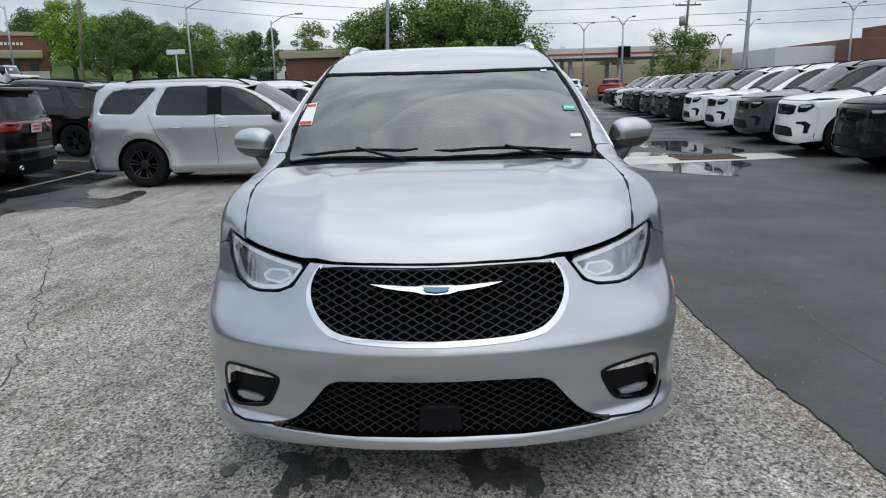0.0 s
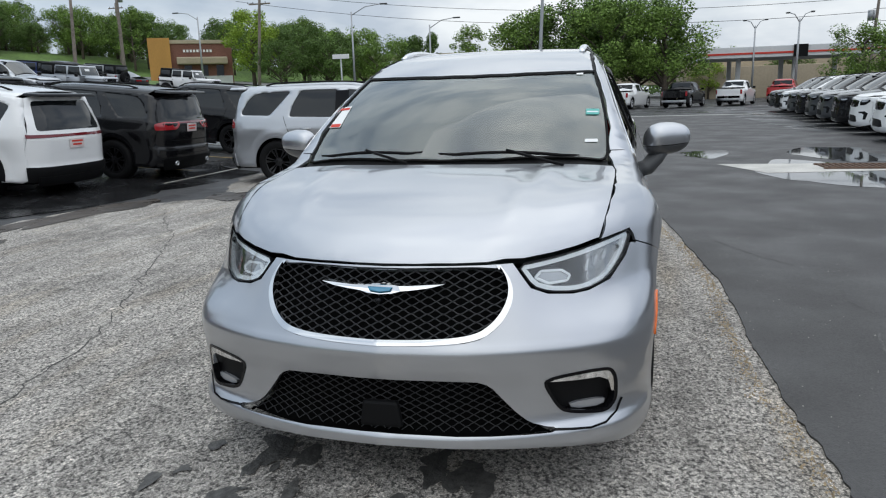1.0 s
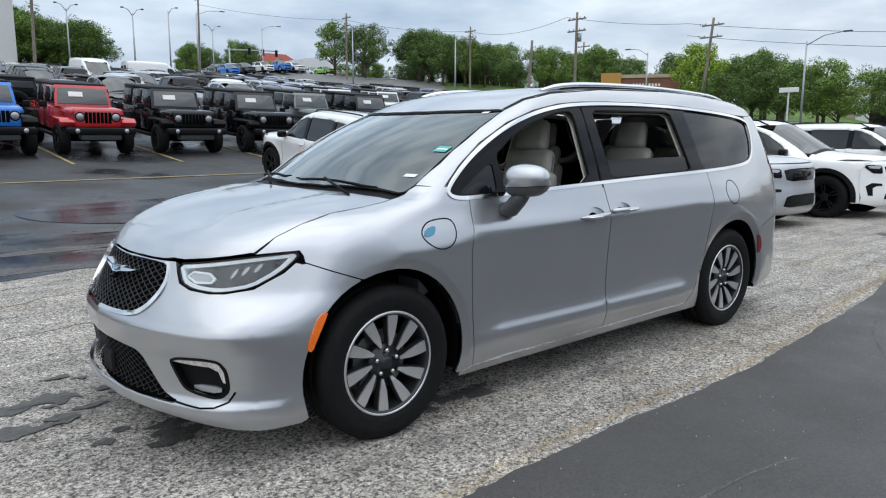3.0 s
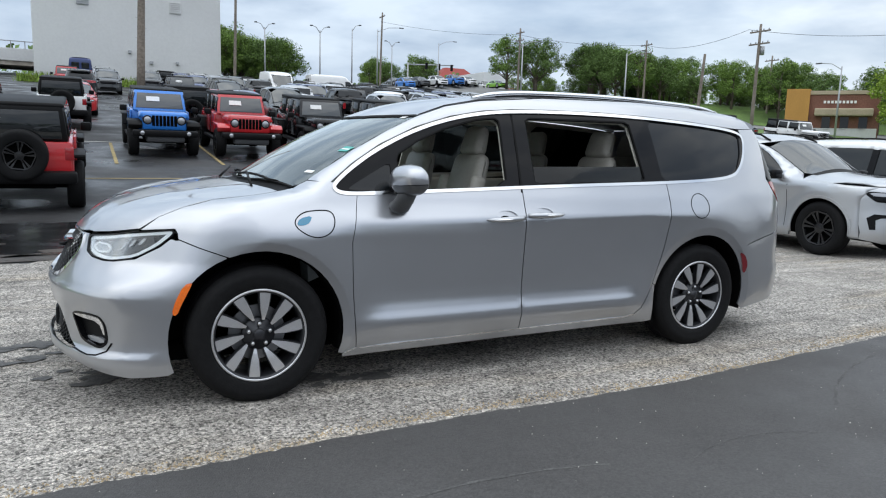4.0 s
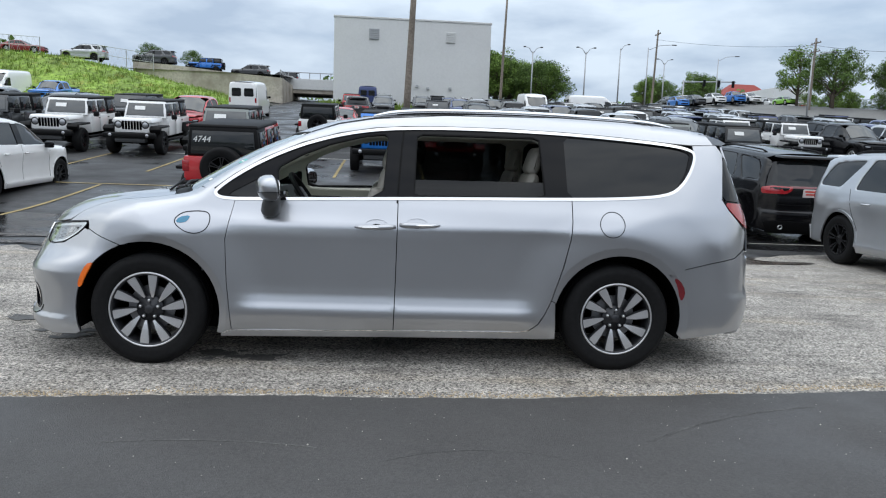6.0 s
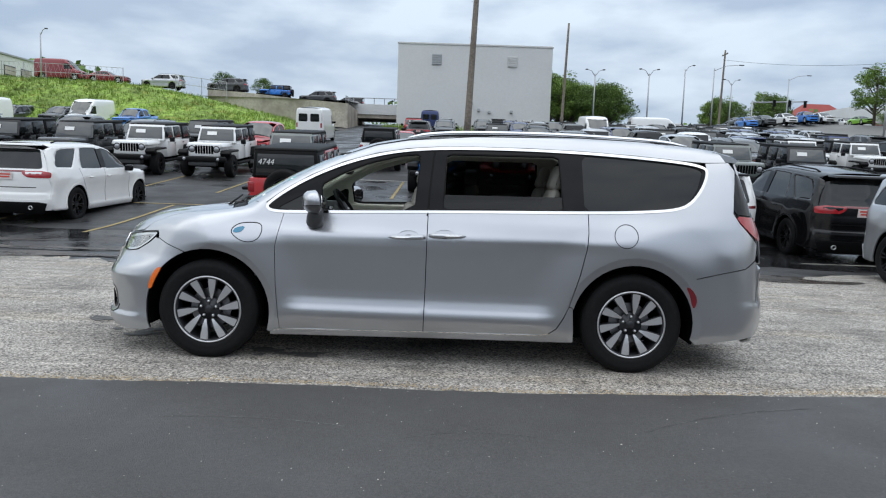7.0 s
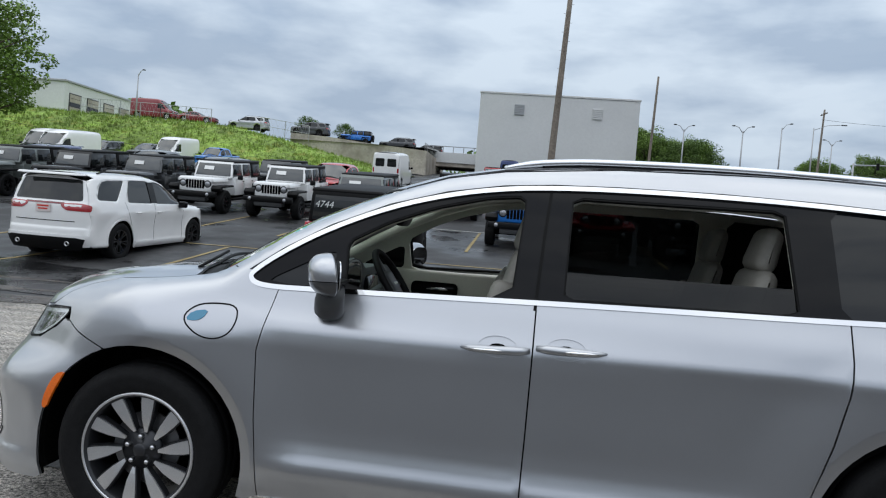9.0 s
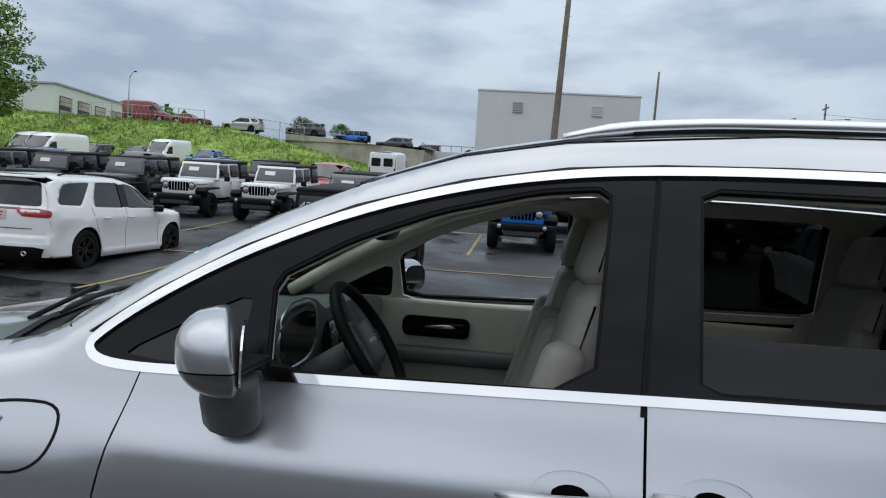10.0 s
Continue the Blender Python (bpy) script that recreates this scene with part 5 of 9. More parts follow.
def concrete(name):
    """Weathered concrete: exposed aggregate, pores, soft stains and long tyre-worn streaks."""
    m = mat(name, (0.30, 0.296, 0.282), 0.88, bump=1.0, bump_scale=110)
    n, l = m.node_tree.nodes, m.node_tree.links
    b = n["Principled BSDF"]
    co = n.new("ShaderNodeTexCoord")

    def layer(kind, scale, lo, hi, a, z, stretch=(1, 1, 1), detail=6, rough=0.6):
        mp = n.new("ShaderNodeMapping")
        mp.inputs["Scale"].default_value = stretch
        l.new(co.outputs["Object"], mp.inputs["Vector"])
        t = n.new("ShaderNodeTexVoronoi" if kind == "cell" else "ShaderNodeTexNoise")
        t.inputs["Scale"].default_value = scale
        l.new(mp.outputs[0], t.inputs["Vector"])
        if kind == "cell":
            src = n.new("ShaderNodeSeparateColor")
            l.new(t.outputs["Color"], src.inputs[0])
            o = src.outputs[0]
        else:
            t.inputs["Detail"].default_value, t.inputs["Roughness"].default_value = detail, rough
            o = t.outputs["Fac"]
        r = n.new("ShaderNodeMapRange")
        r.inputs["From Min"].default_value, r.inputs["From Max"].default_value = lo, hi
        r.inputs["To Min"].default_value, r.inputs["To Max"].default_value = a, z
        l.new(o, r.inputs["Value"])
        return r.outputs[0]

    vals = [layer("cell", 85, 0, 1, 0.55, 1.45), layer("cell", 210, 0, 1, 0.52, 1.48), layer("noise", 55, 0.38, 0.50, 0.22, 1.0, detail=3),
            layer("noise", 14.0, 0.35, 0.62, 0.84, 1.10, detail=5), layer("noise", 3.4, 0.56, 0.70, 1.0, 0.74, detail=8, rough=0.7), layer("noise", 1.3, 0.3, 0.7, 0.80, 1.22),
            layer("noise", 0.9, 0.52, 0.72, 1.0, 0.42, detail=9, rough=0.7), layer("noise", 2.2, 0.35, 0.62, 0.80, 1.12, (0.25, 3.0, 1), 7)]
    cur = vals[0]
    for v in vals[1:]:
        mu = n.new("ShaderNodeMath")
        mu.operation = "MULTIPLY"
        l.new(cur, mu.inputs[0])
        l.new(v, mu.inputs[1])
        cur = mu.outputs[0]
    tan = layer("noise", 1.1, 0.52, 0.72, 0.0, 0.55, (0.4, 2.0, 1), 7)
    mx = n.new("ShaderNodeMix")
    mx.data_type = "RGBA"
    mx.inputs["A"].default_value, mx.inputs["B"].default_value = (0.415, 0.386, 0.348, 1), (0.42, 0.342, 0.24, 1)
    l.new(tan, mx.inputs["Factor"])
    sc = n.new("ShaderNodeVectorMath")
    sc.operation = "SCALE"
    l.new(mx.outputs["Result"], sc.inputs[0])
    l.new(cur, sc.inputs["Scale"])
    l.new(sc.outputs[0], b.inputs["Base Color"])
    return m


M_CONCRETE = concrete("worn_concrete")
M_WET = mat("wet_asphalt", (0.018, 0.018, 0.019), 0.18, grain=0.3, grain_scale=40, patch=0.3, patch_scale=0.8, bump=0.12, bump_scale=50, rough_var=0.16)
M_OIL = mat("oil_stain", (0.075, 0.072, 0.067), 0.6, grain=0.4, grain_scale=30, bump=0.8, bump_scale=45)
M_WATER = mat("puddle_water", (0.05, 0.05, 0.05), 0.03, spec=1.0)
M_LINE = mat("worn_line_paint", (0.55, 0.54, 0.50), 0.7, grain=0.2, grain_scale=30, patch=0.2, patch_scale=4)
M_FADED = mat("faded_line_paint", (0.26, 0.25, 0.225), 0.7, grain=0.3, grain_scale=30, patch=0.35, patch_scale=4)
M_YELLOW = mat("worn_yellow_paint", (0.32, 0.24, 0.10), 0.7, grain=0.25, grain_scale=30, patch=0.25, patch_scale=4)
M_GRASS = mat("grass_turf", (0.105, 0.175, 0.040), 0.9, grain=0.5, grain_scale=8, patch=0.35, patch_scale=0.25, bump=1.0, bump_scale=8)
M_ROADGREY = mat("grey_road", (0.20, 0.20, 0.195), 0.8, grain=0.2, grain_scale=10, patch=0.15, patch_scale=0.2)
GX = np.concatenate([np.array([-1200, -600, -300, -200, -150]), np.arange(-120, 0, 4.0), np.arange(0, 30, 1.0), np.arange(32, 121, 4.0), np.array([150, 200, 300, 600, 1200])])
GY = np.concatenate([np.array([-1200, -600, -300, -150, -80, -50, -30, -20, -10, -2]), np.arange(-1, 101, 1.0), np.array([103, 110, 130, 160, 220, 400, 1200])])
gv = [(x, y, hz(x, y)) for y in GY for x in GX]
nx = len(GX)
gf = [(j * nx + i, j * nx + i + 1, (j + 1) * nx + i + 1, (j + 1) * nx + i) for j in range(len(GY) - 1) for i in range(nx - 1)]
ground = tagged(mesh_ob("ground", gv, gf, M_ASPHALT, smooth=True), "dark damp asphalt of a car lot rising uphill", "ground", kind="structure")


def sheet(name, outline, z, material, label, category, kind="structure", step=2.0, follow=True, thick=0.0):
    v, f, rim = fill2d(outline, (), (step, step))
    z3 = np.array([(hz(a, b) if follow else 0.0) + z for a, b in v])
    verts = [(a, b, c) for (a, b), c in zip(v, z3)]
    faces = [tuple(t) for t in f]
    if thick:
        k = len(verts)
        verts += [(a, b, c - thick) for a, b, c in verts]
        faces += [(j, i, i + k, j + k) for i, j in rim]
    return tagged(mesh_ob(name, verts, faces, material), label, category, kind=kind)


edge = Curve((-40, -1.9), (-10, -1.75), (-1.0, -1.62), (0.5, -1.57), (2.0, -1.55), (3.0, -1.50), (4.9, -1.30), (8, -0.75), (12, -0.05), (17, 0.6), (26, 0.9), (36, 1.0), (60, 1.0))
er = random.Random(5)
ex = [-40, -30, -20, -12] + list(np.arange(-8, 12, 0.045)) + [12.5, 13, 14, 16, 18, 21, 25, 30, 36]
edge_pts = [(x, float(edge(x)) + (er.gauss(0, 0.005) + 0.014 * math.sin(x * 2.3) + 0.005 * math.sin(x * 7.1 + 1) if -8 < x < 12 else 0)) for x in ex]
back = [(36, 6.5), (20, 6.3), (13, 6.2), (9.5, 6.6), (8.2, 5.9), (7.0, 5.2), (5.4, 6.6), (3.2, 7.0), (0.5, 5.2), (-1.4, 4.0), (-3.2, 4.2), (-5.5, 4.6), (-9, 4.8), (-20, 5), (-40, 5)]
back_r = [(x + er.gauss(0, 0.05), y + er.gauss(0, 0.10)) for x, y in dense_open(back, 0.25)]
apron_edge = [(x, y - 0.05) for x, y in edge_pts]
sheet("concrete_apron", apron_edge + [p for p in back_r], 0.006, M_CONCRETE, "weathered pale concrete apron with cracks and stains", "pavement", step=1.2)
sheet("asphalt_lane", edge_pts + [(36, -6.2), (20, -6.4), (0, -30), (-40, -40)], 0.016, M_LANE, "fresh dark asphalt lane with a ragged edge", "road", step=1.5, thick=0.014)


def blotch(cx, cy, rx, ry, seed, n=40, wob=0.35):
    r = random.Random(seed)
    ph = [r.uniform(0, math.tau) for _ in range(5)]
    return [(cx + rx * math.cos(a) * (1 + wob * sum(math.sin(k * a + ph[k - 1]) / k for k in range(1, 6)) * 0.5), cy + ry * math.sin(a) * (1 + wob * sum(math.cos(k * a + ph[5 - k]) / k for k in range(1, 6)) * 0.5)) for a in np.linspace(0, math.tau, n + 1)[:-1]]


for i, (x, y, rx, ry, z) in enumerate(((-5.2, 7.2, 3.4, 1.8, 0.0), (-1.3, 6.4, 2.6, 1.6, 0.0), (3.5, 9.2, 3.0, 1.5, 0.0), (6.6, 8.0, 2.6, 1.5, 0.0), (9.6, 8.2, 2.2, 1.6, 0.0), (-9.5, 7.2, 3.2, 1.7, 0.0))):
    sheet("wet_patch", blotch(x, y, rx, ry, 20 + i), 0.010, M_WET, "rain-wet patch of dark asphalt", "wet patch", "structure", step=0.6)
for i, (x, y, rx, ry) in enumerate(((-0.75, -0.22, 0.07, 0.045), (-0.72, 0.42, 0.09, 0.05), (-0.60, 0.60, 0.05, 0.06), (0.72, -0.80, 0.10, 0.05), (-1.05, 0.62, 0.05, 0.04), (-0.95, -0.05, 0.04, 0.03))):
    sheet("oil_spot", blotch(x, y, rx, ry, 50 + i, 26, 0.6), 0.0105, M_OIL, "dark oil spot on the concrete", "stain", "structure", step=0.2)
splat = random.Random(77)
for i, (cx, cy, spread, n) in enumerate(((-1.10, 0.56, 0.26, 16), (-0.72, 0.55, 0.16, 10), (-0.80, -0.20, 0.16, 10), (0.55, -0.77, 0.18, 8), (-1.35, 0.25, 0.30, 8))):
    for k in range(n):
        q = abs(splat.gauss(0, 1)) * spread
        a = splat.uniform(0, math.tau)
        r = splat.uniform(0.012, 0.055) * (1.5 if k < 2 else 1.0)
        sheet("oil_spot", blotch(cx + q * math.cos(a), cy + 0.7 * q * math.sin(a), r * splat.uniform(1.0, 2.2), r, 300 + i * 40 + k, 18, 0.9), 0.0112 + 0.0002 * k, M_OIL, "dark oil splash on the concrete", "stain", "structure", step=0.2)
M_SILT = mat("wet_brown_silt", (0.062, 0.050, 0.040), 0.34, grain=0.45, grain_scale=40, patch=0.5, patch_scale=1.2, bump=0.3, bump_scale=60, rough_var=0.22)
for i, (x, y, rx, ry) in enumerate(((-4.6, 4.6, 1.5, 0.28), (-2.4, 4.25, 1.3, 0.34), (-0.6, 4.6, 1.1, 0.30), (1.4, 5.7, 1.2, 0.35), (3.4, 6.5, 1.3, 0.30), (5.6, 6.1, 1.0, 0.35), (7.3, 5.2, 0.8, 0.40), (-6.6, 5.3, 1.2, 0.35), (-3.4, 5.5, 1.4, 0.25), (0.2, 5.9, 1.2, 0.22), (2.4, 7.4, 1.5, 0.25), (-7.6, 6.6, 1.6, 0.25), (-9.0, 5.2, 1.4, 0.3))):
    sheet("silt_streak", blotch(x, y, rx, ry, 120 + i, 60, 0.9), 0.0125, M_SILT, "wet brown silt streak at the concrete edge", "stain", "structure", step=0.4)
M_CRACK = mat("dark_crack", (0.065, 0.062, 0.057), 0.9, grain=0.4, grain_scale=20)


def crack(pts, w, seed):
    r = random.Random(seed)
    out, p = [], [Vector((*q, 0)) for q in pts]
    line = []
    for a, b in zip(p, p[1:]):
        n = max(2, int((b - a).length / 0.10))
        line += [a + (b - a) * i / n + Vector((r.gauss(0, 0.022), r.gauss(0, 0.022), 0)) for i in range(n)]
    line.append(p[-1])
    lf, rt = [], []
    for i, q in enumerate(line):
        d = (line[min(i + 1, len(line) - 1)] - line[max(i - 1, 0)]).normalized()
        s = Vector((-d.y, d.x, 0)) * w * r.uniform(0.35, 1.0)
        lf.append(q + s)
        rt.append(q - s)
    v = [(q.x, q.y, hz(q.x, q.y) + 0.0085) for q in lf + rt]
    k = len(lf)
    return tagged(mesh_ob("pavement_crack", v, [(i, i + 1, k + i + 1, k + i) for i in range(k - 1)], M_CRACK), "thin dark crack in worn concrete", "crack", kind="structure")


for i, c in enumerate((((4.0, 0.2), (5.2, 0.9), (6.5, 1.1), (7.6, 0.5)), ((5.2, 0.9), (5.0, 2.2), (5.8, 3.6)), ((-2.9, 1.6), (0.5, 2.4), (3.5, 3.9), (5.2, 5.2)), ((-3.0, 3.2), (0.6, 4.2), (2.4, 5.6)), ((6.5, 1.1), (7.4, -0.4)), ((-3.2, 2.3), (-1.0, 3.1), (0.3, 3.6)), ((10, -0.1), (12, 1.5), (15, 1.9)), ((3.9, 1.4), (5.0, 2.2), (7.5, 2.6)))):
    crack(c, 0.006, 70 + i)
# pale grit and faint scuffs on the dark lane
gr = random.Random(91)
gv2, gf2 = [], []
for _ in range(420):
    x = gr.uniform(-4, 9)
    y = float(edge(x)) - abs(gr.gauss(0, 1.1)) - 0.02
    s = gr.uniform(0.002, 0.0042) * (1.6 if gr.random() < 0.06 else 1)
    k, a = len(gv2), gr.uniform(0, math.tau)
    gv2 += [(x + s * math.cos(a + q), y + s * math.sin(a + q), 0.0162) for q in (0, 2.1, 4.2)] + [(x, y, 0.0162 + s)]
    gf2 += [(k, k + 1, k + 3), (k + 1, k + 2, k + 3), (k + 2, k, k + 3)]
gv3, gf3 = [], []
for _ in range(3200):
    x = gr.uniform(-4, 9)
    y = float(edge(x)) + 0.02 + abs(gr.gauss(0, 0.05)) + (0.05 if math.sin(x * 1.7) > 0.2 else 0.0)
    s = gr.uniform(0.003, 0.0075)
    k, a = len(gv3), gr.uniform(0, math.tau)
    gv3 += [(x + s * math.cos(a + q), y + s * math.sin(a + q), 0.006) for q in (0, 2.1, 4.2)] + [(x, y, 0.0075 + s)]
    gf3 += [(k, k + 1, k + 3), (k + 1, k + 2, k + 3), (k + 2, k, k + 3)]
tagged(mesh_ob("edge_gravel", gv3, gf3, mat("tan_gravel", (0.40, 0.31, 0.19), 0.9, grain=0.4, grain_scale=40)), "tan gravel along the asphalt edge", "gravel", kind="stuff")
M_GRIT = mat("pale_grit", (0.50, 0.48, 0.43), 0.9)
tagged(mesh_ob("loose_grit", gv2, gf2, M_GRIT), "pale loose grit scattered on dark asphalt", "grit", kind="stuff")
M_SCUFF = mat("grey_scuff", (0.082, 0.080, 0.078), 0.75, grain=0.5, grain_scale=60, patch=0.4, patch_scale=5)
for k, (cx, cy, rad, a0, a1) in enumerate(((6.2, -3.4, 1.9, 150, 215), (0.6, -4.6, 2.4, 75, 100), (2.0, -3.2, 0.9, 60, 120), (4.6, -4.4, 2.8, 100, 128), (-1.6, -3.0, 1.2, 70, 130))):
    p = [Vector((cx + rad * math.cos(radians(a0 + (a1 - a0) * i / 24)), cy + rad * math.sin(radians(a0 + (a1 - a0) * i / 24)))) for i in range(25)]
    c0 = Vector((cx, cy))
    sv = [(*(c0 + (q - c0) * (1 + 0.006 * gr.uniform(0.2, 1))), 0.0175) for q in p] + [(*(c0 + (q - c0) * (1 - 0.004 * gr.uniform(0.2, 1))), 0.0175) for q in p]
    tagged(mesh_ob("tyre_scuff", sv, [(i, i + 1, 26 + i, 25 + i) for i in range(24)], M_SCUFF), "faint curved scuff on dark asphalt", "scuff", kind="structure")
# puddles by the drain
sheet("puddle", blotch(9.0, -4.0, 1.7, 1.0, 4, 60, 0.7), 0.021, M_WATER, "shallow puddle mirroring the sky", "puddle", step=0.4)
sheet("puddle", blotch(12.6, -5.2, 1.6, 0.9, 9, 60, 0.7), 0.021, M_WATER, "shallow puddle mirroring parked cars", "puddle", step=0.4)
sheet("puddle", blotch(13.0, -2.6, 1.0, 0.5, 12, 60, 0.7), 0.021, M_WATER, "small shallow puddle on dark asphalt", "puddle", step=0.4)
M_APRON2 = mat("pale_drain_apron", (0.52, 0.50, 0.46), 0.75, grain=0.2, grain_scale=40, patch=0.15, patch_scale=2)
sheet("drain_apron", [(9.4, -3.2), (10.9, -2.6), (10.9, -6.3), (9.9, -6.3)], 0.024, M_APRON2, "pale concrete apron round a drain grate", "pavement", step=1)
drain = thing("drain_grate", "rusty iron drain grate set in pale concrete", "drain", m=pose(10.3, -4.8, 0.026))
M_RUST = mat("rusty_iron", (0.12, 0.07, 0.045), 0.8, grain=0.4, grain_scale=30)
for k in range(12):
    bm = bmesh.new()
    add_box(bm, (0.62, 0.03, 0.03), (0, -0.55 + k * 0.1, 0.012), 0.004)
    part("grate_bar", bm, M_RUST, drain)
for k in (-1, 1):
    bm = bmesh.new()
    add_box(bm, (0.05, 1.22, 0.03), (k * 0.33, 0, 0.012), 0.004)
    part("grate_frame", bm, M_RUST, drain)


def stripe(x0, y0, x1, y1, w, material, label, z=0.012):
    d = Vector((x1 - x0, y1 - y0)).normalized()
    n = Vector((-d.y, d.x)) * w / 2
    o = [(x0 + n.x, y0 + n.y), (x1 + n.x, y1 + n.y), (x1 - n.x, y1 - n.y), (x0 - n.x, y0 - n.y)]
    return sheet("parking_line", dense(o, 0.8), z, material, label, "road marking", "structure", step=1.0)


for k in range(-5, 8):
    x = -0.3 + k * 2.65
    if k not in (0, 1, 2, 3):
        stripe(x, 8.0, x, 12.6, 0.09, M_YELLOW, "worn stall line painted on asphalt")
    stripe(x + 0.2, 15.4, x + 0.2, 20.4, 0.09, M_YELLOW, "worn stall line painted on asphalt")
stripe(-8, 12.75, 14, 13.1, 0.09, M_YELLOW, "long worn line across the stalls")
stripe(-8, 20.6, 16, 20.7, 0.10, M_LINE, "long worn line across the stalls")
for k in range(12):
    stripe(6.2 + k * 2.72, -11.4, 6.2 + k * 2.72, -6.4, 0.10, M_LINE, "worn stall line painted on asphalt", 0.008)
stripe(8.4, 7.4, 12.4, 7.4, 0.08, M_FADED, "worn line painted on asphalt")
stripe(36, 1.2, 36, -8, 0.5, M_LINE, "pale edge line of the lane", 0.022)


# ---- vehicles ----
def simple_wheel(parent, at, side, r, w, rim_r, spokes, m_rim, name="wheel"):
    hub = new(name)
    hub.parent = parent
    hub.location = at
    s, h, q = side, w / 2, rim_r
    bm = bmesh.new()
    add_lathe(bm, [(q - 0.01, -s * h * 0.8), (q + 0.02, -s * h), (r - 0.04, -s * h * 1.03), (r, -s * h * 0.75), (r, s * h * 0.75), (r - 0.03, s * h * 1.0), (r - 0.06, s * h * 1.04), (q + 0.02, s * h * 1.0), (q - 0.01, s * h * 0.86)], 28)
    part("tyre", fix(bm), M_TYRE, hub, smooth=True)
    bm = bmesh.new()
    add_lathe(bm, [(q, s * h * 0.9), (q - 0.02, s * h * 0.86), (q - 0.03, s * h * 0.3), (0.0, s * h * 0.25)], 28)
    part("wheel_well", fix(bm), M_UNDER, hub, smooth=True)
    # one casting: hub, spokes and lip, with the windows between the spokes left open
    bm = bmesh.new()
    y1, y0 = s * h * 0.93, s * h * 0.72
    if spokes <= 6:
        cuts = [k * math.tau / spokes + 0.2 + d for k in range(spokes) for d in (-0.24, -0.07, 0.07, 0.24)]
        solid = (1, 0, 1, 0)
    else:
        cuts = [k * math.tau / spokes + d for k in range(spokes) for d in (-0.12, 0.12)]
        solid = (1, 0)
    radii = [(0.03, y0 + s * 0.012), (q * 0.30, y0), (q * 0.62, y0 + (y1 - y0) * 0.6), (q * 0.90, y1), (q * 0.985, y1 + s * 0.004), (q + 0.003, y1 - s * 0.012)]
    n = len(cuts)
    front = [[bm.verts.new((rr * math.cos(a), y, rr * math.sin(a))) for a in cuts] for rr, y in radii]
    back = [[bm.verts.new((rr * math.cos(a), y - s * 0.035, rr * math.sin(a))) for a in cuts] for rr, y in radii]
    gone = {(i, j) for i in (1, 2) for j in range(n) if not solid[j % len(solid)]}
    for i in range(5):
        for j in range(n):
            k = (j + 1) % n
            if (i, j) in gone:
                continue
            bm.faces.new((front[i][j], front[i][k], front[i + 1][k], front[i + 1][j]))
            bm.faces.new((back[i][j], back[i + 1][j], back[i + 1][k], back[i][k]))
            if (i, k) in gone:
                bm.faces.new((front[i][k], front[i + 1][k], back[i + 1][k], back[i][k]))
            if (i, (j - 1) % n) in gone:
                bm.faces.new((front[i][j], front[i + 1][j], back[i + 1][j], back[i][j]))
            if (i + 1, j) in gone:
                bm.faces.new((front[i + 1][j], front[i + 1][k], back[i + 1][k], back[i + 1][j]))
            if (i - 1, j) in gone:
                bm.faces.new((front[i][j], front[i][k], back[i][k], back[i][j]))
    bm.faces.new(front[0])
    part("alloy", fix(bm), m_rim, hub, angle=40)
    return hub


def round_corners(pts, r):
    """A closed outline with its corners cut to about one radius."""
    p = [Vector(q) for q in pts]
    out = []
    for i, q in enumerate(p):
        a, b = p[i - 1] - q, p[(i + 1) % len(p)] - q
        da, db = min(r, a.length * 0.4), min(r, b.length * 0.4)
        u, v = q + a.normalized() * da, q + b.normalized() * db
        out += [tuple(u), tuple(u * 0.25 + q * 0.5 + v * 0.25), tuple(v)]
    return np.array(out)


def car_shell(c):
    def f(x, y, z):
        a = np.abs(y)
        fl = c.get("flare", 0.022) * (sstep(np.hypot(x, z - c["r"]), c["r"] + 0.24, c["r"] + 0.10) + sstep(np.hypot(x - c["wb"], z - c["r"]), c["r"] + 0.24, c["r"] + 0.10))
        side = a - c["w"](z) + c["in"](x) - fl
        fx = x - c.get("bow", 0.16) * (a / 0.75) ** 2 * sstep(x, -0.2, 0.5) * sstep(x, 2.2, 1.2)
        top = (z - c["top"](fx) + 0.05 * (a / 0.7) ** 2) * 0.85
        front = c["nose"](z) + c["plan"](a) - x
        rear = x - c["tail"](z) + c["tplan"](a)
        return smax(smax(smax(side, top, 0.06), front, 0.07), rear, 0.06)
    return Shell(f)


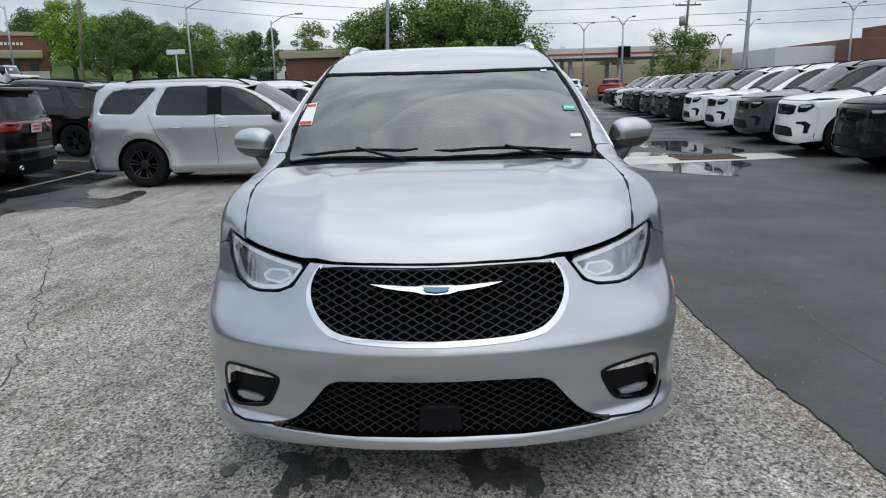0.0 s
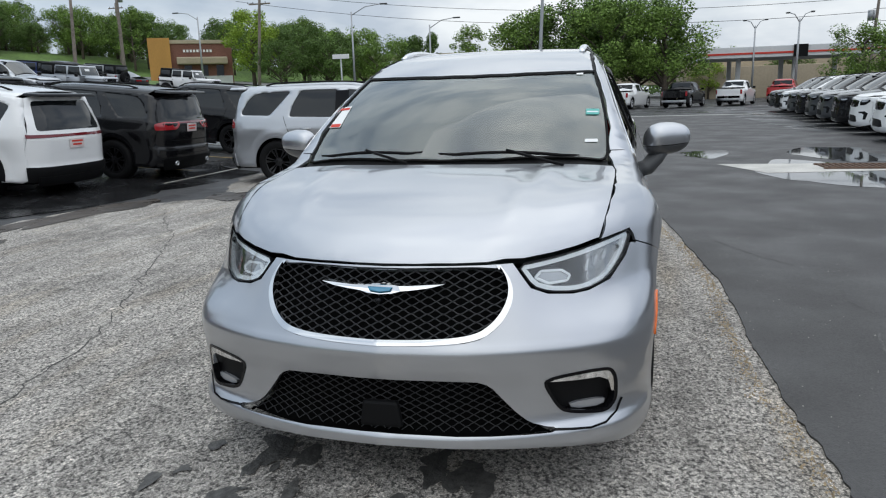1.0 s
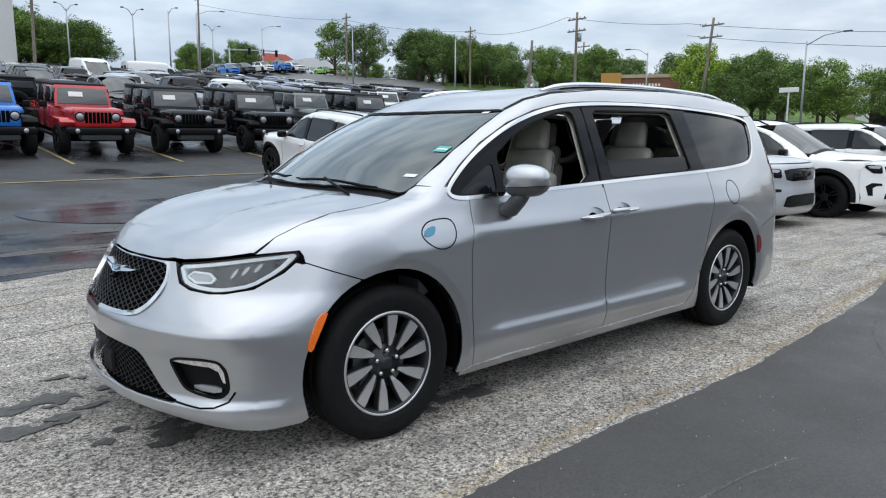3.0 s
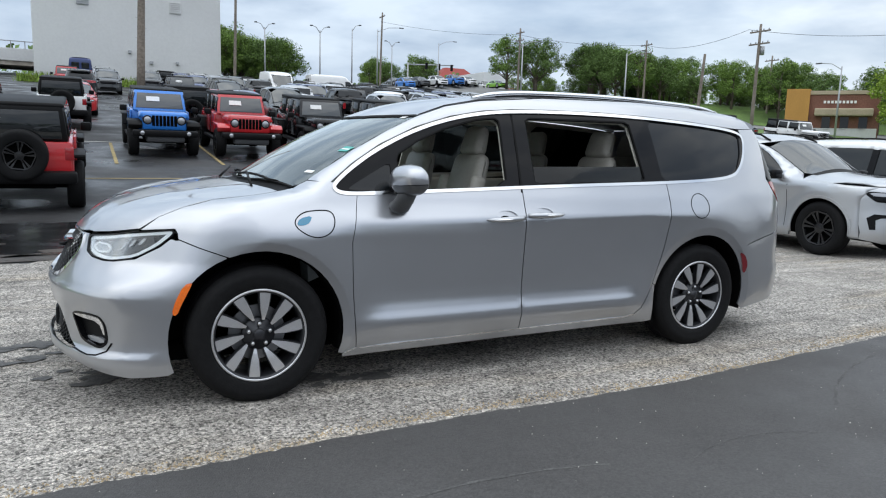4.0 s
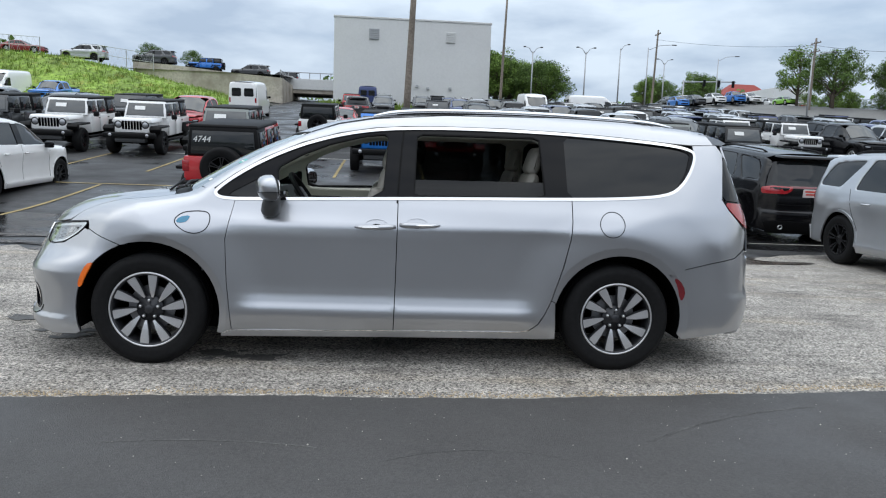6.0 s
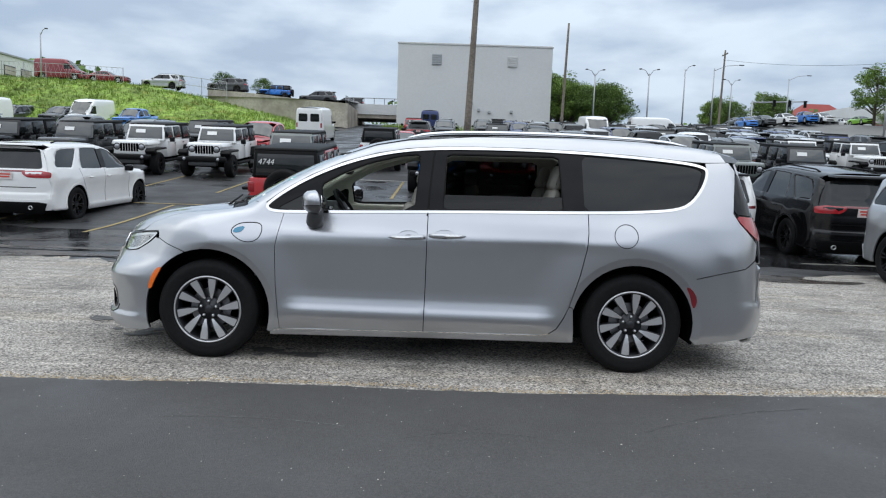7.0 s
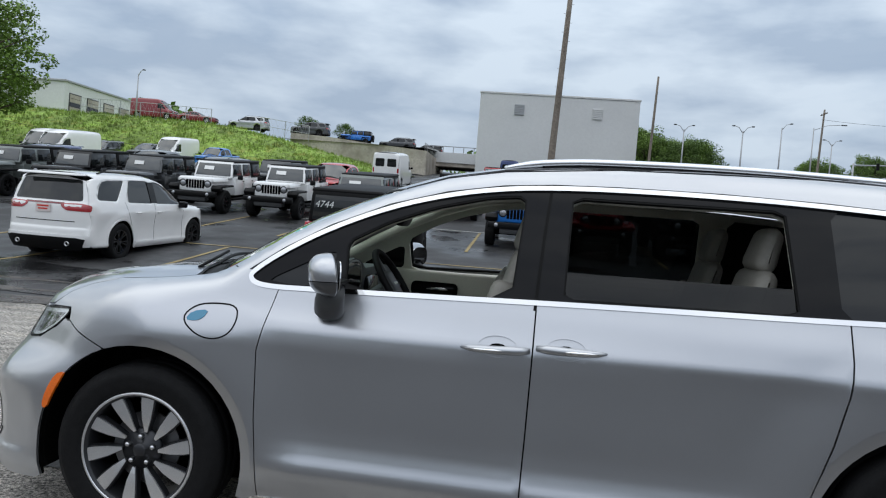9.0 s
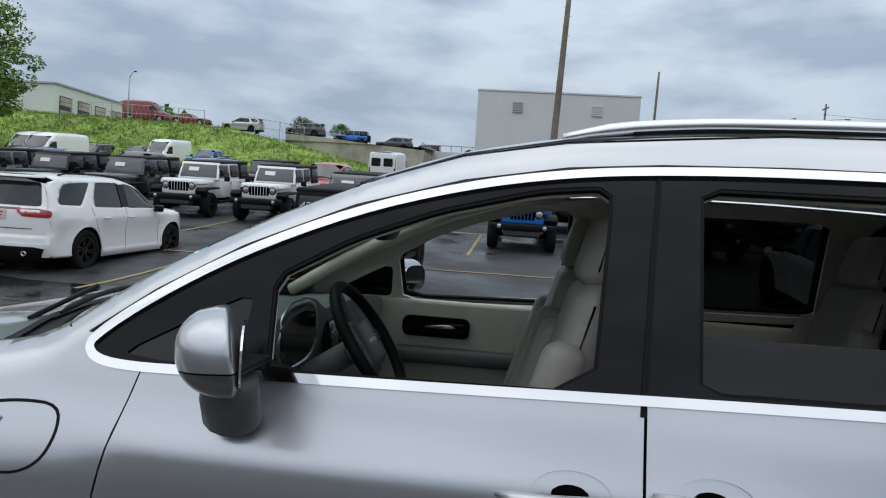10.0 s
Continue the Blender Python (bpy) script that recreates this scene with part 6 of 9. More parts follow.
SUV = {"wb": 3.04, "r": 0.39, "len": (-0.93, 4.13),
       "w": Curve((0.2, 0.86), (0.28, 0.925), (0.34, 0.945), (0.40, 0.938), (0.60, 0.930), (0.78, 0.944), (0.90, 0.962), (0.98, 0.968), (1.03, 0.958), (1.12, 0.938), (1.3, 0.882), (1.5, 0.818), (1.68, 0.752), (1.83, 0.66)),
       "in": Curve((-0.7, 0.03), (-0.2, 0.0), (3.0, 0.0), (3.6, 0.02), (4.2, 0.07)),
       "nose": Curve((0.2, -0.78), (0.28, -0.89), (0.40, -0.93), (0.58, -0.915), (0.70, -0.90), (0.90, -0.885), (1.0, -0.855), (1.08, -0.77), (1.15, -0.6)),
       "plan": Curve((0.0, 0.0), (0.4, 0.04), (0.62, 0.12), (0.75, 0.21), (0.85, 0.34), (0.92, 0.48), (1.0, 0.75)),
       "top": Curve((-1.1, 0.90), (-0.9, 1.03), (-0.7, 1.095), (-0.3, 1.145), (0.1, 1.175), (0.32, 1.20), (0.46, 1.275), (0.80, 1.485), (1.10, 1.655), (1.35, 1.735), (1.7, 1.775), (2.4, 1.79), (3.2, 1.785), (3.75, 1.765), (4.2, 1.74)),
       "tail": Curve((0.2, 3.98), (0.32, 4.09), (0.50, 4.15), (0.64, 4.145), (0.70, 4.115), (0.95, 4.12), (1.12, 4.11), (1.18, 4.07), (1.4, 3.985), (1.6, 3.90), (1.75, 3.85), (1.85, 3.80)),
       "tplan": Curve((0.0, 0.0), (0.5, 0.03), (0.7, 0.09), (0.82, 0.17), (0.92, 0.32), (1.0, 0.6)),
       "front_win": [(0.66, 1.145), (0.86, 1.315), (1.10, 1.475), (1.32, 1.575), (1.50, 1.622), (1.70, 1.64), (1.70, 1.16)],
       "rear_win": [(1.87, 1.165), (1.87, 1.645), (2.30, 1.65), (2.58, 1.645), (2.72, 1.40), (2.78, 1.19)],
       "quarter": [(3.16, 1.215), (2.98, 1.40), (2.76, 1.635), (3.30, 1.622), (3.50, 1.59), (3.62, 1.48), (3.74, 1.28), (3.70, 1.235)]}
GC = dict(SUV)
GC.update({"front_win": [(0.66, 1.10), (0.82, 1.27), (1.12, 1.46), (1.37, 1.555), (1.52, 1.575), (1.50, 1.095)],
           "rear_win": [(1.58, 1.095), (1.59, 1.580), (2.35, 1.588), (2.56, 1.575), (2.52, 1.25), (2.50, 1.095)],
           "wb": 2.96, "r": 0.385, "len": (-0.90, 4.02),
           "top": Curve((-1.1, 0.92), (-0.9, 1.04), (-0.7, 1.085), (-0.3, 1.125), (0.1, 1.15), (0.34, 1.18), (0.46, 1.26), (0.8, 1.48), (1.1, 1.655), (1.35, 1.725), (1.8, 1.755), (2.6, 1.755), (3.3, 1.735), (3.7, 1.70), (4.1, 1.64)),
           "tail": Curve((0.2, 3.9), (0.32, 3.98), (0.50, 4.02), (0.62, 4.0), (0.95, 4.0), (1.12, 3.96), (1.4, 3.82), (1.65, 3.70), (1.75, 3.66)),
           "quarter": [(2.62, 1.12), (2.60, 1.57), (3.35, 1.53), (3.52, 1.48), (3.36, 1.16), (3.30, 1.12)]})
PICKUP = dict(SUV)
PICKUP.update({"wb": 3.65, "r": 0.41, "len": (-0.95, 4.85),
               "in": Curve((-0.7, 0.03), (-0.2, 0.0), (3.0, 0.0), (4.3, 0.0), (4.9, 0.03)),
               "top": Curve((-1.1, 1.0), (-0.9, 1.12), (-0.7, 1.17), (-0.3, 1.20), (0.3, 1.23), (0.50, 1.26), (0.62, 1.34), (1.0, 1.62), (1.25, 1.79), (1.5, 1.86), (2.0, 1.88), (2.6, 1.85), (2.78, 1.78), (2.9, 1.45), (2.98, 1.32), (3.2, 1.30), (4.9, 1.30)),
               "w": Curve((0.2, 0.86), (0.35, 0.93), (0.60, 0.955), (1.05, 0.965), (1.22, 0.955), (1.35, 0.90), (1.6, 0.80), (1.8, 0.70), (1.95, 0.6)),
               "nose": Curve((0.2, -0.82), (0.30, -0.92), (0.45, -0.95), (0.9, -0.93), (1.1, -0.89), (1.2, -0.75)),
               "tail": Curve((0.2, 4.75), (0.4, 4.85), (0.6, 4.83), (1.25, 4.83), (1.4, 4.8), (1.9, 4.6)),
               "front_win": [(0.80, 1.26), (1.0, 1.45), (1.25, 1.64), (1.45, 1.70), (1.62, 1.71), (1.62, 1.25)],
               "rear_win": [(1.72, 1.25), (1.72, 1.71), (2.3, 1.71), (2.55, 1.67), (2.60, 1.25)], "quarter": None})
CARGO = dict(SUV)
CARGO.update({"wb": 3.9, "r": 0.37, "len": (-0.95, 4.95), "flare": 0.0, "bow": 0.1,
              "in": Curve((-0.7, 0.04), (-0.2, 0.01), (0.5, 0.0), (4.6, 0.0), (5.0, 0.02)),
              "w": Curve((0.2, 0.88), (0.35, 0.98), (0.8, 1.0), (1.3, 0.99), (1.9, 0.95), (2.3, 0.90), (2.5, 0.84)),
              "top": Curve((-1.1, 0.9), (-0.9, 1.08), (-0.6, 1.20), (-0.15, 1.36), (0.2, 1.66), (0.6, 2.05), (0.95, 2.35), (1.2, 2.47), (1.8, 2.52), (3.5, 2.52), (5.0, 2.48)),
              "tail": Curve((0.2, 4.85), (0.4, 4.95), (0.6, 4.93), (2.0, 4.90), (2.4, 4.84), (2.6, 4.75)),
              "tplan": Curve((0.0, 0.0), (0.8, 0.02), (0.95, 0.12), (1.05, 0.4)),
              "front_win": [(0.30, 1.28), (0.62, 1.72), (0.85, 1.88), (1.25, 1.90), (1.25, 1.25)], "rear_win": None, "quarter": None})
COUPE = dict(SUV)
COUPE.update({"wb": 2.95, "r": 0.36, "len": (-0.95, 4.05),
              "w": Curve((0.15, 0.86), (0.25, 0.91), (0.5, 0.945), (0.75, 0.955), (0.88, 0.93), (0.98, 0.87), (1.2, 0.76), (1.38, 0.64), (1.5, 0.55)),
              "nose": Curve((0.15, -0.8), (0.25, -0.92), (0.45, -0.95), (0.65, -0.93), (0.8, -0.86), (0.88, -0.7)),
              "top": Curve((-1.1, 0.66), (-0.9, 0.80), (-0.6, 0.89), (0.0, 0.95), (0.5, 0.985), (0.65, 1.03), (1.0, 1.22), (1.4, 1.38), (1.8, 1.44), (2.3, 1.42), (2.8, 1.28), (3.3, 1.10), (3.6, 1.04), (4.1, 1.0)),
              "tail": Curve((0.15, 3.9), (0.3, 4.02), (0.5, 4.06), (0.8, 4.05), (0.95, 4.0), (1.1, 3.85), (1.4, 3.4)),
              "front_win": [(0.98, 0.96), (1.2, 1.13), (1.5, 1.27), (1.85, 1.32), (2.1, 1.31), (2.1, 0.95)],
              "rear_win": [(2.18, 0.96), (2.18, 1.30), (2.5, 1.25), (2.85, 1.08), (2.75, 0.97)], "quarter": None})


def make_car(c, kind, label, category, body, rim, fine, spokes=5, cladding=False, name=None):
    """A parked car: shell panels, glass, lamps and wheels. Local x runs from nose to tail."""
    root = thing(name or kind, label, category)
    sh = car_shell(c)
    x0, x1, wb, r = c["len"][0], c["len"][1], c["wb"], c["r"]
    st = (0.08, 0.035) if fine else (0.22, 0.16)
    aF, aR = arc(0, r, r + 0.055, -12, 192, 18), arc(wb, r, r + 0.055, -12, 192, 18)
    wins = [round_corners(w, 0.05) for w in (c["front_win"], c["rear_win"], c["quarter"]) if w]
    if c is PICKUP:
        gate = [(-0.80, 0.72), (-0.80, 1.22), (0.80, 1.22), (0.80, 0.72)]
    elif c is CARGO:
        gate = [(-0.90, 0.5), (-0.90, 2.2), (-0.7, 2.42), (0.7, 2.42), (0.90, 2.2), (0.90, 0.5)]
    elif c is COUPE:
        gate = [(-0.78, 0.50), (-0.75, 0.90), (0.75, 0.90), (0.78, 0.50)]
    else:
        gate = [(-0.84, 0.52), (-0.86, 0.8), (-0.82, 1.05), (-0.755, 1.35), (-0.665, 1.60), (-0.3, 1.675), (0.3, 1.675), (0.665, 1.60), (0.755, 1.35), (0.82, 1.05), (0.86, 0.8), (0.84, 0.52)]
    ge = sh.lay(np.array([(min(y, -0.02), z) for y, z in gate if y < -0.5][::-1]), "rear")
    tail_e = [(p[0], p[2]) for p in ge] + [(ge[-1][0] + 0.01, 0.36)]
    fas = [(-0.68, 1.02), (-0.80, 0.97), (-0.86, 0.85), (-0.87, 0.5), (-0.85, 0.30), (-0.6, 0.24), (0.6, 0.24), (0.85, 0.30), (0.87, 0.5), (0.86, 0.85), (0.80, 0.97), (0.68, 1.02)]
    if c is COUPE:
        fas = [(y, 0.24 + (z - 0.24) * 0.72) for y, z in fas]
    fe = sh.lay(np.array(fas[:5][::-1]), "front")
    nose_l = [(p[0], p[2]) for p in fe]
    topz = [(x, float(c["top"](x - 0.05)) - 0.105) for x in np.linspace(-0.30, x1 - 0.45, 26)]
    zb = 0.30
    side = [(x1 - 0.30, zb)] + aR + [(wb - r - 0.1, zb - 0.02), (r + 0.1, zb - 0.02)] + aF + nose_l + topz + tail_e
    for mi in (False, True):
        sh.panel("body_side", dense(side, 0.12), body, root, holes=wins, step=st, mirror=mi, weld=True)
        for w in wins:
            sh.panel("side_window", inset(w, -0.004), M_CARGLASS, root, step=(0.3, 0.2), off=-0.008, thick=0.004, mirror=mi)
        if fine:
            belt_z = 1.10 if c is SUV else 1.06
            for xs in ((0.60, wins[0][:, 0].max() + 0.08), (wins[0][:, 0].max() + 0.10, 2.60)):
                lo = 0.36
                strip_on(sh, "door_seam", [(xs[1] + (0.26 * max(0.0, (z - 0.62) / 0.5) ** 0.7 if c is SUV and xs[1] > 2.4 else 0.0), z) for z in np.linspace(lo, belt_z + (0.10 if c is SUV else 0.0), 12)], "side", 0.008, M_RUBBER, root, off=0.0015, thick=0.002, mirror=mi)
                hb = bmesh.new()
                hx = xs[1] - 0.16
                yy = float(sh.lay(np.array([[hx, 0.98]]), "side")[0][1]) * (-1 if mi else 1)
                sg = -1 if yy < 0 else 1
                add_tube(hb, [(hx - 0.10, yy, 0.98), (hx - 0.05, yy + sg * 0.03, 0.98), (hx + 0.05, yy + sg * 0.03, 0.98), (hx + 0.10, yy, 0.98)], 0.013, 8)
                part("door_handle", hb, body, root, smooth=True)
            strip_on(sh, "door_seam", [(0.56, z) for z in np.linspace(0.36, belt_z, 8)], "side", 0.008, M_RUBBER, root, off=0.0015, thick=0.002, mirror=mi)
            for cx in (0, wb):
                sh.panel("wheel_arch_trim", arc(cx, r, r + (0.125 if cladding else 0.085), -8, 188, 20) + arc(cx, r, r + 0.05, 188, -8, 20), M_BLKPLASTIC if cladding else body, root, step=(9, 9), off=0.012, thick=0.02, mirror=mi)
        sh.panel("sill_trim", dense([(r + 0.08, 0.25), (wb - r - 0.08, 0.25), (wb - r - 0.08, 0.37), (r + 0.08, 0.37)], 0.1), M_BLKPLASTIC if cladding else body, root, step=(0.3, 0.03), off=0.022, thick=0.03, mirror=mi)
    if c in (SUV, GC):
        for mi in (False, True):
            for k in range(2):
                a, b = np.array((c["front_win"], c["rear_win"])[k]), np.array((c["rear_win"], c["quarter"])[k])
                if k == 1 and c is SUV:
                    continue
                xa, xb = a[:, 0].max(), b[:, 0].min()
                z0, z1 = (1.18, 1.625) if c is SUV else (1.115, 1.562)
                sh.panel("pillar_cover", dense([(xa - 0.03, z0), (xa - 0.03, z1), (xb + 0.03, z1), (xb + 0.03, z0)], 0.05), M_GLOSSBLK, root, step=(0.2, 0.05), off=0.004, thick=0.006, mirror=mi)
    ws = 0.30 if c is not COUPE else 0.5
    if c is PICKUP:
        ws = 0.5
    if c is CARGO:
        ws = -0.30
    e3 = sh.lay(np.array([(x, z) for x, z in topz]), "side")
    ed = [(p[0], p[1]) for p in e3]
    xs_t = {"coupe": 1.35}.get(kind, 1.12) if c is not CARGO else 0.80
    if c is PICKUP:
        xs_t = 1.28
    nose_e = sh.lay(np.array([(-y, 1.02 if c is not COUPE else 0.80) for y in (0.0, 0.3, 0.55, 0.68)]), "front")
    hd = [(p[0] + 0.02, p[1]) for p in nose_e] + [e for e in ed if -0.28 < e[0] < ws + 0.1] + [(ws + 0.08, -0.6), (ws, 0.0)]
    rf = [(xs_t, 0.0), (xs_t + 0.05, -0.4)] + [e for e in ed if e[0] > xs_t + 0.13] + [(x1 - 0.42, -0.3), (x1 - 0.40, 0.0)]
    sc = [(ws + 0.01, 0.0), (ws + 0.09, -0.6)] + [(a, b + 0.02) for a, b in ed if ws + 0.12 < a < xs_t + 0.1] + [(xs_t + 0.045, -0.4), (xs_t - 0.01, 0.0)]

    def mirrored(h):
        return h[:] + [(x, -y) for x, y in h[::-1] if abs(y) > 1e-6]
    sh.panel("bonnet", dense(mirrored(hd), 0.15), body, root, way="top", step=st)
    if c is SUV and fine:
        sh.panel("bonnet_scoop", rounded([(-0.32, -0.17), (-0.24, -0.20), (-0.20, 0.0), (-0.24, 0.20), (-0.32, 0.17), (-0.35, 0.0)], 1), M_BLKPLASTIC, root, way="top", step=(0.06, 0.06), off=0.006, thick=0.012)
    sh.panel("roof", dense(mirrored(rf), 0.2), body, root, way="top", step=(0.25, 0.2))
    sh.panel("windscreen", dense(mirrored(sc), 0.2), M_CARSCREEN, root, way="top", step=(0.2, 0.2), off=-0.004, thick=0.004)
    strip_on(sh, "wiper_cowl", [(ws + 0.05, y) for y in np.linspace(-0.66, 0.66, 9)], "top", 0.10, M_BLKPLASTIC, root, off=0.004, thick=0.01)
    # nose
    gz0, gz1 = (0.76, 0.95) if c is not COUPE else (0.60, 0.74)
    gr = rounded([(-0.56, gz1), (-0.50, gz0), (0.50, gz0), (0.56, gz1)], 1, 0.12)
    lamp = [rounded([(s * 0.60, gz1), (s * 0.59, gz0 + 0.05), (s * 0.75, gz0 + 0.06), (s * 0.83, gz1 - 0.03), (s * 0.80, gz1 + 0.015)], 1, 0.15) for s in (-1, 1)]
    inl = rounded([(-0.50, 0.55), (-0.58, 0.36), (0.58, 0.36), (0.50, 0.55)], 1, 0.12)
    if c is COUPE:
        inl = inl * (1, 0.8)
    sh.panel("front_bumper", dense(fas, 0.08), body, root, way="front", holes=[inset(gr, 0.0)] + [inl], step=st, thick=0.02)
    sh.panel("grille", inset(gr, -0.005), M_GLOSSBLK, root, way="front", step=(0.2, 0.1), off=-0.018)
    sh.panel("lower_intake", inset(inl, -0.005), M_BLKPLASTIC, root, way="front", step=(0.2, 0.1), off=-0.03)
    for s, lp in zip((-1, 1), lamp):
        hl = sh.panel("headlamp", lp, M_GLOSSBLK, root, way="front", step=(0.08, 0.06), off=0.006, thick=0.02)
        sh.panel("headlamp_glow_strip", [(s * 0.62, gz1 - 0.03), (s * 0.66, gz1 - 0.055), (s * 0.76, gz1 - 0.05), (s * 0.80, gz1 - 0.02), (s * 0.78, gz1 - 0.005), (s * 0.64, gz1 - 0.008)], M_LAMPGREY, hl, way="front", step=(9, 9), off=0.010, thick=0.006)
        if fine:
            sh.panel("bumper_vent", dense([(s * 0.60, 0.645), (s * 0.76, 0.655), (s * 0.82, 0.60), (s * 0.80, 0.44), (s * 0.75, 0.44), (s * 0.75, 0.57), (s * 0.70, 0.60), (s * 0.60, 0.605)], 0.04), M_BLKPLASTIC, root, way="front", step=(9, 9), off=0.003, thick=0.01)
    # tail
    rw = None
    if c in (SUV, GC):
        rw = round_corners([(-0.72, 1.20), (-0.615, 1.62), (0.615, 1.62), (0.72, 1.20)] if c is SUV else [(-0.70, 1.11), (-0.595, 1.56), (0.595, 1.56), (0.70, 1.11)], 0.06)
    sh.panel("tailgate", dense(gate, 0.12), body, root, way="rear", holes=[rw] if rw is not None else (), step=st)
    if rw is not None:
        sh.panel("rear_window", inset(rw, -0.004), M_CARGLASS, root, way="rear", step=(0.2, 0.15), off=-0.006, thick=0.004)
        if c is GC:
            sh.panel("tail_lamp", dense([(-0.84, 1.055), (0.84, 1.055), (0.84, 1.0), (0.40, 1.012), (-0.40, 1.012), (-0.84, 1.0)], 0.06), M_DKRED_LENS, root, way="rear", step=(0.2, 0.2), off=0.006, thick=0.02)
        else:
            for s in (-1, 1):
                sh.panel("tail_lamp", dense(round_corners([(s * 0.34, 1.150), (s * 0.36, 1.085), (s * 0.46, 1.020), (s * 0.86, 1.005), (s * 0.865, 1.125), (s * 0.70, 1.160)], 0.03), 0.05), M_REDLENS, root, way="rear", step=(0.12, 0.1), off=0.008, thick=0.02)
            sh.panel("lamp_bar", dense([(-0.40, 1.165), (0.40, 1.165), (0.36, 1.13), (-0.36, 1.13)], 0.06), M_DKRED_LENS, root, way="rear", step=(0.2, 0.2), off=0.006, thick=0.01)
        pl = bmesh.new()
        px = float(sh.lay(np.array([[0.0, 0.90]]), "rear")[0][0])
        pz0 = 1.045 if c is SUV else 0.90
        add_box(pl, (0.012, 0.31, 0.155), (px + 0.012, 0, pz0), 0.004)
        plate = part("number_plate", pl, M_PLATE, root, "pale dealer plate with plain red bars")
        for k, (pw, pz) in enumerate(((0.24, 0.035), (0.20, -0.02))):
            pb = bmesh.new()
            add_box(pb, (0.004, pw, 0.028), (px + 0.020, 0, pz0 + pz), 0.0)
            part("plate_bar", pb, M_REDINK, plate)
        sp = bmesh.new()
        add_box(sp, (0.34, 1.24, 0.045), (float(sh.lay(np.array([[0.0, 1.58]]), "rear")[0][0]) + 0.0, 0, 1.715 if c is SUV else 1.655), 0.015, taper=(0.9, 0.96))
        part("spoiler", sp, body if c is SUV else M_GLOSSBLK, root, angle=50)
    else:
        for s in (-1, 1):
            zt = 1.0 if c is PICKUP else (1.25 if c is CARGO else 0.76)
            hh = 0.16 if c is not COUPE else 0.06
            yc = 0.86 if c is not COUPE else 0.5
            ww = 0.05 if c is not COUPE else 0.25
            sh.panel("tail_lamp", rounded([(s * (yc - ww), zt - hh), (s * (yc + ww), zt - hh), (s * (yc + ww), zt + hh), (s * (yc - ww), zt + hh)], 1, 0.1), M_REDLENS, root, way="rear", step=(0.1, 0.1), off=0.006, thick=0.02)
        if c is CARGO:
            for s in (-1, 1):
                sh.panel("rear_window", rounded([(s * 0.10, 1.50), (s * 0.10, 2.05), (s * 0.72, 2.05), (s * 0.74, 1.50)], 1, 0.1), M_CARGLASS, root, way="rear", step=(0.2, 0.2), off=0.003, thick=0.004)
    rb = [(-0.84, 0.32), (-0.86, 0.55), (0.86, 0.55), (0.84, 0.32)]
    sh.panel("rear_bumper", dense(rb, 0.12), M_BLKPLASTIC if (cladding or c in (SUV,) and False) else (M_SATIN if c is PICKUP else body), root, way="rear", step=st, off=0.02, thick=0.04)
    sh.panel("rear_valance", dense([(-0.70, 0.26), (-0.74, 0.40), (0.74, 0.40), (0.70, 0.26)], 0.12), M_BLKPLASTIC, root, way="rear", step=st, off=0.03, thick=0.04)
    if c is SUV and fine:
        sh.panel("rear_diffuser", dense([(-0.72, 0.27), (-0.80, 0.47), (-0.66, 0.50), (0.66, 0.50), (0.80, 0.47), (0.72, 0.27)], 0.1), M_BLKPLASTIC, root, way="rear", step=st, off=0.034, thick=0.04)
        sh.panel("gate_seam", dense([(-0.62, 0.815), (0.62, 0.815), (0.62, 0.80), (-0.62, 0.80)], 0.1), M_BLKPLASTIC, root, way="rear", step=(9, 9), off=0.004, thick=0.006)
        for s in (-1, 1):
            b = bmesh.new()
            add_lathe(b, [(0.030, -0.06), (0.042, -0.06), (0.045, 0.02), (0.034, 0.02), (0.030, -0.06)], 16, "x", (4.13, s * 0.52, 0.38))
            part("exhaust_tip", fix(b), M_SATIN, root, smooth=True)
    if c is PICKUP:
        b = bmesh.new()
        add_box(b, (1.75, 1.60, 0.04), (3.92, 0, 1.305), 0.01)
        part("bed_cover", b, M_BLKPLASTIC, root)
        bw = bmesh.new()
        add_box(bw, (0.02, 1.3, 0.34), (2.84, 0, 1.58), 0.005, Euler((0, radians(-18), 0)).to_matrix())
        part("rear_window", bw, M_CARGLASS, root)
    # mirrors, rails, wheels, floor
    mx = {"pickup": 0.85, "cargo_van": 0.35, "coupe": 1.05}.get(kind, 0.72)
    mz = {"pickup": 1.30, "cargo_van": 1.40, "coupe": 0.97}.get(kind, 1.14)
    for s in (-1, 1):
        b = bmesh.new()
        add_box(b, (0.13, 0.20, 0.15), (mx, s * 1.04, mz), 0.045, segs=3)
        add_box(b, (0.08, 0.14, 0.04), (mx, s * 0.93, mz - 0.05), 0.01)
        part("door_mirror", b, M_GLOSSBLK, root, angle=50)
        if c in (SUV, GC):
            b = bmesh.new()
            xs = np.linspace(1.25, 3.35, 12)
            bs = sh.lay(np.stack([xs, np.full(12, s * 0.56)], 1), "top")
            add_tube(b, [(q[0], q[1], q[2] + 0.035 * min(1, min(i, 11 - i) / 1.0)) for i, q in enumerate(bs)], 0.016, 6)
            part("roof_rail", b, M_BLKPLASTIC, root, smooth=True)
        for xw in (0.0, wb):
            simple_wheel(root, (xw, s * 0.825, r), s, r, 0.255, r * 0.655, spokes, rim)
    b = bmesh.new()
    add_box(b, (x1 - x0 - 0.5, 1.45, 0.16), ((x0 + x1) / 2, 0, 0.34), 0.03)
    add_box(b, (0.4, 1.2, 0.45), (x0 + 0.40, 0, 0.55), 0.03)
    part("underbody", b, M_UNDER, root)
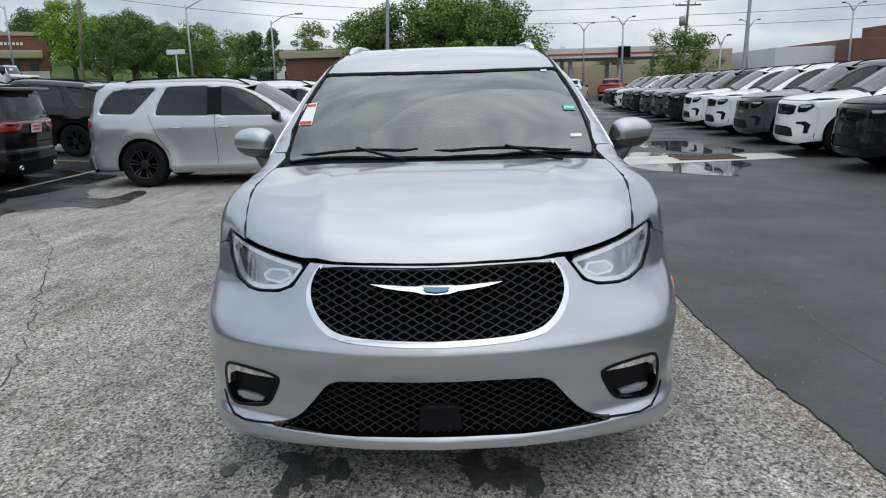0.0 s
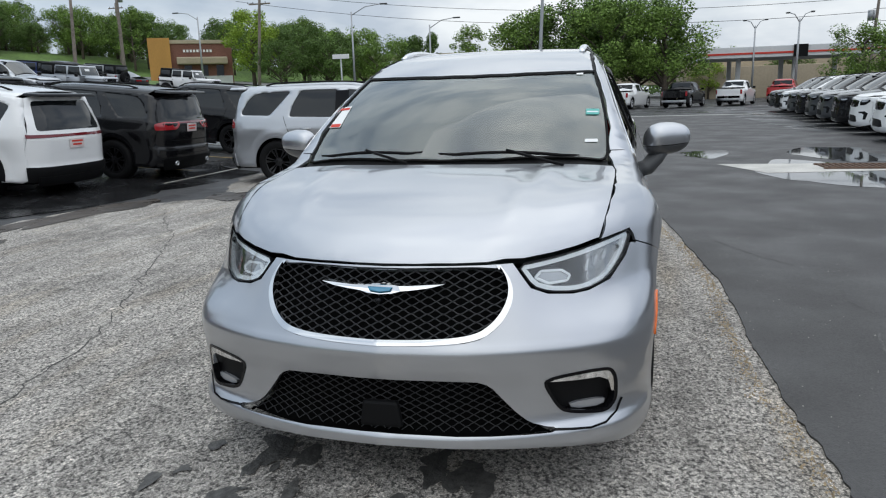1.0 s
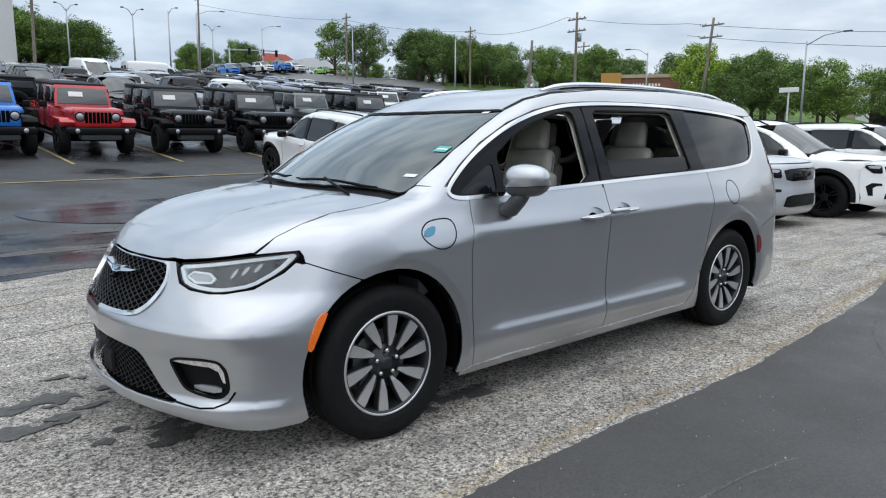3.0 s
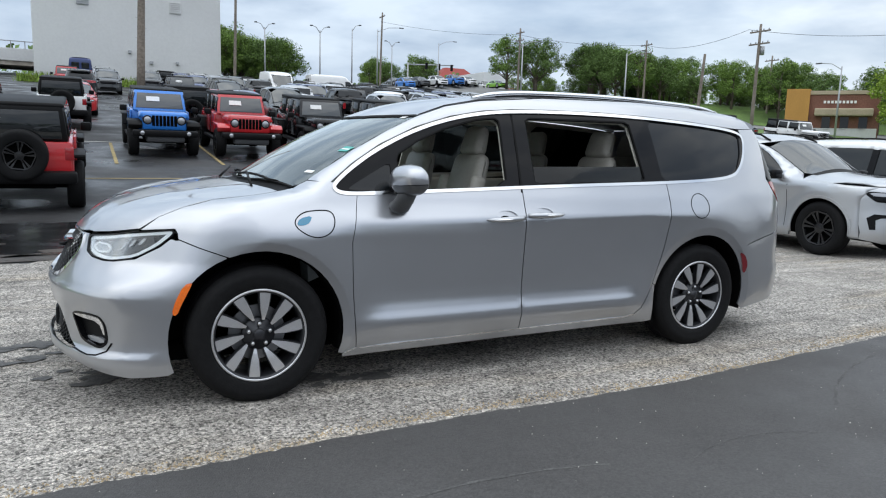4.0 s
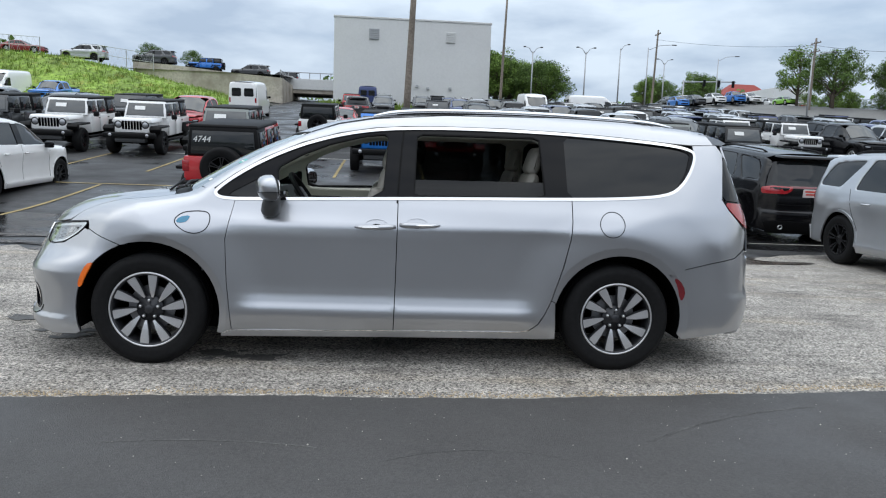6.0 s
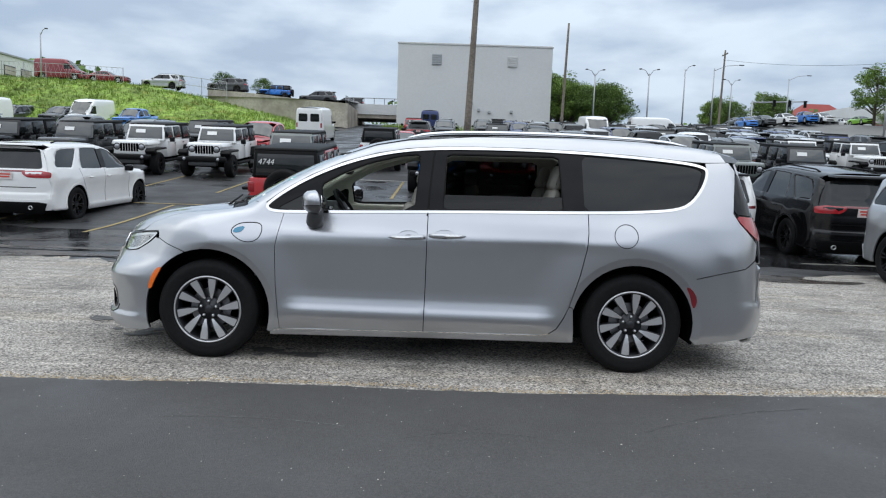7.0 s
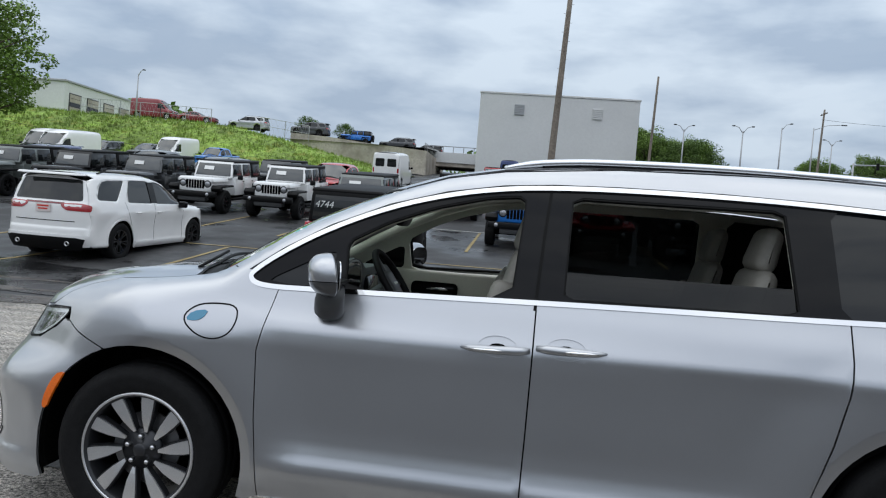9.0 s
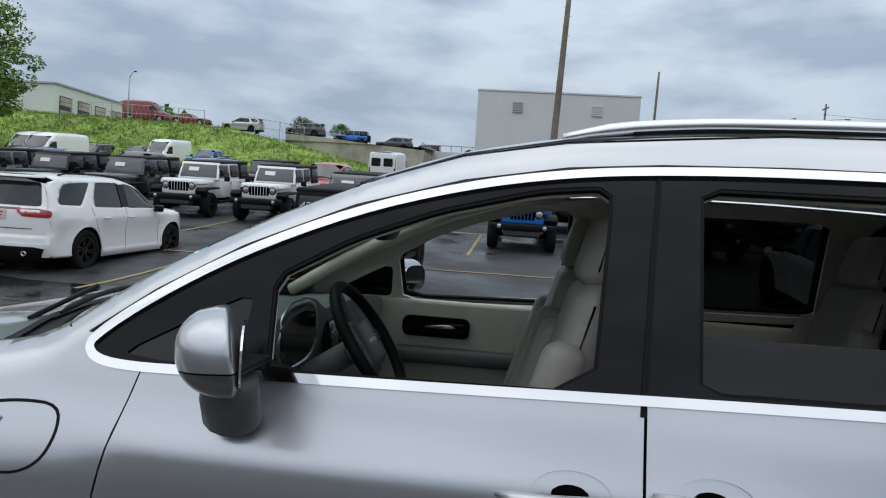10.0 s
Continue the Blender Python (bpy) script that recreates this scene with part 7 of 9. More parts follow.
    for xw in (0.0, wb):
        for s in (-1, 1):
            b = bmesh.new()
            add_lathe(b, [(r + 0.07, s * 0.93), (r + 0.07, s * 0.60), (0.0, s * 0.60)], 14, "y", (xw, 0, r), radians(-12), radians(192))
            part("wheel_arch_liner", b, M_UNDER, root)
    return root


def make_jeep(body, label, rim=None, top=None, stock=False, spare=True, wings=False):
    """A boxy off-roader with slotted grille, flat wings and a spare wheel on its tail."""
    rim = rim or M_BLKWHEEL
    top = top or M_BLKPLASTIC
    root = thing("off_roader", label, "off-roader")
    wb, r = 3.0, 0.41

    def box(name, size, at, bevel, m, taper=None, rot=None, parent=root, lab="", segs=2):
        b = bmesh.new()
        add_box(b, size, at, bevel, rot, segs, taper)
        return part(name, b, m, parent, lab, angle=40)
    box("tub", (2.62, 1.56, 0.62), (2.28, 0, 0.88), 0.05, body)
    box("bonnet", (1.22, 1.36, 0.16), (0.14, 0, 1.16), 0.05, body, (0.98, 0.90))
    box("engine_bay", (1.10, 1.10, 0.5), (0.16, 0, 0.88), 0.03, body)
    g = box("grille", (0.10, 1.16, 0.44), (-0.45, 0, 0.98), 0.03, body, (0.8, 0.96))
    for k in range(7):
        box("grille_slot", (0.03, 0.080, 0.29), (-0.492, (k - 3) * 0.096, 1.0), 0.012, M_UNDER, parent=g)
    for s in (-1, 1):
        b = bmesh.new()
        add_lathe(b, [(0.0, -0.03), (0.06, -0.022), (0.088, -0.008), (0.10, 0.0), (0.105, 0.02)], 20, "x", (-0.495, s * 0.44, 1.02))
        part("headlamp", b, M_LAMPGREY, root, smooth=True)
        b = bmesh.new()
        add_lathe(b, [(0.098, 0.0), (0.104, -0.012), (0.128, -0.006), (0.130, 0.03)], 20, "x", (-0.495, s * 0.44, 1.02))
        part("headlamp_bezel", b, M_BLKPLASTIC, root, smooth=True)
        # wings: a flat top with a drop to the front
        box("front_wing", (1.02, 0.36, 0.07), (0.05, s * 0.76, 0.945), 0.03, body if wings else M_BLKPLASTIC)
        box("wing_front_edge", (0.20, 0.36, 0.16), (-0.46, s * 0.76, 0.88), 0.03, body if wings else M_BLKPLASTIC, rot=Euler((0, radians(-35), 0)).to_matrix())
        box("rear_wing", (1.0, 0.22, 0.07), (wb, s * 0.85, 0.945), 0.03, M_BLKPLASTIC)
        box("rear_wing_edge", (0.10, 0.22, 0.34), (wb - 0.50, s * 0.85, 0.80), 0.03, M_BLKPLASTIC, rot=Euler((0, radians(20), 0)).to_matrix())
        box("side_step", (1.75, 0.16, 0.09), (1.50, s * 0.82, 0.46), 0.03, M_BLKPLASTIC)
        for x0, x1 in ((0.92, 1.78), (1.80, 2.62)):
            d = box("door", (x1 - x0 - 0.015, 0.05, 0.60), ((x0 + x1) / 2, s * 0.79, 0.89), 0.02, body)
            box("door_handle", (0.12, 0.03, 0.03), (x1 - 0.14, s * 0.825, 1.08), 0.01, M_BLKPLASTIC, parent=d)
            box("door_window", (x1 - x0 - 0.10, 0.03, 0.43), ((x0 + x1) / 2, s * 0.700, 1.475), 0.015, M_CARGLASS, (0.93, 1.0), rot=Euler((radians(s * 7), 0, 0)).to_matrix())
        box("rear_side_window", (0.72, 0.03, 0.42), (3.10, s * 0.700, 1.475), 0.015, M_CARGLASS, (0.93, 1.0), rot=Euler((radians(s * 7), 0, 0)).to_matrix())
        box("door_mirror", (0.10, 0.19, 0.17), (0.98, s * 0.98, 1.24), 0.035, M_BLKPLASTIC)
        box("tail_lamp", (0.05, 0.14, 0.22), (3.61, s * 0.72, 1.0), 0.02, M_REDLENS)
        for x in (0.0, wb):
            simple_wheel(root, (x, s * 0.79, r), s, r, 0.27, 0.24, 5, rim)
    box("hardtop", (2.42, 1.36, 0.075), (2.32, 0, 1.775), 0.035, top, (0.99, 0.97))
    box("door_frames", (1.62, 1.44, 0.56), (1.83, 0, 1.46), 0.04, body, (0.97, 0.91))
    box("hardtop_rear", (0.92, 1.44, 0.58), (3.10, 0, 1.47), 0.05, top, (0.97, 0.91))
    box("windscreen_frame", (0.07, 1.46, 0.62), (0.985, 0, 1.47), 0.02, body, (1, 0.92), Euler((0, radians(22), 0)).to_matrix())
    box("windscreen", (0.03, 1.30, 0.46), (0.945, 0, 1.475), 0.01, M_CARSCREEN, (1, 0.92), Euler((0, radians(22), 0)).to_matrix())
    if not stock:
        box("windscreen_card", (0.008, 0.36, 0.14), (0.93, 0.18, 1.53), 0.0, M_PAPER, rot=Euler((0, radians(24), 0)).to_matrix())
    fb = box("front_bumper", (0.26, 1.70, 0.17), (-0.74, 0, 0.68), 0.05, M_BLKPLASTIC)
    for s in (-1, 1):
        b = bmesh.new()
        add_lathe(b, [(0.0, -0.012), (0.05, -0.008), (0.06, 0.01)], 14, "x", (-0.872, s * 0.60, 0.69))
        part("fog_lamp", b, M_LAMPGREY, fb, smooth=True)
    box("skid_plate", (0.3, 1.0, 0.16), (-0.62, 0, 0.52), 0.04, M_GREYPLASTIC)
    box("rear_bumper", (0.24, 1.66, 0.20), (3.70, 0, 0.62), 0.05, M_BLKPLASTIC)
    box("tailgate", (0.05, 1.50, 0.58), (3.60, 0, 0.90), 0.02, body)
    box("rear_window", (0.03, 1.26, 0.46), (3.565, 0, 1.46), 0.015, M_CARGLASS, (1, 0.94), Euler((0, radians(-5), 0)).to_matrix())
    if spare:
        h2 = simple_wheel(root, (0, 0, 0), -1, r, 0.26, 0.24, 5, rim, "spare_wheel")
        h2.matrix_basis = pose(3.79, 0.02, 0.99, 0, 0, 90)
    box("chassis", (3.9, 1.0, 0.22), (1.5, 0, 0.50), 0.03, M_UNDER)
    b = bmesh.new()
    for x in (0.0, wb):
        add_tube(b, [(x, -0.7, 0.40), (x, 0.7, 0.40)], 0.06, 8)
    part("axles", b, M_UNDER, root)
    if stock:
        cu = bpy.data.curves.new("chalk_number", "FONT")
        cu.body, cu.size, cu.extrude, cu.shear = "4744", 0.17, 0.001, 0.25
        tx = new("chalk_number", cu)
        dg = bpy.context.evaluated_depsgraph_get()
        me = bpy.data.meshes.new_from_object(tx.evaluated_get(dg))
        bpy.data.objects.remove(tx)
        me.materials.clear()
        me.materials.append(M_PAPER)
        ob = new("chalk_number", me)
        ob.parent = root
        ob.matrix_basis = pose(3.585, 0.55, 1.50, 90, 0, 90) @ Matrix.Rotation(radians(-5), 4, "X")
        ob.matrix_basis = Matrix(((0, 0, 1, 3.592), (1, 0, 0, -0.58), (0, 1, 0, 1.47), (0, 0, 0, 1)))
        tagged(ob, "white chalk number")
    return root


def lean(root):
    """Join a far car's small pieces: one mesh a wheel, one a material for the rest."""
    names = {M_CARGLASS: "window_glass", M_CARSCREEN: "windscreen", M_UNDER: "underbody", M_REDLENS: "tail_lamp", M_DKRED_LENS: "tail_lamp_bar", M_LAMPGREY: "headlamp", M_BLKPLASTIC: "trim", M_GLOSSBLK: "grille", M_RUBBER: "seal", M_PLATE: "number_plate", M_REDINK: "plate_print", M_SATIN: "bumper", M_PAPER: "windscreen_card", M_GREYPLASTIC: "skid_plate"}
    hubs = [o for o in root.children if o.type == "EMPTY"]
    todo = [(h, list(h.children), None) for h in hubs]
    by = {}
    for o in root.children_recursive:
        if o.type == "MESH" and o.parent not in hubs:
            m = o.data.materials[0]
            if m in names:
                by.setdefault(m, []).append(o)
            elif o.parent is not root:
                o.parent = root
    todo += [(root, obs, m) for m, obs in by.items()]
    for parent, obs, m in todo:
        verts, faces, mats, idx, nor, sm = [], [], [], [], [], []
        for o in obs:
            k = len(verts)
            me = o.data
            verts += [tuple(v.co) for v in me.vertices]
            nor += [tuple(v.normal) for v in me.vertices]
            mt = me.materials[0]
            if mt not in mats:
                mats.append(mt)
            for p in me.polygons:
                faces.append(tuple(i + k for i in p.vertices))
                idx.append(mats.index(mt))
                sm.append(p.use_smooth)
        me = bpy.data.meshes.new("wheel" if m is None else names.get(m, "body"))
        me.from_pydata(verts, [], faces)
        for mt in mats:
            me.materials.append(mt)
        me.polygons.foreach_set("material_index", idx)
        me.polygons.foreach_set("use_smooth", sm)
        ob = new(me.name, me)
        ob.parent = root
        if m is None:
            ob.matrix_basis = parent.matrix_basis.copy()
        elif len(obs) > 1:
            tagged(ob, kind="stuff")
    drop = [o for pr, obs, m in todo for o in obs] + hubs
    for o in drop:
        bpy.data.objects.remove(o)
    return root


def recolour(root, old, fresh):
    """Give a copied car another paint."""
    for o in root.children_recursive:
        if o.type == "MESH" and old in o.data.materials[:]:
            o.data = o.data.copy()
            for i, mt in enumerate(o.data.materials):
                if mt == old:
                    o.data.materials[i] = fresh
    return root


TEMPLATES = {}
COLOURS = {"white": M_WHITE, "black": M_BLACK, "silver": M_SILVER2, "grey": M_GREY, "red": M_RED, "dark red": M_DKRED, "blue": M_BLUE, "navy": M_NAVY, "lime": M_GREEN, "grey-green": M_SAGE}
FACE = {"N": (0, 1), "S": (0, -1), "E": (1, 0), "W": (-1, 0)}


def park(kind, colour, x, y, face, fine=False, state="parked in the sales lot", z=None, level=False, turn=0.0, pitch=None, group="cars on the sales lot", **kw):
    """Park one car with its middle at (x, y), facing a way."""
    fine = fine or (kind == "jeep" and y < 30)
    key = (kind, colour, fine, tuple(kw.items()))
    parked = " ".join(state.split()[:7])
    c = {"suv": SUV, "suv_long": GC, "pickup": PICKUP, "cargo_van": CARGO, "coupe": COUPE}.get(kind)
    mid = (c["len"][0] + c["len"][1]) / 2 if c else 1.5
    word = {"suv": "mid-size SUV", "suv_long": "slim-lamped SUV", "pickup": "pickup truck", "cargo_van": "tall cargo van", "coupe": "low coupe", "jeep": "boxy off-roader"}[kind]
    d = Vector((*FACE[face], 0))
    d.rotate(Euler((0, 0, radians(turn))))
    zz = hz(x, y) if z is None else z
    q = Vector((x, y, 0)) + d
    if level:
        fwd = d
    else:
        fwd = (Vector((q.x, q.y, hz(q.x, q.y))) - Vector((x, y, hz(x, y)))).normalized()
    if pitch is not None:
        fwd = (d + Vector((0, 0, pitch))).normalized()
    lift = 0.012
    yl = Vector((0, 0, 1)).cross(-fwd).normalized()
    zl = (-fwd).cross(yl).normalized()
    m = Matrix((( -fwd.x, yl.x, zl.x, x), (-fwd.y, yl.y, zl.y, y), (-fwd.z, yl.z, zl.z, zz + lift), (0, 0, 0, 1))) @ Matrix.Translation((-mid, 0, 0))
    lab = f"{colour} {word} {parked}"
    base = (kind, fine, tuple(kw.items()))
    if key in TEMPLATES:
        ob = copy_thing(TEMPLATES[key], m)
    elif base in TEMPLATES:
        ob = recolour(copy_thing(TEMPLATES[base][0], m), TEMPLATES[base][1], COLOURS[colour])
        TEMPLATES[key] = ob
    else:
        if kind == "jeep":
            ob = make_jeep(COLOURS[colour], lab, **kw)
        else:
            names = {"suv": "suv", "suv_long": "suv", "pickup": "pickup_truck", "cargo_van": "cargo_van", "coupe": "coupe"}
            cats = {"suv": "SUV", "suv_long": "SUV", "pickup": "pickup truck", "cargo_van": "van", "coupe": "coupe"}
            rim = kw.get("rim") or (M_ALLOY if kind in ("pickup", "coupe", "cargo_van") else M_BLKWHEEL)
            ob = make_car(c, kind, lab, cats[kind], COLOURS[colour], rim, fine, spokes=6 if kind == "suv" else 5, cladding=kind == "suv_long", name=names[kind])
        if not fine:
            lean(ob)
        TEMPLATES[key] = ob
        TEMPLATES[base] = (ob, COLOURS[colour])
        ob.matrix_basis = m
    return tagged(ob, lab, group=group)


# round the van
park("suv", "silver", 9.62, 3.74, "S", True, "with black wheels beside the minivan")
park("suv_long", "white", 12.3, 3.2, "S", True, "beside a silver SUV")
park("suv_long", "white", 18.6, 3.6, "S", True, "at the edge of the lane", rim=M_ALLOY)
park("suv", "grey", 29.6, 4.4, "S", True, "at the edge of the lane")
park("suv_long", "white", 41.5, 3.4, "S", True, "near the street")
park("suv", "black", 9.55, 10.05, "N", True, "seen from its tail on wet asphalt")
park("suv_long", "white", 6.9, 10.4, "N", True, "with black roof, tail towards the van")
park("suv", "black", 14.9, 10.6, "N", True, "behind a silver SUV")
park("suv", "white", -7.70, 11.5, "N", True, "with black wheels on wet asphalt", turn=-1, z=0.145, pitch=0.044)
park("jeep", "red", -1.75, 11.0, "N", True, state="with a chalk number on its rear window", stock=True)
# row across the aisle
for x, col in ((1.2, "blue"), (3.55, "red"), (6.1, "black"), (8.7, "black"), (11.9, "grey-green"), (14.6, "black"), (-3.6, "grey-green"), (-7.2, "white"), (-9.9, "white"), (-12.6, "grey"), (-15.4, "black"), (-18.2, "grey-green")):
    park("jeep", col, x, 18.9 + (2.6 if x < -6 else (-0.9 if x < 0 else (2.0 if x > 11 else 0))), "S", abs(x) < 10, state="facing the aisle of the sales lot", **({"wings": True} if col == "red" else {}))
park("jeep", "black", 2.6, 24.6, "N", state="behind a blue off-roader")
park("suv", "grey", -34.0, 58.5, "S", state="at the foot of the bank")
park("suv", "grey", -37.5, 57.0, "S", state="at the foot of the bank")
park("jeep", "white", -1.5, 26.6, "N", state="with its spare wheel towards the aisle")
# facing rows beside the lane
for k, col in enumerate(("black", "white", "grey", "white", "white", "black", "grey", "grey", "black", "grey", "white", "black", "grey")):
    park("suv", col, 7.75 + k * 2.72, -8.75 - 0.09 * (k * 2.72 - 2), "N", True, "in a row nosed up to the lane", turn=-7, **({"rim": M_ALLOY} if k == 1 else {}))
for k, col in enumerate(("grey", "white", "black", "black", "white", "silver", "grey", "black", "white", "black")):
    park("suv_long" if k % 2 else "suv", col, 9.5 + k * 2.9, -15.7 - 0.26 * k, "S", False, "in the second row by the lane")
for x, y, col in ((52.5, -1.5, "white"), (53.6, -5.6, "black"), (56, -9.6, "white"), (61, -14.0, "red"), (54.5, 2.2, "black")):
    park("pickup", col, x, y, "E", state="tailgate towards the lane", turn=-20)
# rows up the hill
lot = random.Random(3)
KIND = ("jeep", "jeep", "suv", "suv_long", "pickup", "suv", "coupe", "pickup")
PAINT = ("black", "black", "grey", "white", "white", "silver", "dark red", "red", "grey", "navy")
for row, (y, face, x0, x1) in enumerate(((27.5, "S", -22, -5), (28.5, "S", 6, 44), (34.5, "N", -26, -4), (35.5, "N", 5.5, 46), (41.5, "S", -30, -3), (42.5, "S", 4.5, 50), (49.0, "N", -30, 1), (50.0, "N", 5, 54), (56.5, "S", -20, 2), (57.0, "S", 6, 58), (64.0, "S", 4, 62), (69.5, "N", -9, 18), (71.5, "N", 22, 70), (79.0, "S", 24, 80), (87.0, "N", 30, 90))):
    x = x0 + lot.uniform(0, 1.5)
    while x < x1:
        if lot.random() < 0.90 and not (abs(x - 2.6) < 1.7 and abs(y - 47.8) < 3.4) and not (x < -3.5 and y > 30) and not (x > 42 and y > 40) and not (x > 38 and y > 60):
            kind, col = lot.choice(KIND), lot.choice(PAINT)
            if x > 9 and "red" in col:
                col = "black" if col == "red" else "silver"
            park(kind, col, x, y + lot.uniform(-0.4, 0.4), face)
        x += lot.choice((2.7, 2.8, 2.9, 3.0)) + (2.5 if lot.random() < 0.05 else 0)
park("coupe", "red", -1.2, 33.5, "S", state="low on the sloping lot")
park("coupe", "red", 5.0, 33.8, "S", state="low on the sloping lot")
for x, y, col, face in ((-8.6, 47.5, "white", "N"), (22, 66, "white", "E"), (13.5, 55, "white", "S"), (-30.3, 56.5, "white", "S"), (-1.0, 73.2, "navy", "N"), (-31, 42.5, "white", "S"), (-34, 45, "white", "S")):
    park("cargo_van", col, x, y, face, state="standing on the sales lot")
park("pickup", "blue", -25.4, 54.5, "S", state="on the grass bank")
for k, col in enumerate(("lime", "red", "lime", "blue", "white", "dark red")):
    park("coupe", col, 62 + k * 3.4, 100 + k * 2, "S", state="far off by the street")


# ---- bank, walls and buildings ----
M_WEEDS = mat("weedy_grass", (0.19, 0.285, 0.048), 0.9, grain=0.5, grain_scale=3.0, patch=0.4, patch_scale=0.35, bump=1.0, bump_scale=5, dirt=((0.30, 0.29, 0.06), 0.8, 0.54, 0.70))
bank_h = Curve((-140, 5.8), (-60, 5.1), (-52, 4.6), (-37, 4.25), (-32, 4.1), (-25.5, 3.1), (-18, 1.5), (-11, 0.1))
bv, bf = [], []
bxs = np.linspace(-120, -11, 80)
bts = np.concatenate([[-0.85, -0.55, -0.28], np.linspace(0, 1, 14)])
br = random.Random(8)
for x in bxs:
    for t in bts:
        y = 56 + 3 * math.sin(x * 0.05) + t * 16
        u = max(0.0, t)
        z = hz(x, y) + float(bank_h(x)) * (u * u * (3 - 2 * u)) + (br.gauss(0, 0.06) if 0 < t < 1 else 0) + 0.03
        bv.append((x, y, z))
    bv.append((x, 125, hz(x, 73) + float(bank_h(x)) + 0.4))
nb = len(bts) + 1
for i in range(len(bxs) - 1):
    for j in range(nb - 1):
        bf.append((i * nb + j, (i + 1) * nb + j, (i + 1) * nb + j + 1, i * nb + j + 1))
tagged(mesh_ob("grass_bank", bv, bf, M_WEEDS, smooth=True), "steep weedy green bank above the lot", "bank", kind="structure")


def bank_z(x):
    return hz(x, 73) + float(bank_h(x)) + 0.03


def weeds(name, n, place, h, material, label, seed):
    """Tufts of upright blades, one object of kind stuff."""
    r = random.Random(seed)
    v, f = [], []
    for _ in range(n):
        x, y, z = place(r)
        for _ in range(5):
            a = r.uniform(0, math.tau)
            hh, w = h * r.uniform(0.5, 1.2), h * 0.10
            dx, dy = math.cos(a), math.sin(a)
            bx, by = x + r.gauss(0, h * 0.25), y + r.gauss(0, h * 0.25)
            k = len(v)
            v += [(bx - dy * w, by + dx * w, z), (bx + dy * w, by - dx * w, z), (bx + dx * hh * 0.35, by + dy * hh * 0.35, z + hh)]
            f.append((k, k + 1, k + 2))
    return tagged(mesh_ob(name, v, f, material), label, "grass", kind="stuff")


def on_bank(r):
    x, t = r.uniform(-70, -12), r.uniform(-0.8, 1.0)
    y = 56 + 3 * math.sin(x * 0.05) + t * 16
    u = max(0.0, t)
    return x, y, hz(x, y) + float(bank_h(x)) * (u * u * (3 - 2 * u))


weeds("bank_weeds", 12000, on_bank, 0.34, M_WEEDS, "tall weeds and grass growing on the bank", 2)
M_WALLC = mat("stained_concrete_wall", (0.42, 0.38, 0.33), 0.9, grain=0.2, grain_scale=4, patch=0.2, patch_scale=0.3, dirt=((0.20, 0.17, 0.14), 0.5, 0.5, 0.75))
M_GREYBLD = mat("pale_grey_cladding", (0.62, 0.625, 0.62), 0.75, grain=0.03, grain_scale=5, patch=0.05, patch_scale=0.15)
M_WHITEBLD = mat("white_render", (0.66, 0.67, 0.67), 0.8, grain=0.04, grain_scale=4, patch=0.06, patch_scale=0.2)
M_BRICK = mat("red_brick", (0.19, 0.085, 0.06), 0.85, grain=0.25, grain_scale=6, patch=0.15, patch_scale=0.4)
M_TANBRICK = mat("tan_stucco", (0.42, 0.35, 0.25), 0.85, grain=0.08, grain_scale=5, patch=0.1, patch_scale=0.3)
M_ORANGE = mat("orange_stucco", (0.50, 0.26, 0.07), 0.85, grain=0.06, grain_scale=5, patch=0.08, patch_scale=0.3)
M_WOODPOLE = mat("weathered_pole_wood", (0.20, 0.17, 0.14), 0.9, grain=0.3, grain_scale=7, patch=0.2, patch_scale=1.0, bump=0.6, bump_scale=20)
M_GALV = mat("galvanised_steel", (0.40, 0.41, 0.42), 0.5, 0.6, grain=0.08, grain_scale=10)
M_WIRE = mat("overhead_wire", (0.03, 0.03, 0.03), 0.7)
M_ROOFRED = mat("red_roof", (0.30, 0.06, 0.05), 0.8, grain=0.1, grain_scale=4)


def block(name, x0, x1, y0, y1, z0, z1, m, parent, bevel=0.04, label=""):
    b = bmesh.new()
    add_box(b, (x1 - x0, y1 - y0, z1 - z0), ((x0 + x1) / 2, (y0 + y1) / 2, (z0 + z1) / 2), bevel)
    return part(name, b, m, parent, label)


bld = thing("warehouse", "windowless pale grey warehouse with two louvre vents", "building")
block("wall", -5.0, 12.4, 75.5, 110, 5.0, 16.15, M_GREYBLD, bld)
block("parapet_cap", -5.08, 12.48, 75.42, 110.08, 16.15, 16.35, M_GREYBLD, bld, 0.03)
for x, m in ((-0.6, M_GALV), (7.9, M_GREYBLD)):
    v = block("wall_vent", x - 0.55, x + 0.55, 75.40, 75.5, 13.9, 15.1, m, bld, 0.02)
    for k in range(6):
        block("vent_slat", x - 0.5, x + 0.5, 75.33, 75.42, 13.98 + k * 0.19, 14.06 + k * 0.19, m, v, 0.0)
for x, z in ((3.5, 9.6), (4.3, 8.9), (5.5, 8.7), (8.0, 8.8)):
    block("wall_lamp", x - 0.15, x + 0.15, 75.2, 75.5, z, z + 0.3, M_GALV, bld, 0.03)
ramp = thing("concrete_ramp", "long pale concrete ramp beside the warehouse", "ramp")
block("ramp_deck", -12.5, -5.0, 92, 99, 9.0, 9.5, M_WALLC, ramp)
block("ramp_parapet", -12.5, -5.0, 91.8, 92.1, 9.5, 10.9, M_WHITEBLD, ramp)
for k in range(6):
    block("rail_post", -12.3 + k * 1.4, -12.2 + k * 1.4, 91.9, 92.0, 10.9, 11.7, M_GALV, ramp, 0.0)
block("hand_rail", -12.5, -5.0, 91.9, 92.0, 11.65, 11.75, M_GALV, ramp, 0.0)
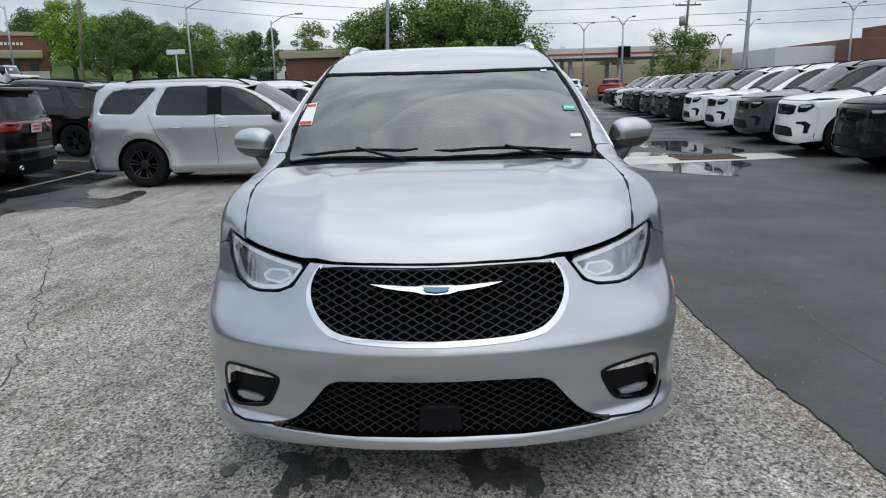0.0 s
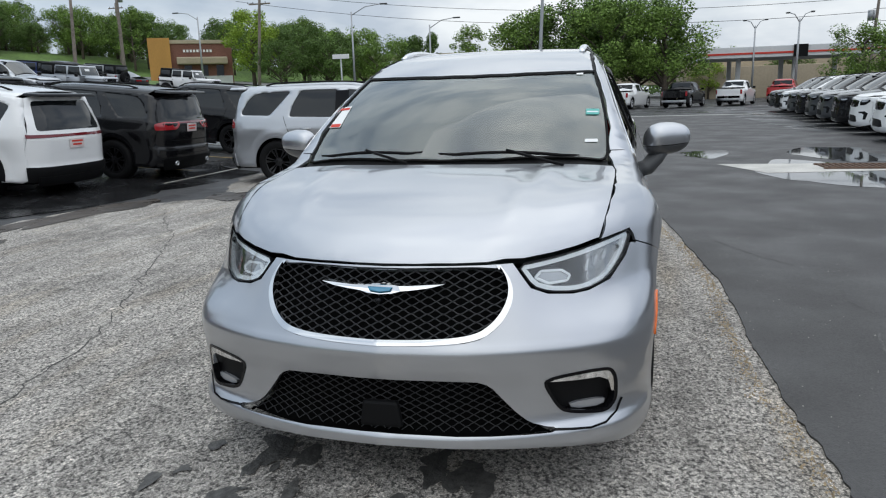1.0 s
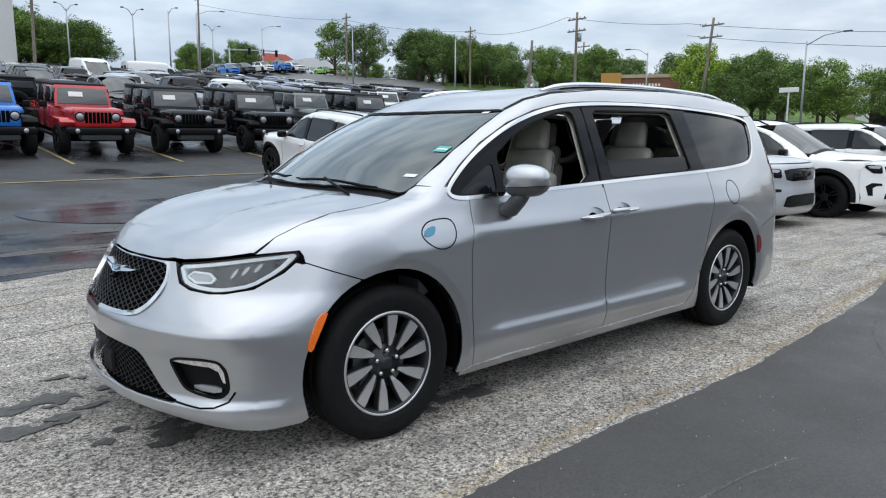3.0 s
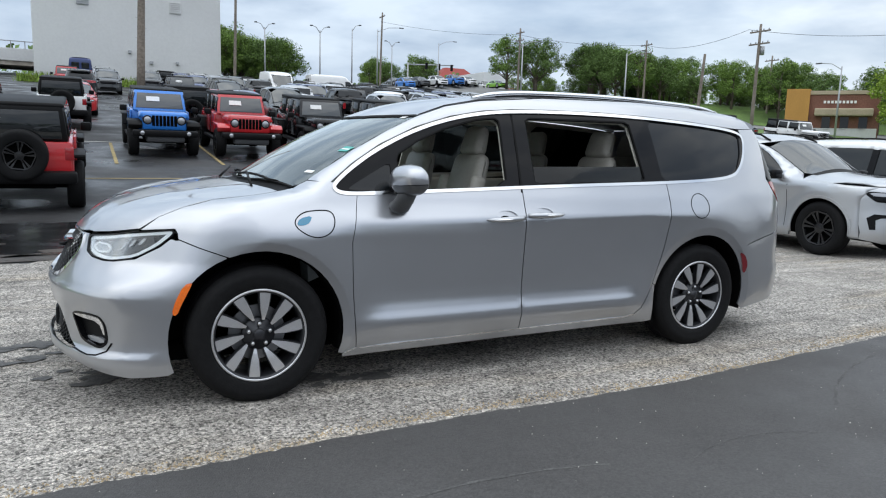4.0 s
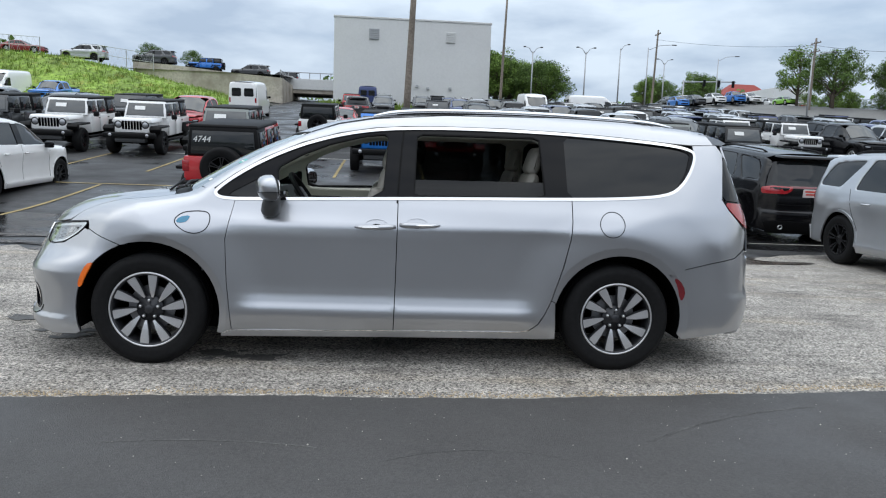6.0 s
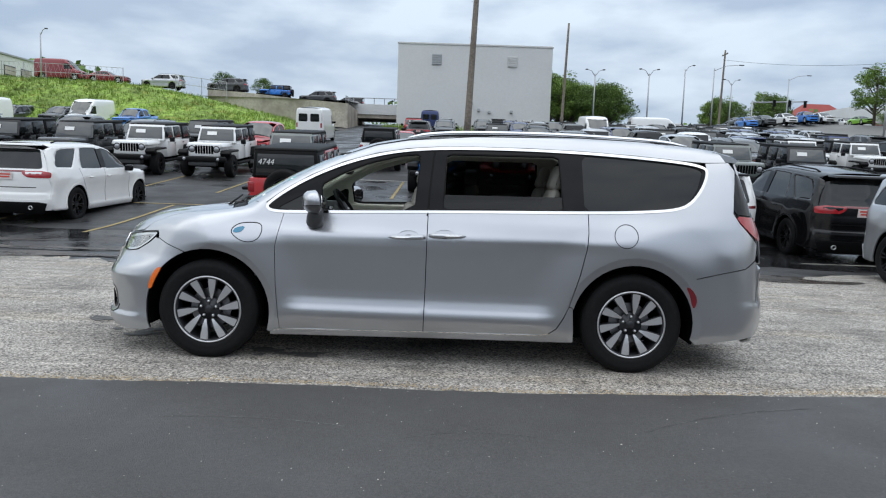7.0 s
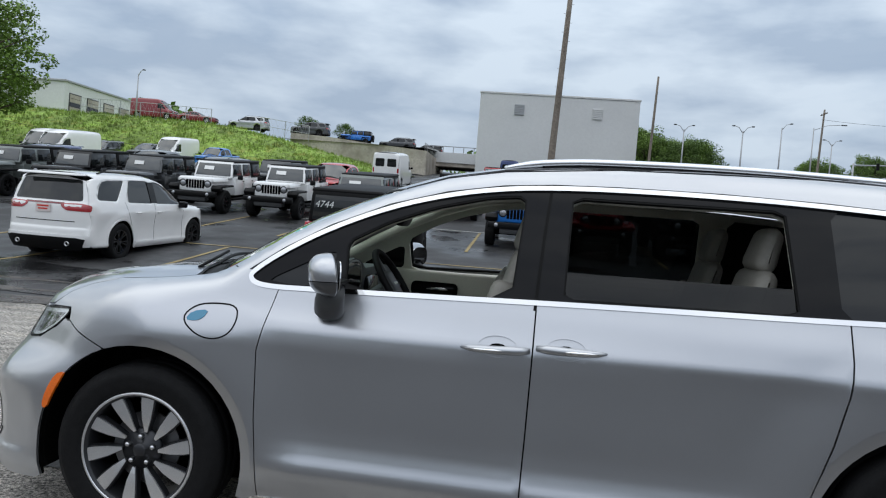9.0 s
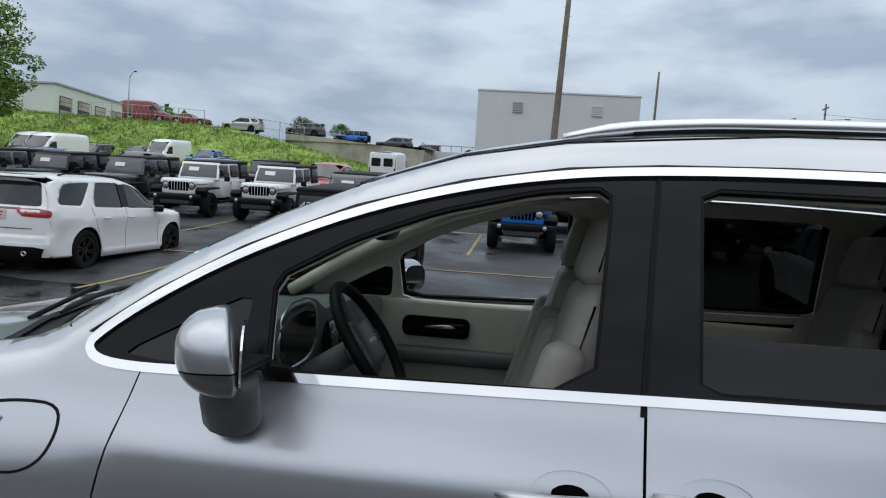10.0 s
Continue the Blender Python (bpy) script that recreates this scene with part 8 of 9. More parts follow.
retain = thing("retaining_wall", "stained concrete retaining wall along the bank", "wall")
rv = [(-29, 82.5, 9.2, 11.1), (-24, 81.5, 8.4, 10.8), (-18, 80.5, 7.4, 10.2), (-11.2, 79.6, 6.8, 9.7), (-11.6, 90, 7.6, 9.9), (-12.0, 102, 8.4, 10.6)]
for a, b in zip(rv, rv[1:]):
    bm = bmesh.new()
    d = Vector((b[0] - a[0], b[1] - a[1], 0)).normalized()
    n = Vector((d.y, -d.x, 0)) * 0.35
    lo = [bm.verts.new((a[0], a[1], a[2])), bm.verts.new((b[0], b[1], b[2])), bm.verts.new((b[0], b[1], b[3])), bm.verts.new((a[0], a[1], a[3]))]
    hi = [bm.verts.new(v.co - n) for v in lo]
    bm.faces.new(lo)
    bm.faces.new(hi[::-1])
    for i in range(4):
        bm.faces.new((lo[i], hi[i], hi[(i + 1) % 4], lo[(i + 1) % 4]))
    part("wall_section", fix(bm), M_WALLC, retain)
sheet("upper_yard", [(-30, 82), (-24, 81.3), (-18, 80.3), (-11.4, 79.8), (-12, 110), (-32, 110)], 0.0, M_ROADGREY, "grey paved yard above the retaining wall", "pavement", step=3.0).location.z = 3.3
garage = thing("service_garage", "long white service building with grey roller doors", "building")
gz = 10.8
block("wall", -82, -55.2, 76, 91, gz - 1.4, gz + 3.9, M_WHITEBLD, garage)
block("roof_edge", -82.2, -55.0, 75.8, 91.2, gz + 3.9, gz + 4.15, M_GALV, garage)
for k in range(4):
    y = 78.0 + k * 3.5
    d = block("roller_door", -55.2, -55.1, y - 1.15, y + 1.15, gz - 1.0, gz + 2.7, M_GREYPLASTIC, garage, 0.02)
    for j in range(7):
        block("door_slat", -55.1, -55.06, y - 1.1, y + 1.1, gz - 0.9 + j * 0.5, gz - 0.45 + j * 0.5, M_CARGLASS if j == 4 else M_WALLC, d, 0.01)
park("cargo_van", "dark red", -45.7, 80.0, "E", state="high on the bank", z=11.3, level=True)
park("coupe", "dark red", -39.6, 79.0, "E", state="behind a wire fence on the bank", z=bank_z(-41) + 0.5, level=True)
park("suv", "silver", -33.5, 80, "W", state="on top of the grass bank", z=bank_z(-34) + 0.3, level=True)
park("suv", "grey", -27.0, 84, "W", state="above the retaining wall", z=10.9, level=True)
park("jeep", "blue", -22.5, 90, "W", state="above the retaining wall", z=10.9, level=True)
park("suv", "grey", -17.0, 91, "W", state="above the retaining wall", z=10.5, level=True)
park("suv", "black", -14.0, 97, "W", state="above the retaining wall", z=10.4, level=True)


def fence(pts, h, label):
    fe = thing("wire_fence", label, "fence")
    for a, b in zip(pts, pts[1:]):
        a, b = Vector(a), Vector(b)
        n = max(1, int((b - a).length / 2.4))
        for i in range(n + 1):
            p = a + (b - a) * i / n
            bm = bmesh.new()
            add_tube(bm, [p, p + Vector((0, 0, h))], 0.045, 6)
            part("fence_post", bm, M_GALV, fe)
        for q in (0.5, 0.98):
            bm = bmesh.new()
            add_tube(bm, [a + Vector((0, 0, h * q)), b + Vector((0, 0, h * q))], 0.03, 5)
            part("fence_rail", bm, M_GALV, fe)
        bm = bmesh.new()
        step = 0.55
        m = int((b - a).length / step)
        for i in range(m):
            for s in (0, 1):
                p, q2 = a + (b - a) * ((i + s) / m), a + (b - a) * ((i + 1 - s) / m)
                add_tube(bm, [p, q2 + Vector((0, 0, h * 0.98))], 0.010, 3)
        tagged(part("fence_mesh", bm, M_GALV, fe), kind="stuff")
    return fe


fence([(-52, 74.5, bank_z(-50)), (-42, 74.5, bank_z(-42)), (-36, 75, bank_z(-36))], 2.0, "chain-link fence along the top of the bank")
fence([(-31, 77.5, bank_z(-31)), (-26, 80.5, bank_z(-26) + 0.5)], 2.0, "leaning chain-link fence by the wall")
fence([(-11.8, 82, 9.8), (-12.0, 92, 10.0), (-12.2, 102, 10.6)], 1.1, "steel railing on the retaining wall")


# ---- street side ----
rest = thing("restaurant", "brick and orange stucco restaurant with tan awning", "building")
rest.matrix_world = Matrix.Translation((74.0, 48.1, 3.5)) @ Matrix.Rotation(radians(34), 4, "Z") @ Matrix.Diagonal((0.60, 0.60, 1.03, 1)) @ Matrix.Translation((3, -0.5, 0))
block("wall", -3, 6, -7, 7, -0.5, 4.6, M_BRICK, rest)
block("tower", -3.6, 3, 4.5, 8.5, -0.5, 5.2, M_ORANGE, rest)
block("roof_cap", -3.2, 6.2, -7.2, 7.2, 4.6, 5.0, M_TANBRICK, rest)
block("awning", -4.4, -3.0, -6, 3.5, 2.3, 3.1, M_TANBRICK, rest, 0.15)
block("base_band", -3.1, -3.0, -6.8, 4.4, 0, 1.0, M_WHITEBLD, rest, 0.0)
for y in (-4.5, -1.5, 1.5):
    w = block("window", -3.08, -2.98, y - 0.7, y + 0.7, 0.9, 2.2, M_CARGLASS, rest, 0.0)
    block("window_frame", -3.1, -3.06, y - 0.78, y + 0.78, 0.82, 0.92, M_WHITEBLD, w, 0.0)
for k in range(9):
    block("sign_bar", -3.12, -3.02, -3.2 + k * 0.62, -2.8 + k * 0.62, 3.66, 3.94, M_PAPER, rest, 0.0)
gas = thing("filling_station", "white filling station canopy on slim columns", "filling station")
block("canopy", 70, 80, -24.5, -8.5, 3.95, 4.95, M_WHITEBLD, gas)
block("canopy_stripe", 69.95, 80.05, -24.55, -8.45, 4.25, 4.42, M_REDINK, gas, 0.0)
block("price_panel", 69.85, 69.95, -17.6, -16.4, 3.9, 5.0, M_BLKPLASTIC, gas, 0.0)
for x in (72, 78):
    for y in (-22, -17, -12):
        block("column", x - 0.2, x + 0.2, y - 0.2, y + 0.2, 0, 4.0, M_WHITEBLD, gas, 0.02)
block("kiosk", 86, 94, -24, -8, 0, 3.6, M_TANBRICK, gas)
mall = thing("shop_row", "low tan and brick row of shops with flat roofs", "building")
block("tan_wall", 92, 110, -36, -10, 0, 5.4, M_TANBRICK, mall)
block("white_wall", 84, 100, -46, -38, 0, 5.0, M_WHITEBLD, mall)
block("brick_wall", 80, 98, -60, -45, 0, 5.6, M_BRICK, mall)
block("brick_tower", 79.6, 86, -58, -49, 5.6, 7.0, M_BRICK, mall)
for k in range(5):
    block("sign_bar", 79.5, 79.6, -57 + k * 1.5, -56 + k * 1.5, 5.9, 6.5, M_PAPER, mall, 0.0)
b2 = thing("brick_house", "low brick building with a flat grey roof", "building")
block("wall", 62, 70, 8.5, 15, 0.0, 4.4, M_BRICK, b2)
block("roof", 61.6, 70.4, 8.1, 15.4, 4.4, 5.0, M_TANBRICK, b2)
far1 = thing("long_store", "long pale store across the street", "building")
block("wall", 120, 140, -10, 60, 2.0, 8.5, M_TANBRICK, far1)
block("front_panel", 119.7, 120, 10, 40, 2.0, 7.5, M_WHITEBLD, far1)
for k in range(6):
    block("window", 119.5, 119.7, 12 + k * 4.5, 15 + k * 4.5, 2.4, 5.0, M_CARGLASS, far1, 0.0)
wb2 = thing("white_office", "white office building half hidden by trees", "building")
block("wall", 80, 88, 138, 150, 8, 18.0, M_WHITEBLD, wb2)
rr = thing("red_roof_restaurant", "far white restaurant with a red hipped roof", "building")
block("wall", 92, 112, 190, 204, 8, 21, M_WHITEBLD, rr)
bm = bmesh.new()
add_box(bm, (16, 10, 4.0), (102, 196, 23), 0.0, taper=(0.4, 0.2))
part("roof", bm, M_ROOFRED, rr)
sheet("street", [(22, 112), (44, 84), (64, 60), (100, 30), (150, 10), (150, 20), (104, 42), (72, 70), (52, 92), (30, 122)], 0.03, M_ROADGREY, "pale grey street climbing past the lot", "road", step=6)


def vz(x, y):
    """Ground with the lawn that swells beyond the street."""
    d = 0.64 * (x - 74) + 0.77 * (y - 70)
    return hz(x, y) + (2.3 * float(sstep(d, 0.0, 16.0)) if x > 36 else 0.0)


def swell(name, outline, material, label, category):
    v, f, _ = fill2d(outline, (), (6, 6))
    return tagged(mesh_ob(name, [(a, b, vz(a, b) + 0.05) for a, b in v], [tuple(t) for t in f], material, smooth=True), label, category, kind="structure")


swell("far_lot", dense([(42, 110), (46, 96), (58, 84), (67, 76), (92, 108), (150, 240), (42, 240)], 6), M_ROADGREY, "far grey paved lot beyond the street", "pavement")
swell("verge", dense([(67, 76), (74, 70), (106, 44), (150, 22), (240, 22), (240, 240), (150, 240), (92, 108)], 6), M_GRASS, "mown green lawn beyond the street", "grass")
far = random.Random(31)
for row, (y, x0, x1) in enumerate(((104.0, 46, 66), (112.5, 48, 72), (121.0, 50, 78))):
    x = x0
    while x < x1:
        if far.random() < 0.85:
            park(far.choice(("suv", "coupe", "suv_long", "pickup")), far.choice(("white", "red", "black", "grey", "silver", "lime", "blue", "white")), x, y + far.uniform(-0.5, 0.5), "S", state="in a far row by the street", z=vz(x, y) + 0.06, level=True)
        x += 2.9
sheet("near_verge", [(62, 8), (60, 30), (52, 56), (64, 56), (96, 28), (96, 8)], 0.04, M_GRASS, "mown grass strip by the street", "grass", step=5)


# ---- poles and lamps ----
def pole(x, y, h, r, label, lean_x=0.0, lean_y=0.0, arms=0, material=None, z=None, can=False, rungs=0):
    p = thing("utility_pole", label, "pole", m=pose(x, y, hz(x, y) if z is None else z))
    material = material or M_WOODPOLE
    bm = bmesh.new()
    add_tube(bm, [(lean_x * t, lean_y * t, h * t - 0.2 * (t == 0)) for t in np.linspace(0, 1, 7)], [r * (1 - 0.35 * t) for t in np.linspace(0, 1, 7)], 10)
    part("pole_shaft", bm, material, p, smooth=True)
    for k in range(arms):
        bm = bmesh.new()
        zz = h - 0.7 - k * 1.2
        add_box(bm, (0.14, 2.4, 0.14), (lean_x * zz / h, lean_y * zz / h, zz), 0.02)
        part("crossarm", bm, M_WOODPOLE, p)
        for s in (-1.0, -0.4, 0.4, 1.0):
            bm = bmesh.new()
            add_lathe(bm, [(0.0, 0.0), (0.05, 0.02), (0.035, 0.10), (0.05, 0.14), (0.0, 0.17)], 8, "z", (lean_x * zz / h, s, zz + 0.07))
            part("insulator", bm, M_GREYPLASTIC, p, smooth=True)
    if can:
        bm = bmesh.new()
        add_lathe(bm, [(0.0, 0.0), (0.28, 0.02), (0.28, 0.85), (0.0, 0.9)], 14, "z", (lean_x + 0.4, 0, h * 0.72))
        part("transformer", bm, M_GALV, p, smooth=True)
    for k in range(rungs):
        bm = bmesh.new()
        zz = h * 0.28 + k * h * 0.72 / rungs
        s = 1 if k % 2 else -1
        cx, cy = lean_x * zz / h, lean_y * zz / h
        add_tube(bm, [(cx, cy, zz), (cx + s * 0.34, cy, zz + 0.01)], 0.014, 5)
        part("climbing_step", bm, M_GALV, p)
    return p


def street_lamp(x, y, h, label, arm=2.0, way=(1, 0), twin=False, z=None):
    p = thing("street_lamp", label, "street lamp", m=pose(x, y, hz(x, y) if z is None else z))
    bm = bmesh.new()
    add_tube(bm, [(0, 0, -0.2), (0, 0, h * 0.5), (0, 0, h)], [0.11, 0.09, 0.06], 8)
    part("lamp_post", bm, M_GALV, p, smooth=True)
    d = Vector((*way, 0)).normalized()
    for s in ((1, -1) if twin else (1,)):
        bm = bmesh.new()
        e = d * arm * s
        add_tube(bm, [(0, 0, h - 0.3), (e.x * 0.5, e.y * 0.5, h + 0.35), (e.x, e.y, h + 0.5)], 0.04, 6)
        part("lamp_arm", bm, M_GALV, p, smooth=True)
        bm = bmesh.new()
        add_box(bm, (0.30, 0.30, 0.12) if arm < 1 else (0.22 + abs(d.x) * 0.45, 0.22 + abs(d.y) * 0.45, 0.12), (e.x * 1.15, e.y * 1.15, h + 0.5), 0.04)
        part("lamp_head", bm, M_GREYPLASTIC, p)
    return p


tall = pole(2.60, 47.8, 14.5, 0.27, "leaning weathered wooden pole with climbing steps", 0.50, 0.1, rungs=16)
for sgn in (-1, 1):
    bm = bmesh.new()
    add_tube(bm, [(0.50, 0.1, 14.2), (0.50 + sgn * 0.35, 0.1, 14.42), (0.50 + sgn * 0.55, 0.1, 14.75)], 0.05, 6)
    part("pole_bracket", bm, M_GALV, tall, smooth=True)
pole(13.5, 74.0, 12.4, 0.17, "slim wooden pole beside the warehouse", 0.30, 0)
pole(66, 35.6, 10.5, 0.19, "wooden utility pole with crossarms by the street", 1.1, -0.4, 2)
pole(59, 46.2, 10.5, 0.19, "wooden utility pole with a transformer", 0.1, 0, 2, can=True)
pole(50, 4.9, 12.0, 0.15, "tall grey pole behind the parked cars", 0.2, -0.5, material=M_GALV)
pole(66, -21.5, 9.0, 0.16, "utility pole with a transformer", 0.0, -0.4, 1, can=True)
pole(40, -17.0, 11.0, 0.12, "tall grey lamp pole beside the parked row", 0.0, -0.4, material=M_GALV)
pole(45, 40, 6.5, 0.16, "short old wooden pole in the verge", 0.5, 0)
pole(62, 95, 12, 0.2, "wooden utility pole by the far street", 0.1, 0, 2)
pole(44, 110, 14, 0.2, "tall pole far up the hill", 0.3, 0, 1)
pole(75, 80, 11, 0.18, "utility pole among the trees", 0, 0, 2)
pole(90, 70, 10, 0.18, "utility pole among the trees", 0.2, 0, 1)
for x, y, h, arm, way, tw in ((58, 22, 7.5, 2.6, (0, -1), False), (62, 16, 7.0, 2.2, (0, -1), False), (66, 42, 7.0, 2.2, (0, 1), False), (56, 62, 7.5, 2.2, (1, 0), False), (48, 72, 8.0, 2.2, (1, 0), True), (30, 84, 8.5, 0.9, (1, 0), False), (24, 78, 7.5, 0.9, (1, 0), True), (18.5, 82, 7.5, 0.9, (1, 0), True), (35, 88, 9.0, 3.0, (1, 0), False), (40, 95, 7.5, 0.9, (1, 0), True), (52, 104, 9.0, 2.6, (1, 0), False), (70, -13, 6.8, 0.8, (0, 1), True), (62, -15, 6.6, 0.8, (0, 1), True), (72, -30, 6.8, 0.8, (0, 1), True), (64, -36, 7.4, 0.8, (0, 1), True), (52, -20, 4.2, 0.5, (0, 1), True)):
    street_lamp(x, y, h, "grey steel street lamp", arm, way, tw)
street_lamp(-46.2, 76.5, 5.6, "small lamp post on the bank", 0.6, (1, 0), False, bank_z(-46))
signal = thing("traffic_signal", "traffic signal on a long steel arm", "traffic signal", m=pose(50, 112, hz(50, 112)))
bm = bmesh.new()
add_tube(bm, [(0, 0, 0), (0, 0, 6.5)], 0.14, 8)
add_tube(bm, [(0, 0, 6.2), (9, 0, 6.6)], 0.09, 8)
part("signal_mast", bm, M_GALV, signal, smooth=True)
for x in (3.5, 6.0, 8.5):
    block("signal_head", x - 0.2, x + 0.2, -0.3, 0.0, 5.6, 6.7, M_BLKPLASTIC, signal, 0.03)


def wire(a, b, sag, r=0.02):
    a, b = Vector(a), Vector(b)
    bm = bmesh.new()
    add_tube(bm, [a.lerp(b, t) - Vector((0, 0, sag * 4 * t * (1 - t))) for t in np.linspace(0, 1, 15)], r, 4)
    ob = part("overhead_wire", bm, M_WIRE, None, smooth=True)
    return tagged(ob, "thin black overhead wire sagging between poles", "wire", "overhead wires")


zA, zB = hz(66, 38) + 10, hz(59, 47.5) + 10
wire((67, 38, zA), (59, 47.5, zB), 0.3)
wire((59, 47.5, zB), (75, 80, hz(75, 80) + 10.3), 1.0)
wire((67, 38, zA), (66.2, -21.5, 8.4), 1.6)
wire((67, 38, zA - 1.2), (66.2, -21.5, 7.2), 1.6)
wire((66, -21.5, 8.6), (60, -90, 13.5), 1.0)
wire((66, -21.5, 7.4), (60, -90, 11.5), 1.0)
wire((66, -21.5, 6.4), (60, -90, 10.0), 1.0)
wire((75, 80, hz(75, 80) + 10.3), (62, 95, hz(62, 95) + 11), 0.6)
wire((62, 95, hz(62, 95) + 11), (44, 110, hz(44, 110) + 12.5), 0.6)
wire((75, 80, hz(75, 80) + 5), (44, 100, hz(44, 100) + 4), 1.2)
wire((-60, 60, 9.5), (-14, 57, 5.4), 1.0, 0.015)
box_sign = thing("price_sheet_board", "small white board sign on a post", "sign", m=pose(60, 24, hz(60, 24)))
bm = bmesh.new()
add_tube(bm, [(0, 0, 0), (0, 0, 3.8)], 0.07, 6)
part("sign_post", bm, M_WHITEBLD, box_sign)
block("sign_panel", -0.06, 0.06, -0.8, 0.8, 3.5, 3.9, M_PAPER, box_sign, 0.02)


# ---- trees ----
def leaf_material(name, color):
    m = mat(name, color, 0.65, spec=0.2)
    n, l = m.node_tree.nodes, m.node_tree.links
    b = n["Principled BSDF"]
    g = n.new("ShaderNodeNewGeometry")
    r = n.new("ShaderNodeMapRange")
    r.inputs["To Min"].default_value, r.inputs["To Max"].default_value = 0.55, 1.5
    l.new(g.outputs["Random Per Island"], r.inputs["Value"])
    s = n.new("ShaderNodeVectorMath")
    s.operation = "SCALE"
    s.inputs[0].default_value = color
    l.new(r.outputs[0], s.inputs["Scale"])
    l.new(s.outputs[0], b.inputs["Base Color"])
    b.inputs["Subsurface Weight"].default_value = 0.0
    return m


M_LEAF = leaf_material("green_leaves", (0.140, 0.222, 0.046))
M_LEAF2 = leaf_material("bright_green_leaves", (0.24, 0.34, 0.045))
M_LEAF3 = leaf_material("dark_green_leaves", (0.098, 0.160, 0.042))
M_BARK = mat("tree_bark", (0.10, 0.08, 0.06), 0.9, grain=0.3, grain_scale=6, bump=0.6, bump_scale=12)


def make_tree(label, material, h, spread, trunk, leaves, clumps, seed, cone=False, leaf=0.27):
    r = random.Random(seed)
    root = thing("tree", label, "tree", "trees round the lot")
    bm = bmesh.new()
    add_tube(bm, [(0, 0, -0.3), (0.05, 0, h * 0.2), (0, 0.08, h * 0.45), (0.05, 0, h * 0.8)], [trunk * 1.2, trunk, trunk * 0.7, trunk * 0.2], 8)
    centres = []
    for k in range(clumps):
        t = r.random() ** 0.8
        zc = h * (0.30 + 0.66 * t)
        if cone:
            rad = spread * (1.05 - t) * 0.95 + 0.2
        else:
            rad = spread * math.sqrt(max(0.05, 1 - ((t - 0.42) / 0.62) ** 2))
        a = r.uniform(0, math.tau)
        q = rad * (0.35 + 0.72 * r.random()) * (1 + 0.22 * math.sin(2 * a + seed) * (0 if cone else 1))
        zc += 0.05 * h * math.sin(3 * a + 2 * seed)
        c = Vector((q * math.cos(a), q * math.sin(a), zc))
        centres.append((c, r.uniform(0.10, 0.26) * spread * (0.7 if cone else 1.0) + 0.22))
        if k % 3 == 0:
            s = Vector((0, 0, max(h * 0.18, zc - q * 0.8)))
            add_tube(bm, [s, s.lerp(c, 0.5) + Vector((0, 0, 0.15)), c], [trunk * 0.45, trunk * 0.25, trunk * 0.08], 5)
    part("trunk", bm, M_BARK, root, smooth=True)
    v, f = [], []
    per = leaves // clumps
    for c, rad in centres:
        for _ in range(per):
            d = Vector((r.gauss(0, 1), r.gauss(0, 1), r.gauss(0, 1))).normalized()
            p = c + d * rad * (0.55 + 0.5 * r.random() ** 0.5) * (1.0 if d.z > -0.2 else 0.8)
            s = leaf * r.uniform(0.6, 1.3)
            u = Vector((r.gauss(0, 1), r.gauss(0, 1), r.gauss(0, 0.6))).normalized()
            w = d.cross(u)
            if w.length < 0.1:
                continue
            w = (w.normalized() + d * 0.35 * r.gauss(0, 1)).normalized()
            k = len(v)
            v += [p - u * s * 0.5, p + w * s * 0.32, p + u * s * 0.55, p - w * s * 0.32]
            f.append((k, k + 1, k + 2, k + 3))
    mesh_ob("crown", v, f, material, root)
    return root


TREES = [make_tree("broad green deciduous tree in full leaf", M_LEAF, 8.0, 3.4, 0.20, 10400, 66, 1, leaf=0.21),
         make_tree("bright yellow-green tree in full leaf", M_LEAF2, 8.0, 3.0, 0.20, 9600, 60, 2, leaf=0.21),
         make_tree("dark green dense tree in full leaf", M_LEAF3, 8.0, 3.6, 0.22, 11000, 72, 3, leaf=0.21),
         make_tree("dark pointed tree with dense foliage", M_LEAF3, 8.0, 2.4, 0.18, 7400, 46, 4, True, leaf=0.20),
         make_tree("tall airy green tree with open crown", M_LEAF, 9.0, 2.8, 0.18, 6400, 50, 5, leaf=0.21)]
tr = random.Random(17)
used = set()


def plant(kind, x, y, h, z=None):
    t = TREES[kind]
    az = math.degrees(math.atan2(y + 1.5, x + 3))
    if z is None and x > 55 and 14 < az < 47:
        # the trees along the street are lower towards the restaurant
        c = float(np.interp(az, (14, 21, 28, 45, 47), (0.080, 0.084, 0.100, 0.108, 0.125))) * tr.uniform(0.86, 1.12)
        h = min(h, max(2.8, 1.4 + c * math.hypot(x + 3, y + 1.5) - vz(x, y)))
    s = h / (9.0 if kind == 4 else 8.0)
    m = Matrix.Translation((x, y, vz(x, y) if z is None else z)) @ Matrix.Rotation(tr.uniform(0, math.tau), 4, "Z")
    if kind in used:
        o = copy_thing(t, m)
    else:
        used.add(kind)
        o = t
        o.matrix_basis = m
    o.scale = (s * tr.uniform(0.92, 1.12), s * tr.uniform(0.92, 1.12), s)
    return o


# clump beyond the lane
for x, y, h, k in ((60, 6.5, 8.0, 0), (62, 3.0, 9.0, 2), (59, 0.0, 8.5, 0), (63, -2.5, 9.0, 2), (60, -4.5, 8.0, 0), (64, 9.5, 7.0, 4), (66, 0.5, 9.0, 2)):
    plant(k, x, y, h)
plant(0, 58, -18.8, 5.6)
